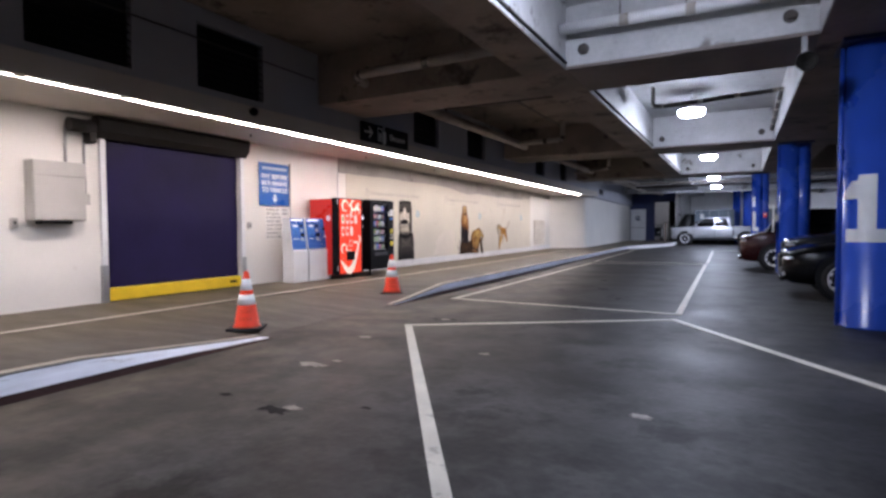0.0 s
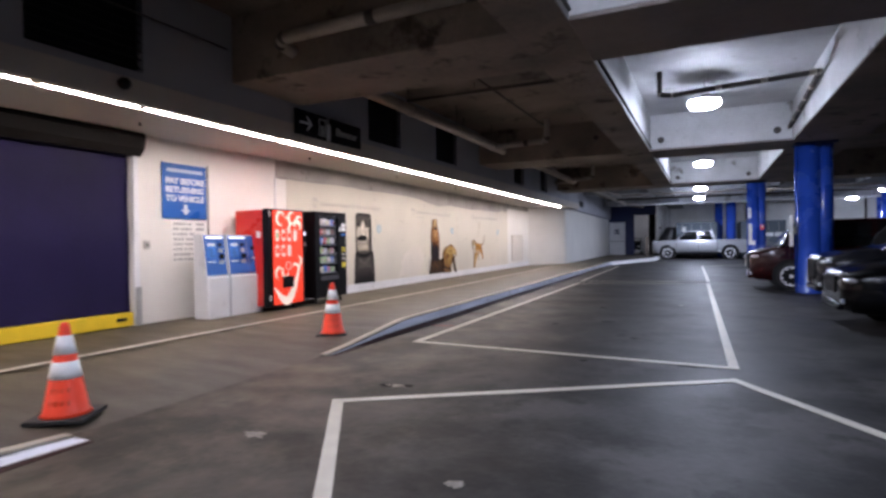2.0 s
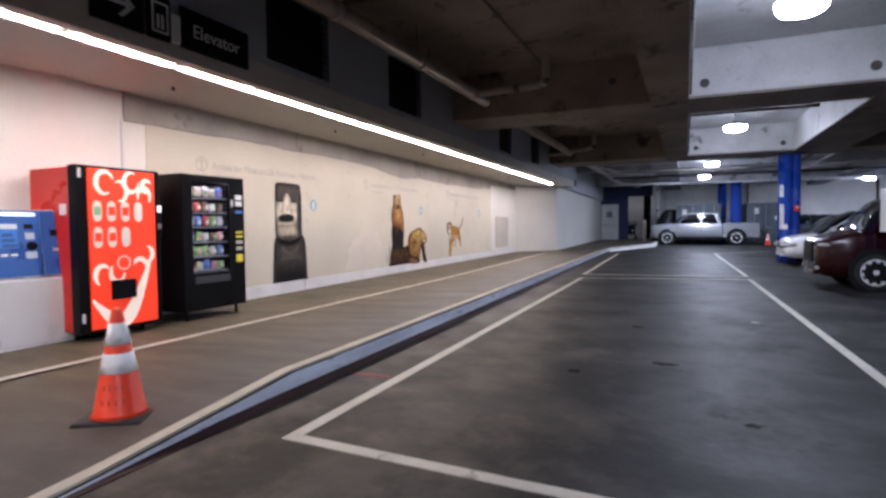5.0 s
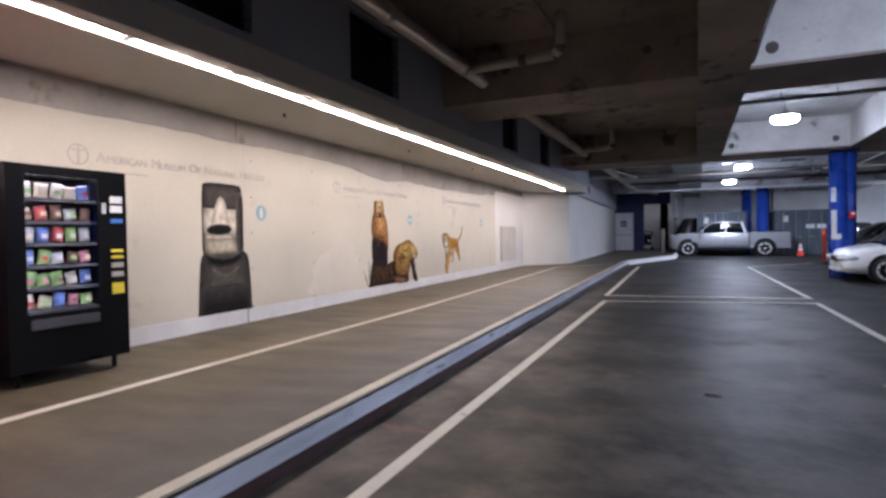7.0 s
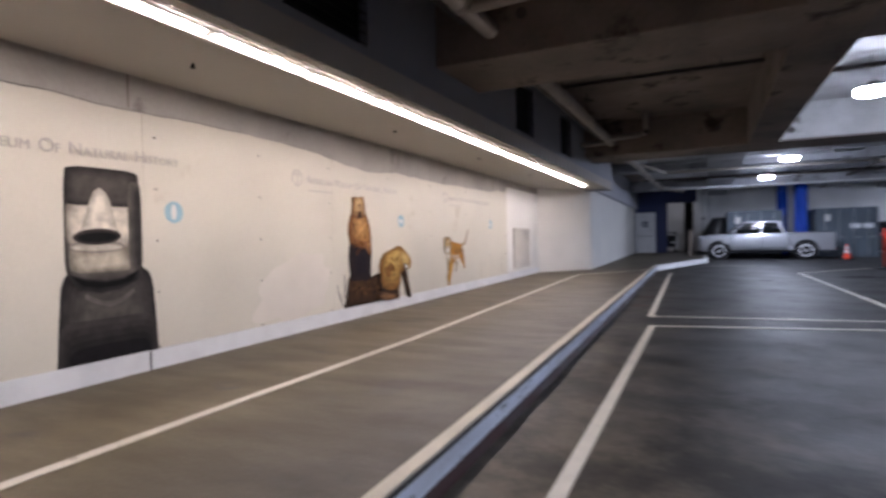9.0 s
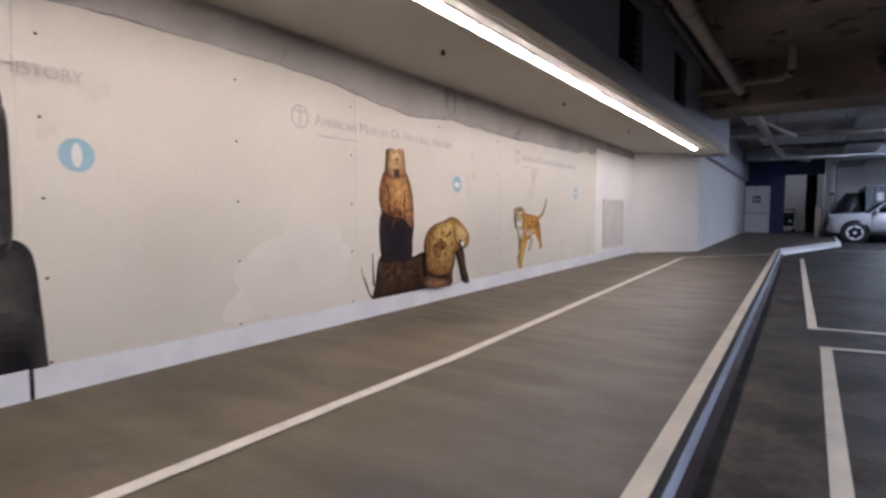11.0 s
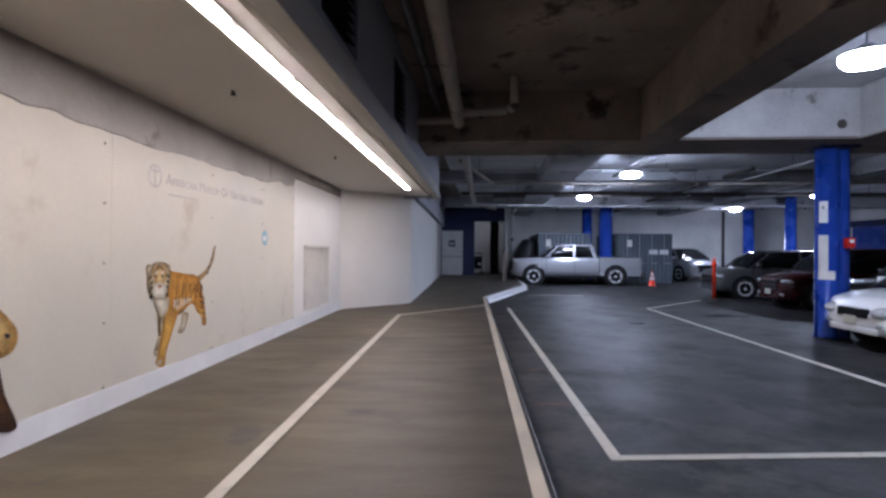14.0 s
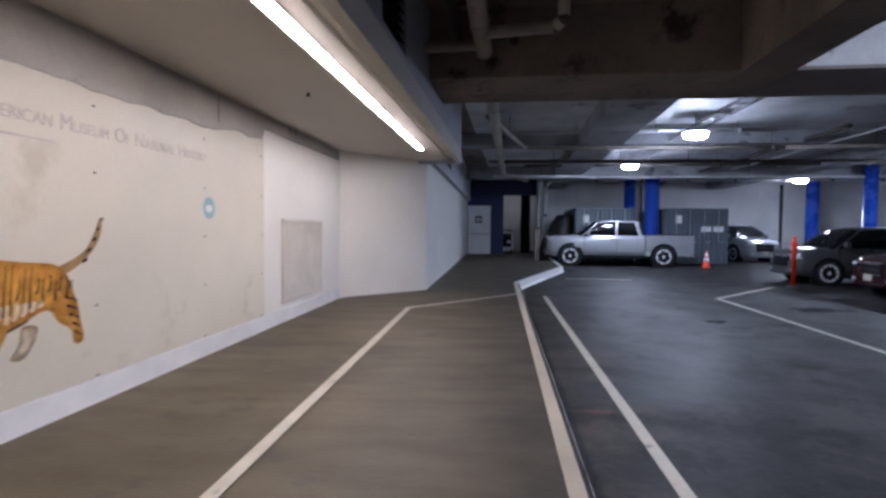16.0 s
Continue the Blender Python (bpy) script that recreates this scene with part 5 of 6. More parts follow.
shaded(ti, "haunch", blob((23.92, 1.11), (24.15, 1.07), (24.22, 0.86), (24.25, 0.7), (24.16, 0.68), (24.12, 0.8), (23.98, 0.9)), (0.33, 0.15, 0.03), (0.5, 0.25, 0.055), 4, 0.3)
BODY = blob((23.35, 1.37), (23.48, 1.38), (23.7, 1.35), (23.96, 1.32), (24.08, 1.24), (24.15, 1.09), (24.18, 0.92), (24.02, 0.92), (23.87, 0.98), (23.68, 0.91), (23.53, 0.87), (23.41, 0.93), (23.31, 1.04))
shaded(ti, "body", BODY, (0.34, 0.15, 0.03), (0.54, 0.26, 0.05), 7, 0.35, 12, 0.4, -0.04, 0.06)
ti.add("belly", INK["tiger_white"], *[limb(23.5 + 0.07 * k, 1.06, 0.02, 23.47 + 0.07 * k, 0.9 + 0.022 * k, 0.014, 0.01) for k in range(6)])
ti.add("belly_line", ink((0.07, 0.05, 0.035)), limb(23.42, 0.87, 0.012, 23.72, 0.93, 0.008, -0.015))
rng = random.Random(4)
ti.add("stripes", INK["black"], *[limb(23.56 + 0.052 * k, 1.36 - 0.008 * k - rng.uniform(0, 0.1), 0.003, 23.52 + 0.055 * k, 0.97 + 0.008 * k + rng.uniform(0, 0.12), 0.009, rng.uniform(-0.015, 0.02)) for k in range(12)])
ti.add("leg_stripes", INK["black"], *[limb(24.06 + 0.024 * k, 1.06 - 0.07 * k, 0.01, 24.19 + 0.005 * k, 1.02 - 0.07 * k, 0.004) for k in range(5)])
FORE = blob((23.3, 1.04), (23.55, 0.92), (23.45, 0.71), (23.33, 0.5), (23.29, 0.35), (23.15, 0.4), (23.19, 0.53), (23.26, 0.75), (23.31, 0.91))
shaded(ti, "near_leg", FORE, (0.35, 0.17, 0.035), (0.58, 0.32, 0.07), 5, 0.25, 12, 0.35)
ti.add("leg_shadow", ink((0.1, 0.06, 0.03)), limb(23.24, 1.03, 0.014, 23.2, 0.7, 0.01, -0.02))
ti.add("paw", ink((0.42, 0.35, 0.24)), oval(23.2, 0.41, 0.05, 0.03), oval(23.14, 0.52, 0.032, 0.032))
shaded(ti, "chest", blob((23.1, 1.12), (23.36, 1.1), (23.35, 0.97), (23.27, 0.9), (23.17, 0.93)), (0.3, 0.25, 0.18), (0.56, 0.52, 0.44), 4, 0.4)
for pts in (blob((22.95, 1.43), (22.98, 1.47), (23.03, 1.46), (23.03, 1.39), (22.98, 1.35)), blob((23.32, 1.46), (23.38, 1.46), (23.39, 1.41), (23.35, 1.39))):
    shaded(ti, "ear", pts, (0.25, 0.2, 0.14), (0.5, 0.43, 0.33), 3)
HEAD = blob((22.97, 1.34), (23.02, 1.43), (23.11, 1.49), (23.26, 1.49), (23.36, 1.44), (23.39, 1.32), (23.36, 1.19), (23.28, 1.11), (23.18, 1.09), (23.04, 1.13), (22.98, 1.21))
shaded(ti, "head", HEAD, (0.2, 0.15, 0.09), (0.46, 0.38, 0.25), 5, 0.6, 14, 0.6)
shaded(ti, "face", blob((23.09, 1.45), (23.27, 1.45), (23.31, 1.34), (23.24, 1.25), (23.12, 1.26), (23.06, 1.36)), (0.3, 0.19, 0.075), (0.52, 0.37, 0.18), 4, 0.4)
shaded(ti, "muzzle", blob((23.07, 1.25), (23.16, 1.28), (23.26, 1.26), (23.32, 1.18), (23.25, 1.1), (23.09, 1.12), (23.03, 1.19)), (0.4, 0.36, 0.28), (0.66, 0.63, 0.56), 4, 0.2)
ti.add("nose", ink((0.3, 0.14, 0.09)), blob((23.13, 1.25), (23.22, 1.24), (23.18, 1.21)))
ti.add("face_marks", INK["black"], *[shrunk(HEAD, 0.075, d, 0.045) for d in (-0.07, 0.05)], *[limb(cy + e * 0.13, cz + 0.05 - 0.06 * k, 0.012, cy + e * (0.2 - 0.02 * k), cz + 0.01 - 0.065 * k, 0.005, e * 0.015) for cy, cz in [(sum(p[0] for p in HEAD) / len(HEAD), sum(p[1] for p in HEAD) / len(HEAD))] for e in (-1, 1) for k in range(4)], *[shrunk(HEAD, 0.05, 0.03 * k - 0.07, 0.16 - 0.02 * abs(k - 2)) for k in range(5)])
ti.add("brow_light", INK["tiger_white"], *[shrunk(HEAD, 0.09, d, 0.085) for d in (-0.07, 0.05)])
ti.settle(23.5, 1.61, 23.5, 1.0)

for y, on, grow in ((15.78, 15.82, 1.005), (20.82, 21.0, 1.035), (25.69, 26.2, 1.075)):
    d = Print("disc_mark", "small teal round mark printed on the mural")
    d.add("disc", INK["teal"], oval(y, 1.81, 0.12, 0.12))
    d.add("figure", INK["pale"], oval(y, 1.81, 0.035, 0.085) if y < 16 else oval(y, 1.805, 0.07, 0.038, 0, 28, 0.3, 4))
    d.settle(y, 1.6, on, grow)
for y, on, grow in ((12.98, 12.98, 1.0), (17.83, 17.92, 1.02), (22.84, 23.1, 1.055)):
    lg = Print("faded_heading", "faded grey emblem and heading printed on the mural")
    bm = bmesh.new()
    ring = []
    for k in range(41):
        a = k * math.tau / 40
        ring.append([(x, y + r * math.cos(a), 2.37 + r * math.sin(a)) for x, r in ((FACE, 0.1), (FACE + 0.0015, 0.1), (FACE + 0.0015, 0.118), (FACE, 0.118))])
    loft(bm, ring, smooth=False)
    flat(bm, [(y - 0.012, 2.25), (y + 0.012, 2.25), (y + 0.012, 2.47), (y - 0.012, 2.47)], FACE, FACE + 0.002)
    flat(bm, [(y - 0.07, 2.41), (y + 0.07, 2.41), (y + 0.07, 2.43), (y - 0.07, 2.43)], FACE, FACE + 0.0025)
    part("emblem", bm, INK["letter"], lg.root)
    p = y + 0.2
    for words in ("AMERICAN", "MUSEUM", "OF", "NATURAL", "HISTORY"):
        for letters, size in ((words[0], 0.17), (words[1:], 0.122)):
            ob = lettering(letters, size, (FACE + 0.0015, p, 2.31), INK["letter"], lg.root)
            xs, zs = [v.co.x for v in ob.data.vertices], [v.co.y for v in ob.data.vertices]
            ob.matrix_basis = pose(FACE + 0.0015, p - min(xs), 2.31 - min(zs), 90, 0, 90)
            p += max(xs) - min(xs) + 0.014
        p += 0.06
    part("underline_bar", B(FACE, FACE + 0.0015, y + 0.24, y + 0.85, 2.2, 2.215), INK["letter"], lg.root)
    if on > 14:
        lg.settle(y, 1.6, on, grow)
gh = Print("ghost_patch", "paler repainted patch on the mural")
gh.add("patch", INK["ghost"], oval(17.75, 0.78, 0.8, 0.46, 14, 60, 0.4, 12))
gh.settle(17.9, 1.42, 17.99, 1.02)
scr = thing("sheet_screws", "small dark screws holding the mural sheets", "screw", kind="structure")
for y in (15.6, 17.15, 18.68, 20.5, 22.3, 24.4, 26.1, 27.6):
    for z in (0.36, 0.95, 1.5, 2.05, 2.6):
        if not (18.9 < y < 21.1 and z < 2.3) and not (14.6 < y < 15.6):
            part("screw", tube(bmesh.new(), (wall_line(y) + 0.0125, y, z), (wall_line(y) + 0.0165, y, z), 0.011, n=8), M["soot"], scr)
for y in (8.0, 11.8, 15.4, 19.2, 22.75, 26.5):
    sp = thing("soffit_sprinkler", "small dark sprinkler set in the soffit", "sprinkler", (-8.4, y, SOFFIT))
    part("body", tube(bmesh.new(), (0, 0, -0.035), (0, 0, 0), 0.016, n=10), M["soot"], sp)
    part("deflector", tube(bmesh.new(), (0, 0, -0.044), (0, 0, -0.035), 0.028, n=12), M["soot"], sp)


# ---- pipework ----
def run(name, label, pts, r, mat, bands=0.0, band_mat=None, hang=None, n=18):
    root = thing(name, label, "pipe")
    bm = bmesh.new()
    for a, b in zip(pts, pts[1:]):
        tube(bm, a, b, r, n=n)
    for p in pts[1:-1]:
        b2 = bmesh.new()
        bmesh.ops.create_uvsphere(b2, u_segments=n, v_segments=10, radius=r * 1.06, matrix=Matrix.Translation(p))
        for f in b2.faces:
            f.smooth = True
        part("elbow", b2, band_mat or mat, root)
    part("run", bm, mat, root)
    if bands:
        for a, b in zip(pts, pts[1:]):
            a, b = Vector(a), Vector(b)
            k = bands
            while k < (b - a).length - 0.1:
                p = a + (b - a).normalized() * k
                part("coupling", tube(bmesh.new(), p, p + (b - a).normalized() * 0.12, r * 1.12, n=n), band_mat or mat, root)
                if hang:
                    part("hanger", tube(bmesh.new(), p + Vector((0, 0, r)), (p.x, p.y, hang), 0.008, n=6), M["pipe_dark"], root)
                k += bands
    return root


run("drain_pipe", "fat beige drain pipe below the slab", ((-6.42, 10.1, 4.12), (-6.42, 46, 4.12), (-5.3, 47.5, 4.0)), 0.115, M["pipe"], 2.4, hang=SLAB)
for y, xe in ((17.5, -4.95), (27.3, -5.5)):
    run("branch_pipe", "beige branch pipe with an elbow up to the slab", ((-6.42, y, 4.1), (xe, y, 4.14), (xe + 0.1, y - 0.1, 4.2), (xe + 0.1, y - 0.1, SLAB)), 0.075, M["pipe"], 0.9, M["pipe_dark"])
run("cable_channel", "black steel channel beside the drain pipe", ((-6.78, 10.15, 4.3), (-6.78, 28.05, 4.3)), 0.07, M["pipe_dark"], 3.0, hang=SLAB, n=10)
run("beam_pipe", "beige pipe along the face of the beam", ((-6.05, 8.6, 4.02), (-6.05, 8.35, 4.05), (-5.95, 8.3, 4.1), (-3.0, 8.3, 4.14)), 0.08, M["pipe"], 1.3, M["pipe_dark"])
run("branch_pipe", "short beige pipe into the bulkhead", ((-6.42, 27.7, 4.08), (BULK, 27.7, 4.06)), 0.07, M["pipe"])
run("sprinkler_pipe", "dark iron sprinkler pipe under the slab", ((-6.9, 13.3, 4.52), (-3.0, 13.3, 4.52)), 0.035, M["pipe_dark"], 1.6, hang=SLAB)
run("sprinkler_pipe", "thin dark pipe running under the slab", ((-5.0, 10.2, 4.6), (-5.0, 18.2, 4.6)), 0.022, M["pipe_dark"])
run("sprinkler_pipe", "dark iron sprinkler pipe under the slab", ((-6.9, 3.6, 4.52), (-3.0, 3.6, 4.52)), 0.035, M["pipe_dark"], 1.6, hang=SLAB)
run("sprinkler_pipe", "dark iron sprinkler pipe under the slab", ((-6.9, 23.0, 4.52), (-3.0, 23.0, 4.52)), 0.035, M["pipe_dark"], 1.6, hang=SLAB)
run("cable_run", "thin black cable along the bulkhead", ((BULK + 0.015, -4, 4.3), (BULK + 0.015, 8.5, 4.22)), 0.012, M["pipe_dark"], n=8)
run("white_pipe", "white insulated pipe across the lane bay", ((-2.28, 8.25, 4.25), (0.93, 8.25, 4.2)), 0.075, M["pipe_white"], 0.85, M["pipe"], hang=SLAB - 0.03)
run("lane_pipe", "dark iron pipe across the lane and along the girder", ((-1.77, 14.3, SLAB - 0.04), (-1.77, 14.3, 4.24), (-1.55, 14.3, 4.2), (0.86, 14.3, 4.32), (0.86, 18.15, 4.05)), 0.05, M["pipe_dark"], 0.75, M["pipe"], hang=None)
run("lane_pipe", "dark iron pipe across the lane beside the beam", ((-2.28, 10.3, 3.93), (0.93, 10.3, 3.97)), 0.045, M["pipe_dark"], 1.1, hang=SLAB - 0.03)
for y0, y1 in ((0.4, 8.5), (10.15, 18.2), (19.9, 28.0)):
    run("edge_conduit", "thin dark conduit along the girder's lower edge", ((-2.262, y0, 3.83), (-2.262, y1, 3.83)), 0.022, M["pipe_dark"], 1.9, n=8)
run("lane_pipe", "dark iron pipe across the lane bay", ((-2.28, 24.3, 4.5), (0.93, 24.3, 4.5)), 0.045, M["pipe_dark"], 1.1, hang=SLAB - 0.03)
run("far_pipe", "white pipe with black couplings under the far ceiling", ((-4.25, 50, 0.0), (-4.25, 50, 3.9), (-4.0, 50, 4.2), (15, 50, 4.25)), 0.09, M["pipe_white"], 2.3, M["pipe_dark"], hang=SLAB)
run("far_pipe", "dark pipe under the far ceiling", ((-5.5, 44, 4.3), (15, 44, 4.35)), 0.06, M["pipe_dark"], 2.6, hang=SLAB)
run("far_pipe", "grey pipe under the far ceiling", ((-6.4, 36.5, 4.4), (1.2, 36.5, 4.42)), 0.05, M["galv"], 2.2, hang=SLAB)
run("far_pipe", "dark pipe under the far ceiling", ((2.8, 36, 4.4), (2.8, 55, 4.4)), 0.07, M["pipe_dark"], 2.6, hang=SLAB)
run("far_pipe", "white pipe dropping down the far wall", ((-3.9, 56.8, 4.4), (-3.9, 56.8, 0.0)), 0.07, M["pipe_white"], 1.4)
run("far_pipe", "dark pipe down the far wall", ((2.2, 56.85, 4.5), (2.2, 56.85, 0.0)), 0.05, M["pipe_dark"], 1.4)
run("far_pipe", "dark pipe down the far wall", ((10.6, 56.8, 4.5), (10.6, 56.8, 0.0)), 0.08, M["pipe_dark"], 1.4)
for y0, _ in BEAMS:
    for x in (-2.02, 0.62):
        st = thing("pipe_stub", "dark capped pipe stub on the beam face", "pipe", (x, y0 - 0.012, 4.02))
        part("stub", tube(bmesh.new(), (0, -0.07, 0), (0, 0, 0), 0.05, n=14), M["pipe_dark"], st)
        part("flange", tube(bmesh.new(), (0, -0.02, 0), (0, 0, 0), 0.085, n=14), M["pipe_dark"], st)
    for x in (-6.0, -3.7):
        st = thing("core_hole_cover", "dark round cover on the beam face", "cover", (x, y0, 4.25))
        part("disc", tube(bmesh.new(), (0, -0.025, 0), (0, 0, 0), 0.07, n=14), M["pipe_dark"], st)
horn = thing("loudspeaker", "grey horn loudspeaker under the beam", "loudspeaker", (0.78, 8.45, 3.48))
bm = bmesh.new()
loft(bm, [[(r * math.cos(k * math.tau / 24), y, r * math.sin(k * math.tau / 24) - 0.12) for k in range(24)] for r, y in ((0.04, 0.2), (0.05, 0.05), (0.075, -0.05), (0.115, -0.13), (0.12, -0.15), (0.1, -0.14), (0.03, 0.0))])
part("horn", bm, M["soot"], horn)
part("bracket", B(-0.03, 0.03, 0.15, 0.22, -0.1, 0.27), M["galv"], horn)

# ---- far ceiling and far bay ----
# paler than bay and raw: light missing in the far bay is put into colour
M["far_slab"] = surface("lightened_slab_paint", (0.62, 0.63, 0.65), 0.6, vary=0.3, big=0.7, fine=14, bump=0.35, stain=(0.22, 0.21, 0.2), stain_at=0.6)
M["far_beam"] = surface("lightened_beam_concrete", (0.33, 0.335, 0.35), 0.75, vary=0.35, big=0.7, fine=14, bump=0.35, stain=(0.08, 0.075, 0.07), stain_at=0.58)
run("ceiling_conduit", "white conduit across the far bay", ((-6.9, 45.6, 4.0), (-3.0, 45.6, 4.0), (-2.2, 46.2, 4.0), (12.0, 46.2, 4.0)), 0.05, M["pipe_white"], 2.2, hang=SLAB - 0.03)
run("ceiling_conduit", "dark iron pipe across the far bay", ((-6.9, 41.0, 4.12), (12.0, 41.4, 4.12)), 0.06, M["pipe_dark"], 2.4, hang=SLAB - 0.03)
run("ceiling_conduit", "grey pipe slanting across the far bay", ((-6.6, 33.0, 4.2), (-5.6, 37.6, 4.12), (2.0, 37.7, 4.1), (12.0, 37.2, 4.1)), 0.055, M["pipe"], 2.4, hang=SLAB - 0.03)
run("ceiling_conduit", "thin white conduit below the far slab", ((3.4, 30.2, 4.3), (3.6, 46.0, 4.3)), 0.03, M["pipe_white"], 2.4, hang=SLAB - 0.03)
built("ceiling_far", B(BULK, EAST, 29.65, NORTH, SLAB - 0.03, SLAB - 0.004), M["far_slab"], "grey-white painted slab over the far bay", "ceiling")
for x0, x1 in ((-3.95, -2.7), (6.2, 7.2)):
    built("beam_far_girder", B(x0, x1, 29.65, NORTH, 4.22, SLAB - 0.03, bev=0.02), M["far_beam"], "grey concrete girder over the far bay", "beam")
for y0, y1, z in ((38.2, 39.0, 4.3), (47.6, 48.5, 4.1)):
    built("beam_far_cross", B(-8.3, EAST, y0, y1, z, SLAB - 0.03, bev=0.02), M["far_beam"], "grey concrete cross beam over the far bay", "beam")
tray = thing("cable_tray", "grey steel cable tray under the far ceiling", "cable tray")
for x in (-1.2, -0.8):
    part("rail", B(x, x + 0.03, 30.5, 46, 4.4, 4.46), M["galv"], tray)
for k in range(26):
    part("rung", B(-1.17, -0.8, 30.7 + 0.6 * k, 30.74 + 0.6 * k, 4.405, 4.425), M["galv"], tray)

# service door, blue wall and the lit recess beyond
bm = bmesh.new()
box(bm, -9.4, -8.58, 52.4, 52.6, 0, SLAB)
box(bm, -8.58, -7.24, 52.4, 52.6, 2.95, SLAB)
box(bm, -7.24, -6.5, 52.4, 52.6, 0, SLAB)
box(bm, -6.5, -4.5, 52.4, 52.6, 3.55, SLAB)
built("wall_service", bm, M["blue_dark"], "dark blue painted wall round the service door", "wall")
sdoor = thing("door_2", "white steel service door with a push bar", "door", (-8.56, 52.4, 0.14), kind="structure")
part("leaf", B(0, 1.3, 0.0, 0.06, 0, 2.78, bev=0.006), M["white_enamel"], sdoor)
part("frame", B(-0.02, 1.32, 0.03, 0.07, 2.781, 2.81), M["white_enamel"], sdoor)
part("push_bar", B(0.1, 1.22, -0.07, -0.02, 1.14, 1.2, bev=0.01), M["galv"], sdoor)
part("notice", B(0.42, 0.82, -0.004, -0.0005, 1.8, 2.2), M["blue_dark"], sdoor, "dark blue notice")
part("notice_symbol", B(0.5, 0.6, -0.007, -0.0045, 1.88, 2.1), M["sign_white"], sdoor)
part("notice_symbol", B(0.66, 0.76, -0.007, -0.0045, 1.92, 2.06), M["sign_white"], sdoor)
built("wall_recess", B(-4.6, -4.35, 50.4, NORTH, 0, SLAB), M["back_wall"], "off-white wall end beside the recess", "wall")
cart = thing("utility_cart", "small dark utility cart parked in the recess", "cart", (-6.5, 53.6, 0.13))
part("chassis", B(-0.55, 0.55, -0.7, 0.7, 0.22, 0.42, bev=0.03), M["soot"], cart)
part("front_panel", B(-0.5, 0.5, -0.74, -0.55, 0.42, 1.0, bev=0.05), M["black_gloss"], cart)
part("seat", B(-0.45, 0.45, 0.0, 0.5, 0.42, 0.72, bev=0.05), M["rubber"], cart)
part("headlamp", B(-0.42, -0.22, -0.76, -0.741, 0.66, 0.78, bev=0.01), M["sign_white"], cart)
part("headlamp", B(0.22, 0.42, -0.76, -0.741, 0.66, 0.78, bev=0.01), M["sign_white"], cart)
part("seat_back", B(-0.45, 0.45, 0.42, 0.55, 0.72, 1.2, bev=0.04), M["rubber"], cart)
part("canopy", B(-0.52, 0.52, -0.6, 0.6, 1.36, 1.42, bev=0.02), M["soot"], cart)
for x in (-0.48, 0.48):
    for y in (-0.55, 0.52):
        part("canopy_post", tube(bmesh.new(), (x, y, 0.4), (x, y, 1.37), 0.02, n=8), M["soot"], cart)
part("bumper", B(-0.5, 0.5, -0.8, -0.75, 0.24, 0.4, bev=0.01), M["galv"], cart)
part("side_rail", B(0.51, 0.57, -0.7, 0.6, 0.3, 1.1, bev=0.01), M["sign_white"], cart)
for x in (-0.45, 0.45):
    for y in (-0.5, 0.5):
        part("wheel", tube(bmesh.new(), (x - 0.07, y, 0.2), (x + 0.07, y, 0.2), 0.2, n=18), M["rubber"], cart)
hose = thing("exhaust_duct", "dark corrugated exhaust duct hanging in the recess", "duct", (-5.2, 54.2, 0.13))
bm = bmesh.new()
loft(bm, [[((0.27 + 0.03 * (j % 2)) * math.cos(k * math.tau / 20) + 0.012 * math.sin(j * 0.25), (0.27 + 0.03 * (j % 2)) * math.sin(k * math.tau / 20), 0.0 + 0.09 * j) for k in range(20)] for j in range(40)])
part("hose", bm, M["soot"], hose)
part("collar", tube(bmesh.new(), (0.03, 0, 3.5), (0.03, 0, 4.55), 0.34), M["galv"], hose)
wp = thing("timber_post", "dark weathered post beside the parked pickup", "post", (-4.85, 45.6, 0.14))
part("post", B(-0.1, 0.1, -0.1, 0.1, 0, 1.5, bev=0.015), M["raw"], wp)
part("cap", B(-0.12, 0.12, -0.12, 0.12, 1.5, 1.54, bev=0.008), M["soot"], wp)
tp = thing("tarp_heap", "black tarpaulin over stacked goods", "tarpaulin", (-3.72, 48.9, 0))
bm = bmesh.new()
rings = []
for j in range(11):
    z = 2.35 * j / 10
    sx, sy = 0.95 * (1 - 0.6 * (j / 10) ** 1.5), 1.1 * (1 - 0.5 * (j / 10) ** 3)
    rings.append([((sx + 0.09 * noise.noise(Vector((k * 0.9, j * 0.7, 3)))) * math.cos(k * math.tau / 26) + 0.4 * (j / 10) ** 2, (sy + 0.14 * noise.noise(Vector((k * 0.9, j * 0.7, 8)))) * math.sin(k * math.tau / 26), z) for k in range(26)])
loft(bm, rings)
part("cover", bm, M["tarp"], tp)
part("pallet", B(-0.75, 0.7, -1.0, 1.0, 0, 0.12), M["raw"], tp)


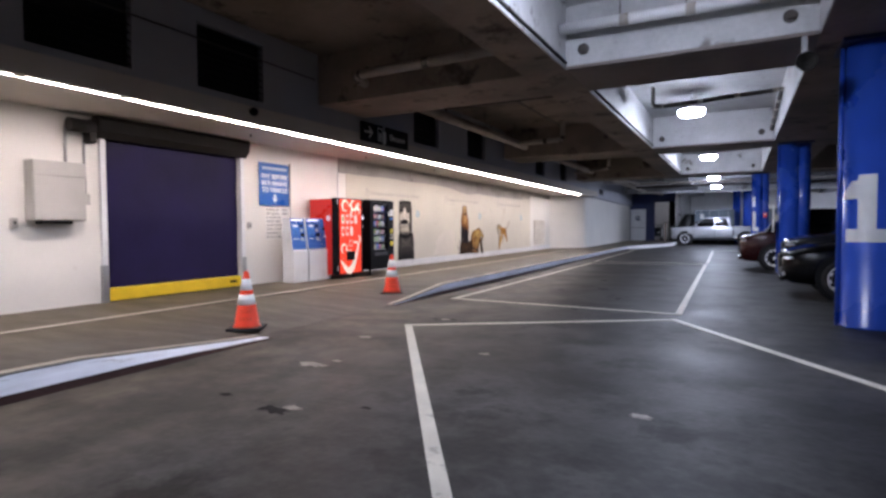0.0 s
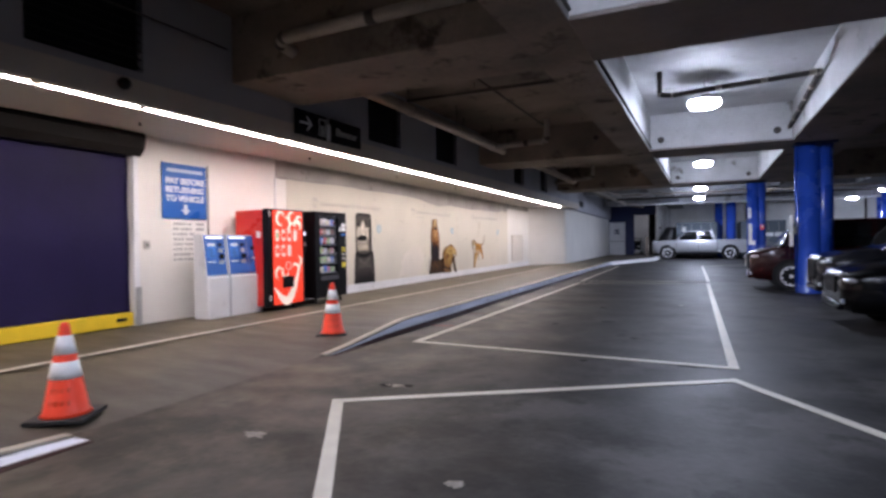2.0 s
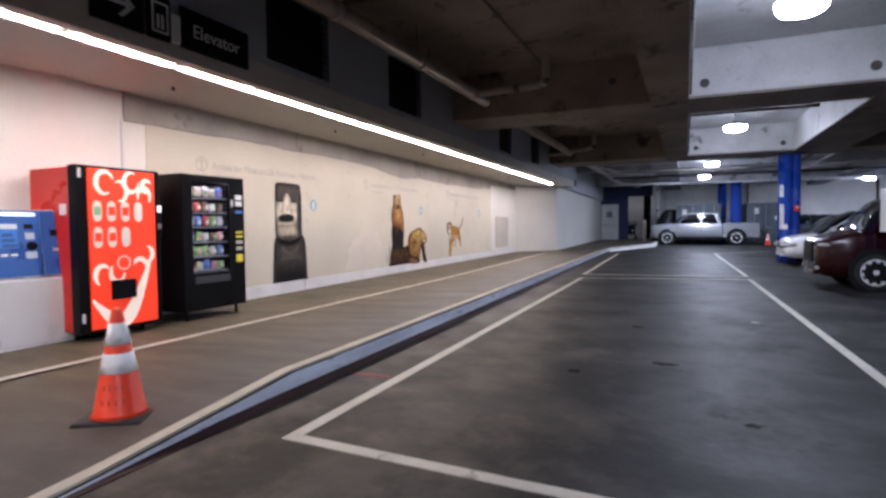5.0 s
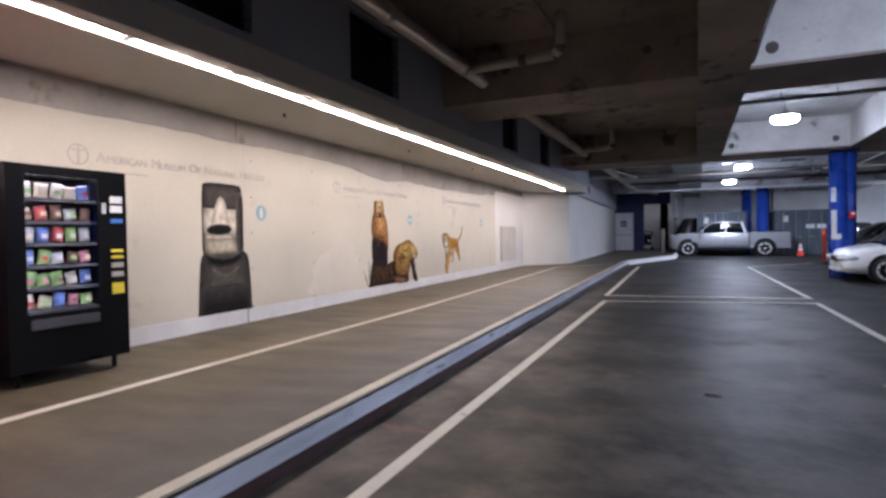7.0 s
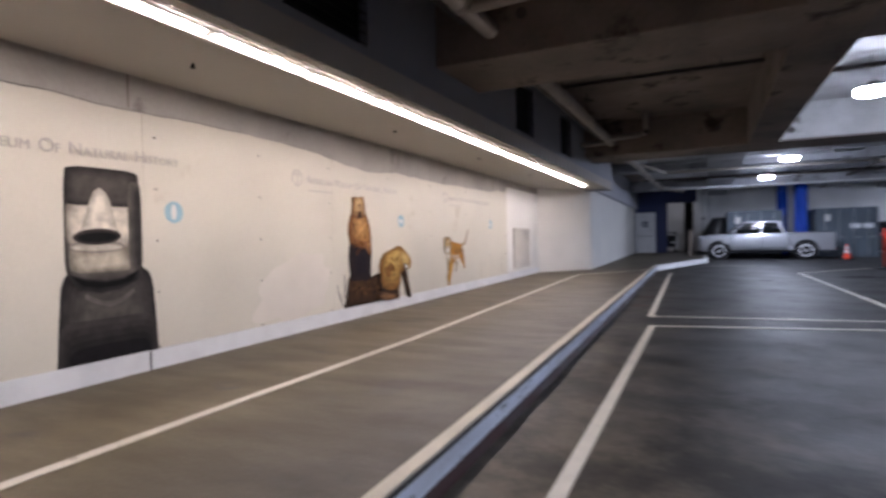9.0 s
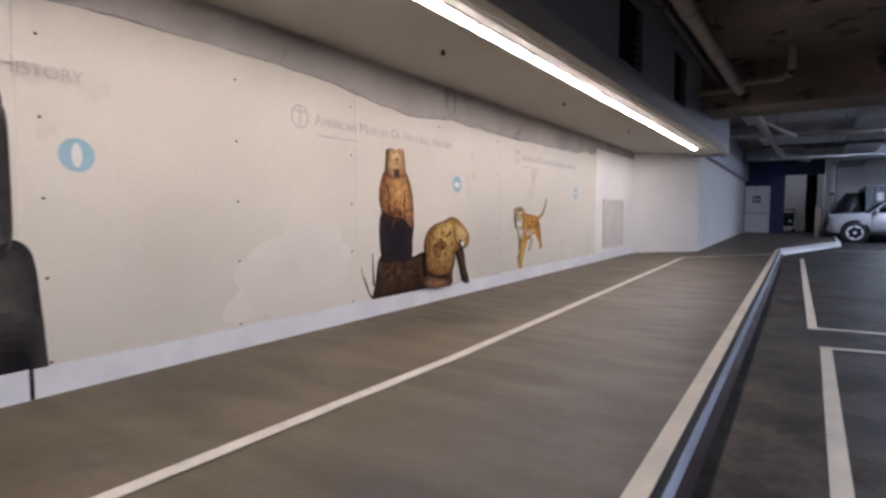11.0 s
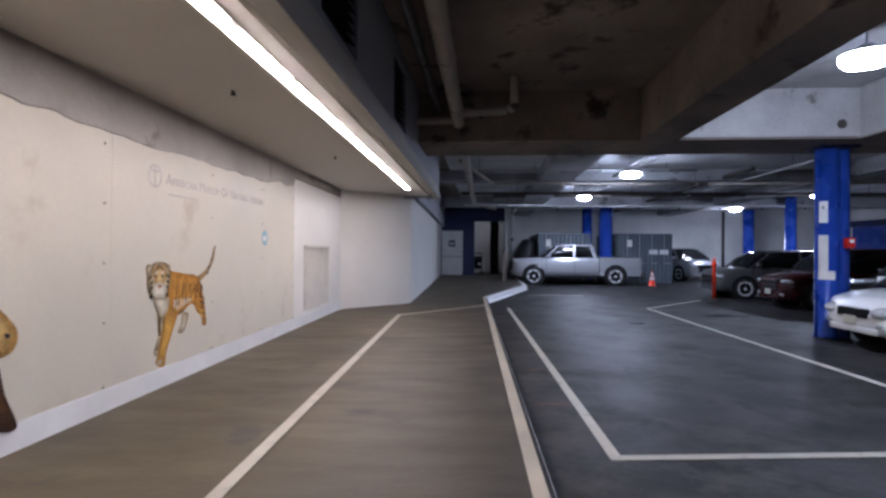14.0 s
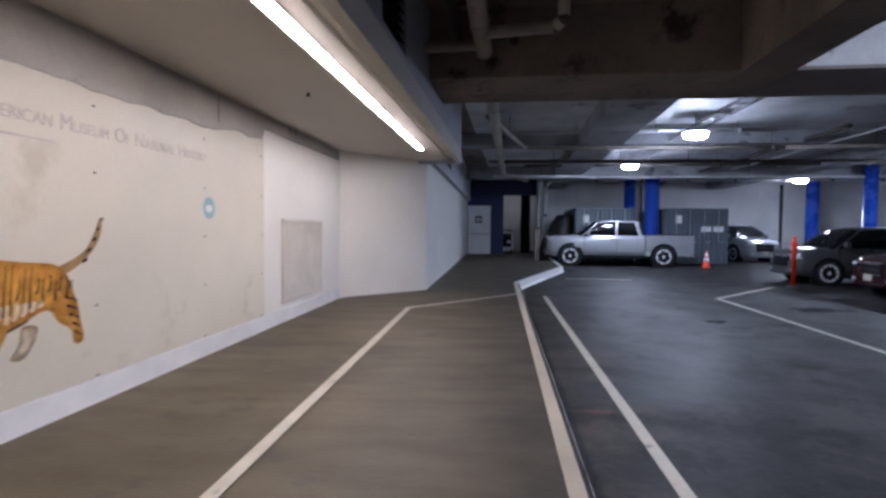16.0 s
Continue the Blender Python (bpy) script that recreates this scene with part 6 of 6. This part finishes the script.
def container(x0, w=2.75, y=47.55, h=2.66, d=6.1):
    root = thing("shipping_container", "grey-blue corrugated steel storage container with closed doors", "container", (x0, y, 0), group="storage containers")
    part("frame", B(0, w, 0.06, d, 0.02, 0.16), M["container"], root)
    part("roof", B(0, w, 0.0, d, h - 0.1, h, bev=0.01), M["container"], root)
    for x in (0, w - 0.1):
        part("corner_post", B(x, x + 0.1, 0, 0.12, 0.02, h - 0.1, bev=0.008), M["container"], root)
    for a, b in ((0.1, w / 2 - 0.006), (w / 2 + 0.006, w - 0.1)):
        bm = bmesh.new()
        prof = []
        m = 6
        for k in range(m):
            s = a + (b - a) * k / m
            e = (b - a) / m
            prof += [(s, 0.03), (s + e * 0.5, 0.03), (s + e * 0.6, 0.055), (s + e * 0.9, 0.055)]
        prof.append((b, 0.03))
        loft(bm, [[(p, q, z) for p, q in prof] + [(b, 0.09, z), (a, 0.09, z)] for z in (0.16, h - 0.1)], smooth=False)
        leaf = part("door", bm, M["container"], root)
        for k in (0.25, 0.75):
            xx = a + (b - a) * k
            part("lock_bar", tube(bmesh.new(), (xx, 0.01, 0.1), (xx, 0.01, h - 0.06), 0.017, n=8), M["galv"], leaf)
            part("handle", B(xx - 0.02, xx + 0.3, -0.02, 0.0, 1.05, 1.09), M["galv"], leaf)
    for x in (0, w):
        bm = bmesh.new()
        prof = []
        for k in range(22):
            s = 0.12 + (d - 0.12) * k / 22
            prof += [(0, s), (0, s + 0.13), (0.035, s + 0.16), (0.035, s + 0.25)]
        sg_ = 1 if x == 0 else -1
        loft(bm, [[(x + sg_ * p, q, z) for p, q in prof] + [(x + sg_ * 0.06, d, z), (x + sg_ * 0.06, 0.12, z)] for z in (0.16, h - 0.1)], smooth=False)
        part("side_wall", bm, M["container"], root)
    part("back_wall", B(0.06, w - 0.06, d - 0.05, d, 0.16, h - 0.1), M["container"], root)
    part("paper_notice", B(0.38, 0.66, 0.02, 0.026, 1.95, 2.32), M["paper"], root, "white paper notice")
    return root


container(-2.94)
c2nd = container(1.35)
part("label_plate", B(1.55, 2.0, 0.018, 0.026, 1.55, 1.8), M["sign_white"], c2nd, "pale stencilled plate")
part("label_plate", B(2.1, 2.55, 0.018, 0.026, 1.55, 1.8), M["sign_white"], c2nd, "pale stencilled plate")


# ---- marks on the deck ----
M["oil"] = surface("oil_stain", (0.008, 0.0075, 0.0075), 0.75, vary=0.4, big=6)
M["oil"].node_tree.nodes["Principled BSDF"].inputs["Specular IOR Level"].default_value = 0.1
M["chip"] = surface("bare_patch", (0.2, 0.18, 0.16), 0.7, vary=0.35, big=8)
M["red_mark"] = surface("red_spray_mark", (0.17, 0.045, 0.034), 0.75, vary=0.5, big=9, stain=(0.06, 0.035, 0.028), stain_at=0.56)
M["red_faint"] = surface("faded_red_spray", (0.1, 0.045, 0.035), 0.75, vary=0.4, big=9, stain=(0.055, 0.04, 0.032), stain_at=0.52)


def patch(x, y, rx, ry, mat, seed, lean=0.0, z=0.0):
    pts = oval(x, y, rx, ry, lean, 30, 0.9, seed)
    bm = bmesh.new()
    loft(bm, [[(p, q, z + h) for p, q in pts] for h in (0.0005, 0.003)], smooth=False)
    built("floor_stain", bm, mat, "irregular stain worn into the deck", "stain")


for k, (x, y, rx, ry, kind) in enumerate((
        (-3.63, 4.33, 0.16, 0.07, "chip"), (-3.5, 4.55, 0.06, 0.03, "chip"), (-2.95, 3.15, 0.11, 0.06, "oil"), (-2.86, 3.25, 0.07, 0.035, "chip"), (-3.58, 3.25, 0.05, 0.03, "oil"), (-0.53, 4.23, 0.08, 0.04, "chip"),
        (-2.29, 5.51, 0.05, 0.05, "chip"), (-3.74, 7.27, 0.1, 0.04, "chip"), (-2.35, 3.5, 0.04, 0.02, "oil"), (-3.98, 5.67, 0.08, 0.05, "chip"), (-3.81, 7.25, 0.07, 0.05, "oil"), (-3.6, 7.32, 0.05, 0.03, "oil"),
        (-1.15, 9.19, 0.1, 0.05, "oil"), (-2.27, 9.08, 0.04, 0.03, "oil"), (-2.5, 12.35, 0.1, 0.05, "oil"), (-4.98, 10.95, 0.2, 0.06, "red_mark"), (-4.98, 12.6, 0.2, 0.04, "red_faint"), (-3.27, 11.78, 0.05, 0.05, "oil"), (-1.45, 15.18, 0.06, 0.05, "chip"),
        (-2.38, 30.4, 0.22, 0.16, "oil"), (-5.15, 23.46, 0.2, 0.05, "red_faint"), (-5.24, 25.18, 0.16, 0.05, "red_faint"), (0.34, 32.29, 0.4, 0.3, "oil"), (-1.9, 10.8, 0.05, 0.04, "oil"), (-2.9, 14.3, 0.06, 0.05, "oil"))):
    patch(x, y, rx, ry, M[kind], 3.7 * k)

shut = thing("door_3", "closed bright blue roller shutter in the far side wall", "roller shutter", (EAST, 47.6, 0), kind="structure")
for k in range(22):
    part("slat", B(-0.06, -0.03 - 0.008 * (k % 2), 0, 5.8, 0.15 * k, 0.15 * k + 0.145, bev=0.01), M["blue"], shut)
part("header_box", B(-0.3, -0.005, -0.1, 5.9, 3.3, 3.65, bev=0.02), M["blue_dark"], shut)


# ---- vehicles ----
def paint(name, c, coat=0.6, rough=0.3, metal=0.0, shine=0.5):
    m = surface(name, c, rough, metal=metal, vary=0.06, big=1.5, fine=120, bump=0.0, coat=coat, rough_vary=0.04)
    m.node_tree.nodes["Principled BSDF"].inputs["Specular IOR Level"].default_value = shine
    return m


M["tyre"] = surface("tyre_rubber", (0.014, 0.014, 0.015), 0.75, vary=0.25, big=6)
M["rim"] = surface("alloy_rim", (0.82, 0.82, 0.84), 0.35, metal=0.15, vary=0.08)
M["glass"] = pane_glass("dark_car_glass", (0.008, 0.009, 0.01), 0.03)
M["lens"] = surface("headlamp_lens", (0.6, 0.62, 0.64), 0.12, metal=0.35, vary=0.3, big=14, coat=1.0)
M["tail"] = surface("tail_lamp", (0.3, 0.01, 0.01), 0.15, coat=1.0)
M["chrome"] = surface("chrome_trim", (0.72, 0.72, 0.74), 0.12, metal=1.0, vary=0.05)
M["trim"] = surface("black_plastic_trim", (0.008, 0.008, 0.009), 0.65, vary=0.2)
M["trim"].node_tree.nodes["Principled BSDF"].inputs["Specular IOR Level"].default_value = 0.2
M["plate"] = surface("number_plate", (0.5, 0.48, 0.4), 0.45, vary=0.1)


def mix_at(table, s):
    """Smooth values between the stations of a table of (s, values...)."""
    for a, b in zip(table, table[1:]):
        if s <= b[0]:
            t = 0 if b[0] == a[0] else (s - a[0]) / (b[0] - a[0])
            t = t * t * (3 - 2 * t) if b[0] - a[0] < 0.5 else t
            return [p + (q - p) * t for p, q in zip(a[1:], b[1:])]
    return list(table[-1][1:])


def wheel(root, x, y, r, side, spokes):
    w = part("wheel", tube(bmesh.new(), (x, y - side * 0.2, r), (x, y - side * 0.06, r), r * 0.66, n=28), M["trim"], root)
    prof = [(-0.22, 0.62), (-0.21, 0.9), (-0.17, 1.0), (-0.04, 1.0), (0.0, 0.93), (0.005, 0.76), (-0.02, 0.7)]
    bm = bmesh.new()
    loft(bm, [[(x + r * k * math.cos(a * math.tau / 32), y + side * dy, r + r * k * math.sin(a * math.tau / 32)) for dy, k in prof] for a in range(33)], smooth=True)
    part("tyre", bm, M["tyre"], w)
    bm = bmesh.new()
    loft(bm, [[(x + r * k * math.cos(a * math.tau / 32), y + side * dy, r + r * k * math.sin(a * math.tau / 32)) for dy, k in ((-0.03, 0.7), (-0.004, 0.71), (-0.004, 0.64), (-0.05, 0.61))] for a in range(33)], smooth=True)
    for k in range(spokes):
        for off in ((-0.09, 0.09) if spokes < 8 else (0.0,)):
            a = k * math.tau / spokes + 0.2
            d, e = Vector((math.cos(a), 0, math.sin(a))), Vector((math.cos(a + off * 1.6), 0, math.sin(a + off * 1.6)))
            q = Vector((-math.sin(a), 0, math.cos(a)))
            c = Vector((x, y, r))
            p0, p1 = c + d * r * 0.12, c + e * r * 0.66
            ww = 0.034 if spokes > 8 else 0.05
            loft(bm, [[p - q * ww + Vector((0, side * o, 0)), p + q * ww + Vector((0, side * o, 0)), p + q * ww * 0.8 + Vector((0, side * (o - 0.03), 0)), p - q * ww * 0.8 + Vector((0, side * (o - 0.03), 0))] for p, o in ((p0, -0.02), (p1, -0.012))], smooth=False)
    part("rim", bm, M["rim"], w)
    part("hub", tube(bmesh.new(), (x, y - side * 0.03, r), (x, y - side * 0.008, r), r * 0.14, n=14), M["rim"], w)


def car(name, label, category, at, turn, body_paint, L, W, hood, belt, roof, cowl, roof0, roof1, tail, wheels, r=0.36, spokes=10, nose=0.62, bed=None, chrome=True, eyes=1.0, plated=True, group="parked vehicles"):
    """A vehicle with its nose at the origin and its length along +x."""
    root = thing(name, label, category, at, turn, group=group)
    hw = W / 2
    sills = 0.26 if bed is None else 0.42
    table = [(0.0, hw * 0.66, sills + 0.16, nose), (0.05, hw * 0.8, sills + 0.05, nose + 0.16), (0.16, hw * 0.91, sills, hood - 0.09), (0.4, hw * 0.97, sills - 0.02, hood - 0.02), (cowl - 0.1, hw, sills - 0.03, hood + 0.04), (cowl + 0.4, hw, sills - 0.03, belt), (L - 0.5, hw, sills - 0.02, belt), (L - 0.12, hw * 0.96, sills + 0.03, belt - 0.03), (L - 0.03, hw * 0.9, sills + 0.1, belt - 0.12), (L, hw * 0.8, sills + 0.2, belt - 0.3)]

    def section(s):
        w, zb, zt = mix_at(table, s)
        if bed and s > bed:
            zt = belt
        h = zt - zb
        half = [(0.0, zb), (w * 0.8, zb), (w * 0.95, zb + 0.05), (w * 0.985, zb + 0.3 * h), (w, zb + 0.55 * h), (w * 0.985, zb + 0.78 * h), (w * 0.965, zt - 0.06), (w * 0.9, zt - 0.015), (w * 0.6, zt + 0.012), (0.0, zt + 0.028)]
        return [(s, y, z) for y, z in half] + [(s, -y, z) for y, z in half[-2:0:-1]]

    end = L if bed is None else bed
    st = [0, 0.02, 0.05, 0.1, 0.16, 0.26, 0.4] + [0.4 + (end - 0.9) * k / 18 for k in range(1, 19)] + [end - 0.3, end - 0.12, end - 0.06, end - 0.03, end]
    if bed:
        st = [s for s in st if s < bed - 0.05] + [bed]
    part("body", loft(bmesh.new(), [section(s) for s in st]), body_paint, root)
    if bed:
        bm = bmesh.new()
        zb = sills - 0.02
        box(bm, bed + 0.03, L, -hw * 0.98, hw * 0.98, zb + 0.06, zb + 0.5, bev=0.03)
        for s in (-1, 1):
            box(bm, bed + 0.03, L, min(s * hw * 0.9, s * hw * 0.99), max(s * hw * 0.9, s * hw * 0.99), zb + 0.45, belt, bev=0.025)
        box(bm, bed + 0.03, bed + 0.09, -hw * 0.9, hw * 0.9, zb + 0.45, belt)
        part("cargo_bed", bm, body_paint, root)
        part("tailgate", B(L - 0.07, L + 0.012, -hw * 0.9, hw * 0.9, zb + 0.4, belt - 0.01, bev=0.02), body_paint, root)
        part("rear_bumper", B(L - 0.05, L + 0.12, -hw * 0.93, hw * 0.93, zb + 0.04, zb + 0.24, bev=0.03), M["chrome"], root)
        part("bed_rail", B(bed + 0.1, L - 0.05, -hw * 0.985, -hw * 0.9, belt, belt + 0.025, bev=0.006), M["trim"], root)
        part("bed_rail", B(bed + 0.1, L - 0.05, hw * 0.9, hw * 0.985, belt, belt + 0.025, bev=0.006), M["trim"], root)

    # glasshouse
    gh_end = tail
    top = [(cowl - 0.02, hood + 0.05), (cowl + (roof0 - cowl) * 0.5, hood + 0.05 + (roof - hood) * 0.56), (roof0, roof - 0.05), (roof0 + 0.4, roof - 0.005), ((roof0 + roof1) / 2, roof), (roof1 - 0.2, roof - 0.02), (roof1, roof - 0.06), (gh_end, belt + 0.02)]

    def green(s):
        zr = mix_at([(a, b) for a, b in top], s)[0]
        zb = mix_at(table, min(s, L - 0.5))[2] - 0.03
        k = max(0.0, min(1.0, (zr - zb) / max(0.01, roof - belt)))
        wb = hw * 0.955
        wt = wb - 0.2 * k
        if zr < zb + 0.02:
            zr = zb + 0.02
        return wb, wt, zb, zr

    def gring(s, grow=0.0):
        wb, wt, zb, zr = green(s)
        half = [(wb + grow, zb), (wb + (wt - wb) * 0.55 + grow, zb + (zr - zb) * 0.55), (wt + grow, zr - 0.1 * (zr - zb)), (wt - 0.07 + grow, zr - 0.02 * (zr - zb) + grow), (wt * 0.5, zr + 0.012 + grow), (0.0, zr + 0.018 + grow)]
        return [(s, y, z) for y, z in half] + [(s, -y, z) for y, z in half[-2::-1]]

    gs = [cowl - 0.02 + (roof0 - cowl + 0.02) * k / 6 for k in range(7)] + [roof0 + (roof1 - roof0) * k / 8 for k in range(1, 9)] + [roof1 + (gh_end - roof1) * k / 4 for k in range(1, 5)]
    part("glasshouse", loft(bmesh.new(), [gring(s) for s in gs]), M["glass"], root, "dark tinted glass")
    rs = [s for s in gs if roof0 - 0.12 <= s <= roof1 + 0.05]
    part("roof", loft(bmesh.new(), [gring(s, 0.008)[2:-2] + [(s, -green(s)[1] * 0.9, green(s)[3] - 0.09), (s, green(s)[1] * 0.9, green(s)[3] - 0.09)] for s in rs]), body_paint, root)

    def pillar(s0, s1, wide):
        for sd in (-1, 1):
            _, _, zb0, _ = green(s0)
            wb1, wt1, zb1, zr1 = green(s1)
            wb0 = hw * 0.955
            bm = bmesh.new()
            rows = []
            for t in (0, 0.55, 1):
                s = s0 + (s1 - s0) * t
                z = zb0 + (zr1 - 0.07 - zb0) * t
                y = wb0 + (wt1 - wb0) * t + 0.018
                rows.append([(s - wide / 2, sd * (y - 0.03), z), (s - wide / 2, sd * y, z), (s + wide / 2, sd * y, z), (s + wide / 2, sd * (y - 0.03), z)])
            loft(bm, rows, smooth=False)
            part("pillar", bm, body_paint, root)

    pillar(cowl + 0.12, roof0 + 0.05, 0.07)
    mid = (cowl + roof1) / 2 + 0.3
    pillar(mid, mid + 0.05, 0.1)
    pillar(gh_end - 0.12, roof1 - 0.12, 0.16 if bed else 0.22)
    if not bed and gh_end - mid > 1.3:
        pillar((mid + gh_end) / 2 + 0.15, (mid + gh_end) / 2 + 0.05, 0.08)

    # arches, wheels
    for x in wheels:
        for sd in (-1, 1):
            yw = mix_at(table, min(x, L - 0.6))[0]
            part("wheel_arch", tube(bmesh.new(), (x, sd * (yw - 0.3), r + 0.02), (x, sd * (yw + 0.004), r + 0.02), r + (0.11 if bed else 0.075), n=32), M["trim"], root)
            wheel(root, x, sd * (yw + 0.018), r, sd, spokes)

    # front
    zf = mix_at(table, 0.1)[2]
    gw = hw * (0.48 if chrome else 0.4)
    gz0, gz1 = sills + 0.28, zf - 0.07
    gl_ = part("grille", B(-0.025, 0.12, -gw, gw, gz0, gz1, bev=0.025), M["trim"], root)
    for k in range(3):
        z = gz0 + 0.03 + (gz1 - gz0 - 0.06) * k / 2
        part("bar", B(-0.035, 0.0, -gw + 0.03, gw - 0.03, z - 0.008, z + 0.008), M["chrome"] if chrome else M["trim"], gl_)
    if chrome:
        part("surround", B(-0.034, 0.02, -gw - 0.01, gw + 0.01, gz1 - 0.012, gz1 + 0.012, bev=0.004), M["chrome"], gl_)
    for sd in (-1, 1):
        bm = bmesh.new()
        bmesh.ops.create_uvsphere(bm, u_segments=20, v_segments=12, radius=1)
        bmesh.ops.scale(bm, vec=(0.2 * eyes, hw * 0.17, 0.075 * eyes), verts=bm.verts[:])
        bmesh.ops.rotate(bm, matrix=Matrix.Rotation(sd * 0.6, 3, "Z"), verts=bm.verts[:])
        bmesh.ops.translate(bm, vec=(0.17, sd * hw * 0.74, zf - 0.12), verts=bm.verts[:])
        for f in bm.faces:
            f.smooth = True
        part("headlight", bm, M["lens"], root, "clear headlight")
        part("fog_light", B(0.0, 0.14, min(sd * hw * 0.6, sd * hw * 0.76), max(sd * hw * 0.6, sd * hw * 0.76), sills + 0.14, sills + 0.21, bev=0.015), M["lens"], root)
        part("tail_light", B(L - 0.16, L - 0.02 if not bed else L + 0.015, min(sd * hw * 0.8, sd * hw * 0.95), max(sd * hw * 0.8, sd * hw * 0.95), belt - 0.36, belt - 0.1, bev=0.02), M["tail"], root)
        mr = part("mirror", B(cowl + 0.28, cowl + 0.42, min(sd * (hw + 0.02), sd * (hw + 0.2)), max(sd * (hw + 0.02), sd * (hw + 0.2)), belt + 0.0, belt + 0.15, bev=0.035), body_paint, root)
        part("mirror_arm", B(cowl + 0.31, cowl + 0.38, min(sd * (hw - 0.1), sd * (hw + 0.03)), max(sd * (hw - 0.1), sd * (hw + 0.03)), belt + 0.01, belt + 0.05), M["trim"], mr)
        for x in (mid - 0.12, (mid + (bed or tail)) / 2 + 0.25):
            part("door_handle", B(x - 0.1, x + 0.1, min(sd * (hw - 0.01), sd * (hw + 0.02)), max(sd * (hw - 0.01), sd * (hw + 0.02)), belt - 0.2, belt - 0.165, bev=0.008), M["chrome"] if chrome else body_paint, root)
        for x in (cowl + 0.2, mid + 0.02, (bed - 0.02) if bed else tail - 0.75):
            part("door_gap", B(x - 0.006, x + 0.006, min(sd * (hw * 0.95), sd * (hw + 0.002)), max(sd * (hw * 0.95), sd * (hw + 0.002)), sills + 0.14, belt - 0.05), M["trim"], root)
        part("sill", B(wheels[0] + r + 0.08, wheels[1] - r - 0.08, min(sd * hw * 0.86, sd * (hw + 0.006)), max(sd * hw * 0.86, sd * (hw + 0.006)), sills - 0.05, sills + 0.07, bev=0.02), M["trim"], root)
    part("front_bumper", B(-0.03, 0.16, -hw * 0.62, hw * 0.62, sills + 0.03, sills + 0.13, bev=0.03), M["chrome"] if bed else body_paint, root)
    if plated:
        part("number_plate", B(-0.055, -0.032, -0.155, 0.155, sills + 0.16, sills + 0.31, bev=0.004), M["plate"], root)
    return root


SUV = dict(L=4.75, W=1.9, hood=1.02, belt=1.1, roof=1.74, cowl=1.02, roof0=1.8, roof1=4.15, tail=4.6, wheels=(0.95, 3.75), r=0.37)
BLACK, NIGHT, WINE = paint("black_car_paint", (0.003, 0.003, 0.0035), 0.12, 0.2, shine=0.25), paint("charcoal_car_paint", (0.008, 0.008, 0.01), 0.2, 0.22, shine=0.3), paint("dark_red_car_paint", (0.026, 0.0025, 0.0035), 0.3, 0.25, shine=0.35)
WHITE, GREY, SILVER = paint("white_car_paint", (0.72, 0.72, 0.72)), paint("grey_car_paint", (0.085, 0.088, 0.092), metal=0.4), paint("silver_car_paint", (0.42, 0.43, 0.46), metal=0.35, rough=0.24)
car("parked_suv", "black SUV with chrome headlight trim parked by the columns", "car", (0.82, 13.25, 0), 0, BLACK, **{**SUV, "hood": 0.96, "belt": 1.03, "roof": 1.62, "nose": 0.7, "plated": False, "eyes": 0.7, "chrome": False})
car("parked_suv", "tall charcoal SUV parked behind a blue column", "car", (1.08, 16.7, 0), 0, NIGHT, **{**SUV, "roof": 1.9, "hood": 1.1, "belt": 1.18, "L": 5.1, "tail": 4.95, "roof1": 4.6, "nose": 0.85, "plated": False, "chrome": False, "eyes": 0.8})
car("parked_suv", "dark red SUV with bright alloy wheels", "car", (0.12, 20.72, 0), 0, WINE, **{**SUV, "spokes": 10, "hood": 1.13, "belt": 1.18, "nose": 0.85, "roof": 1.86, "cowl": 0.72, "roof0": 1.22, "plated": False, "chrome": False, "eyes": 0.8})
car("parked_minivan", "white rounded minivan with clear headlights", "car", (0.5, 27.6, 0), 0, WHITE, **{**SUV, "hood": 0.95, "belt": 1.06, "cowl": 0.9, "roof0": 1.9, "nose": 0.55, "chrome": False, "r": 0.34, "eyes": 1.5})
car("parked_suv", "black SUV parked beyond a blue column", "car", (2.9, 31.3, 0), 0, BLACK, **SUV)
car("parked_suv", "dark red SUV parked in the far row", "car", (2.75, 34.9, 0), 0, WINE, **{**SUV, "nose": 0.75, "hood": 1.06, "belt": 1.13, "roof": 1.78})
car("parked_suv", "grey SUV parked behind a red post", "car", (2.45, 38.8, 0), 0, GREY, **{**SUV, "roof": 1.74, "nose": 0.72, "hood": 1.08, "belt": 1.15, "plated": False})
PICK = dict(L=6.25, W=2.08, hood=1.32, belt=1.38, roof=2.02, cowl=1.42, roof0=2.15, roof1=3.98, tail=4.16, wheels=(1.02, 5.0), r=0.45, spokes=6, nose=1.22, bed=4.22)
car("pickup_truck", "silver four-door pickup truck parked across the far bay", "truck", (-4.45, 46.05, 0), 0, SILVER, **PICK)
car("parked_suv", "large silver SUV with a chrome grille beside a container", "car", (6.7, 49.7, 0), 106, SILVER, **{**SUV, "L": 5.4, "W": 2.05, "tail": 5.2, "roof1": 4.8, "roof": 1.92, "hood": 1.2, "belt": 1.28, "nose": 0.8, "wheels": (1.05, 4.2), "r": 0.42, "eyes": 1.3})
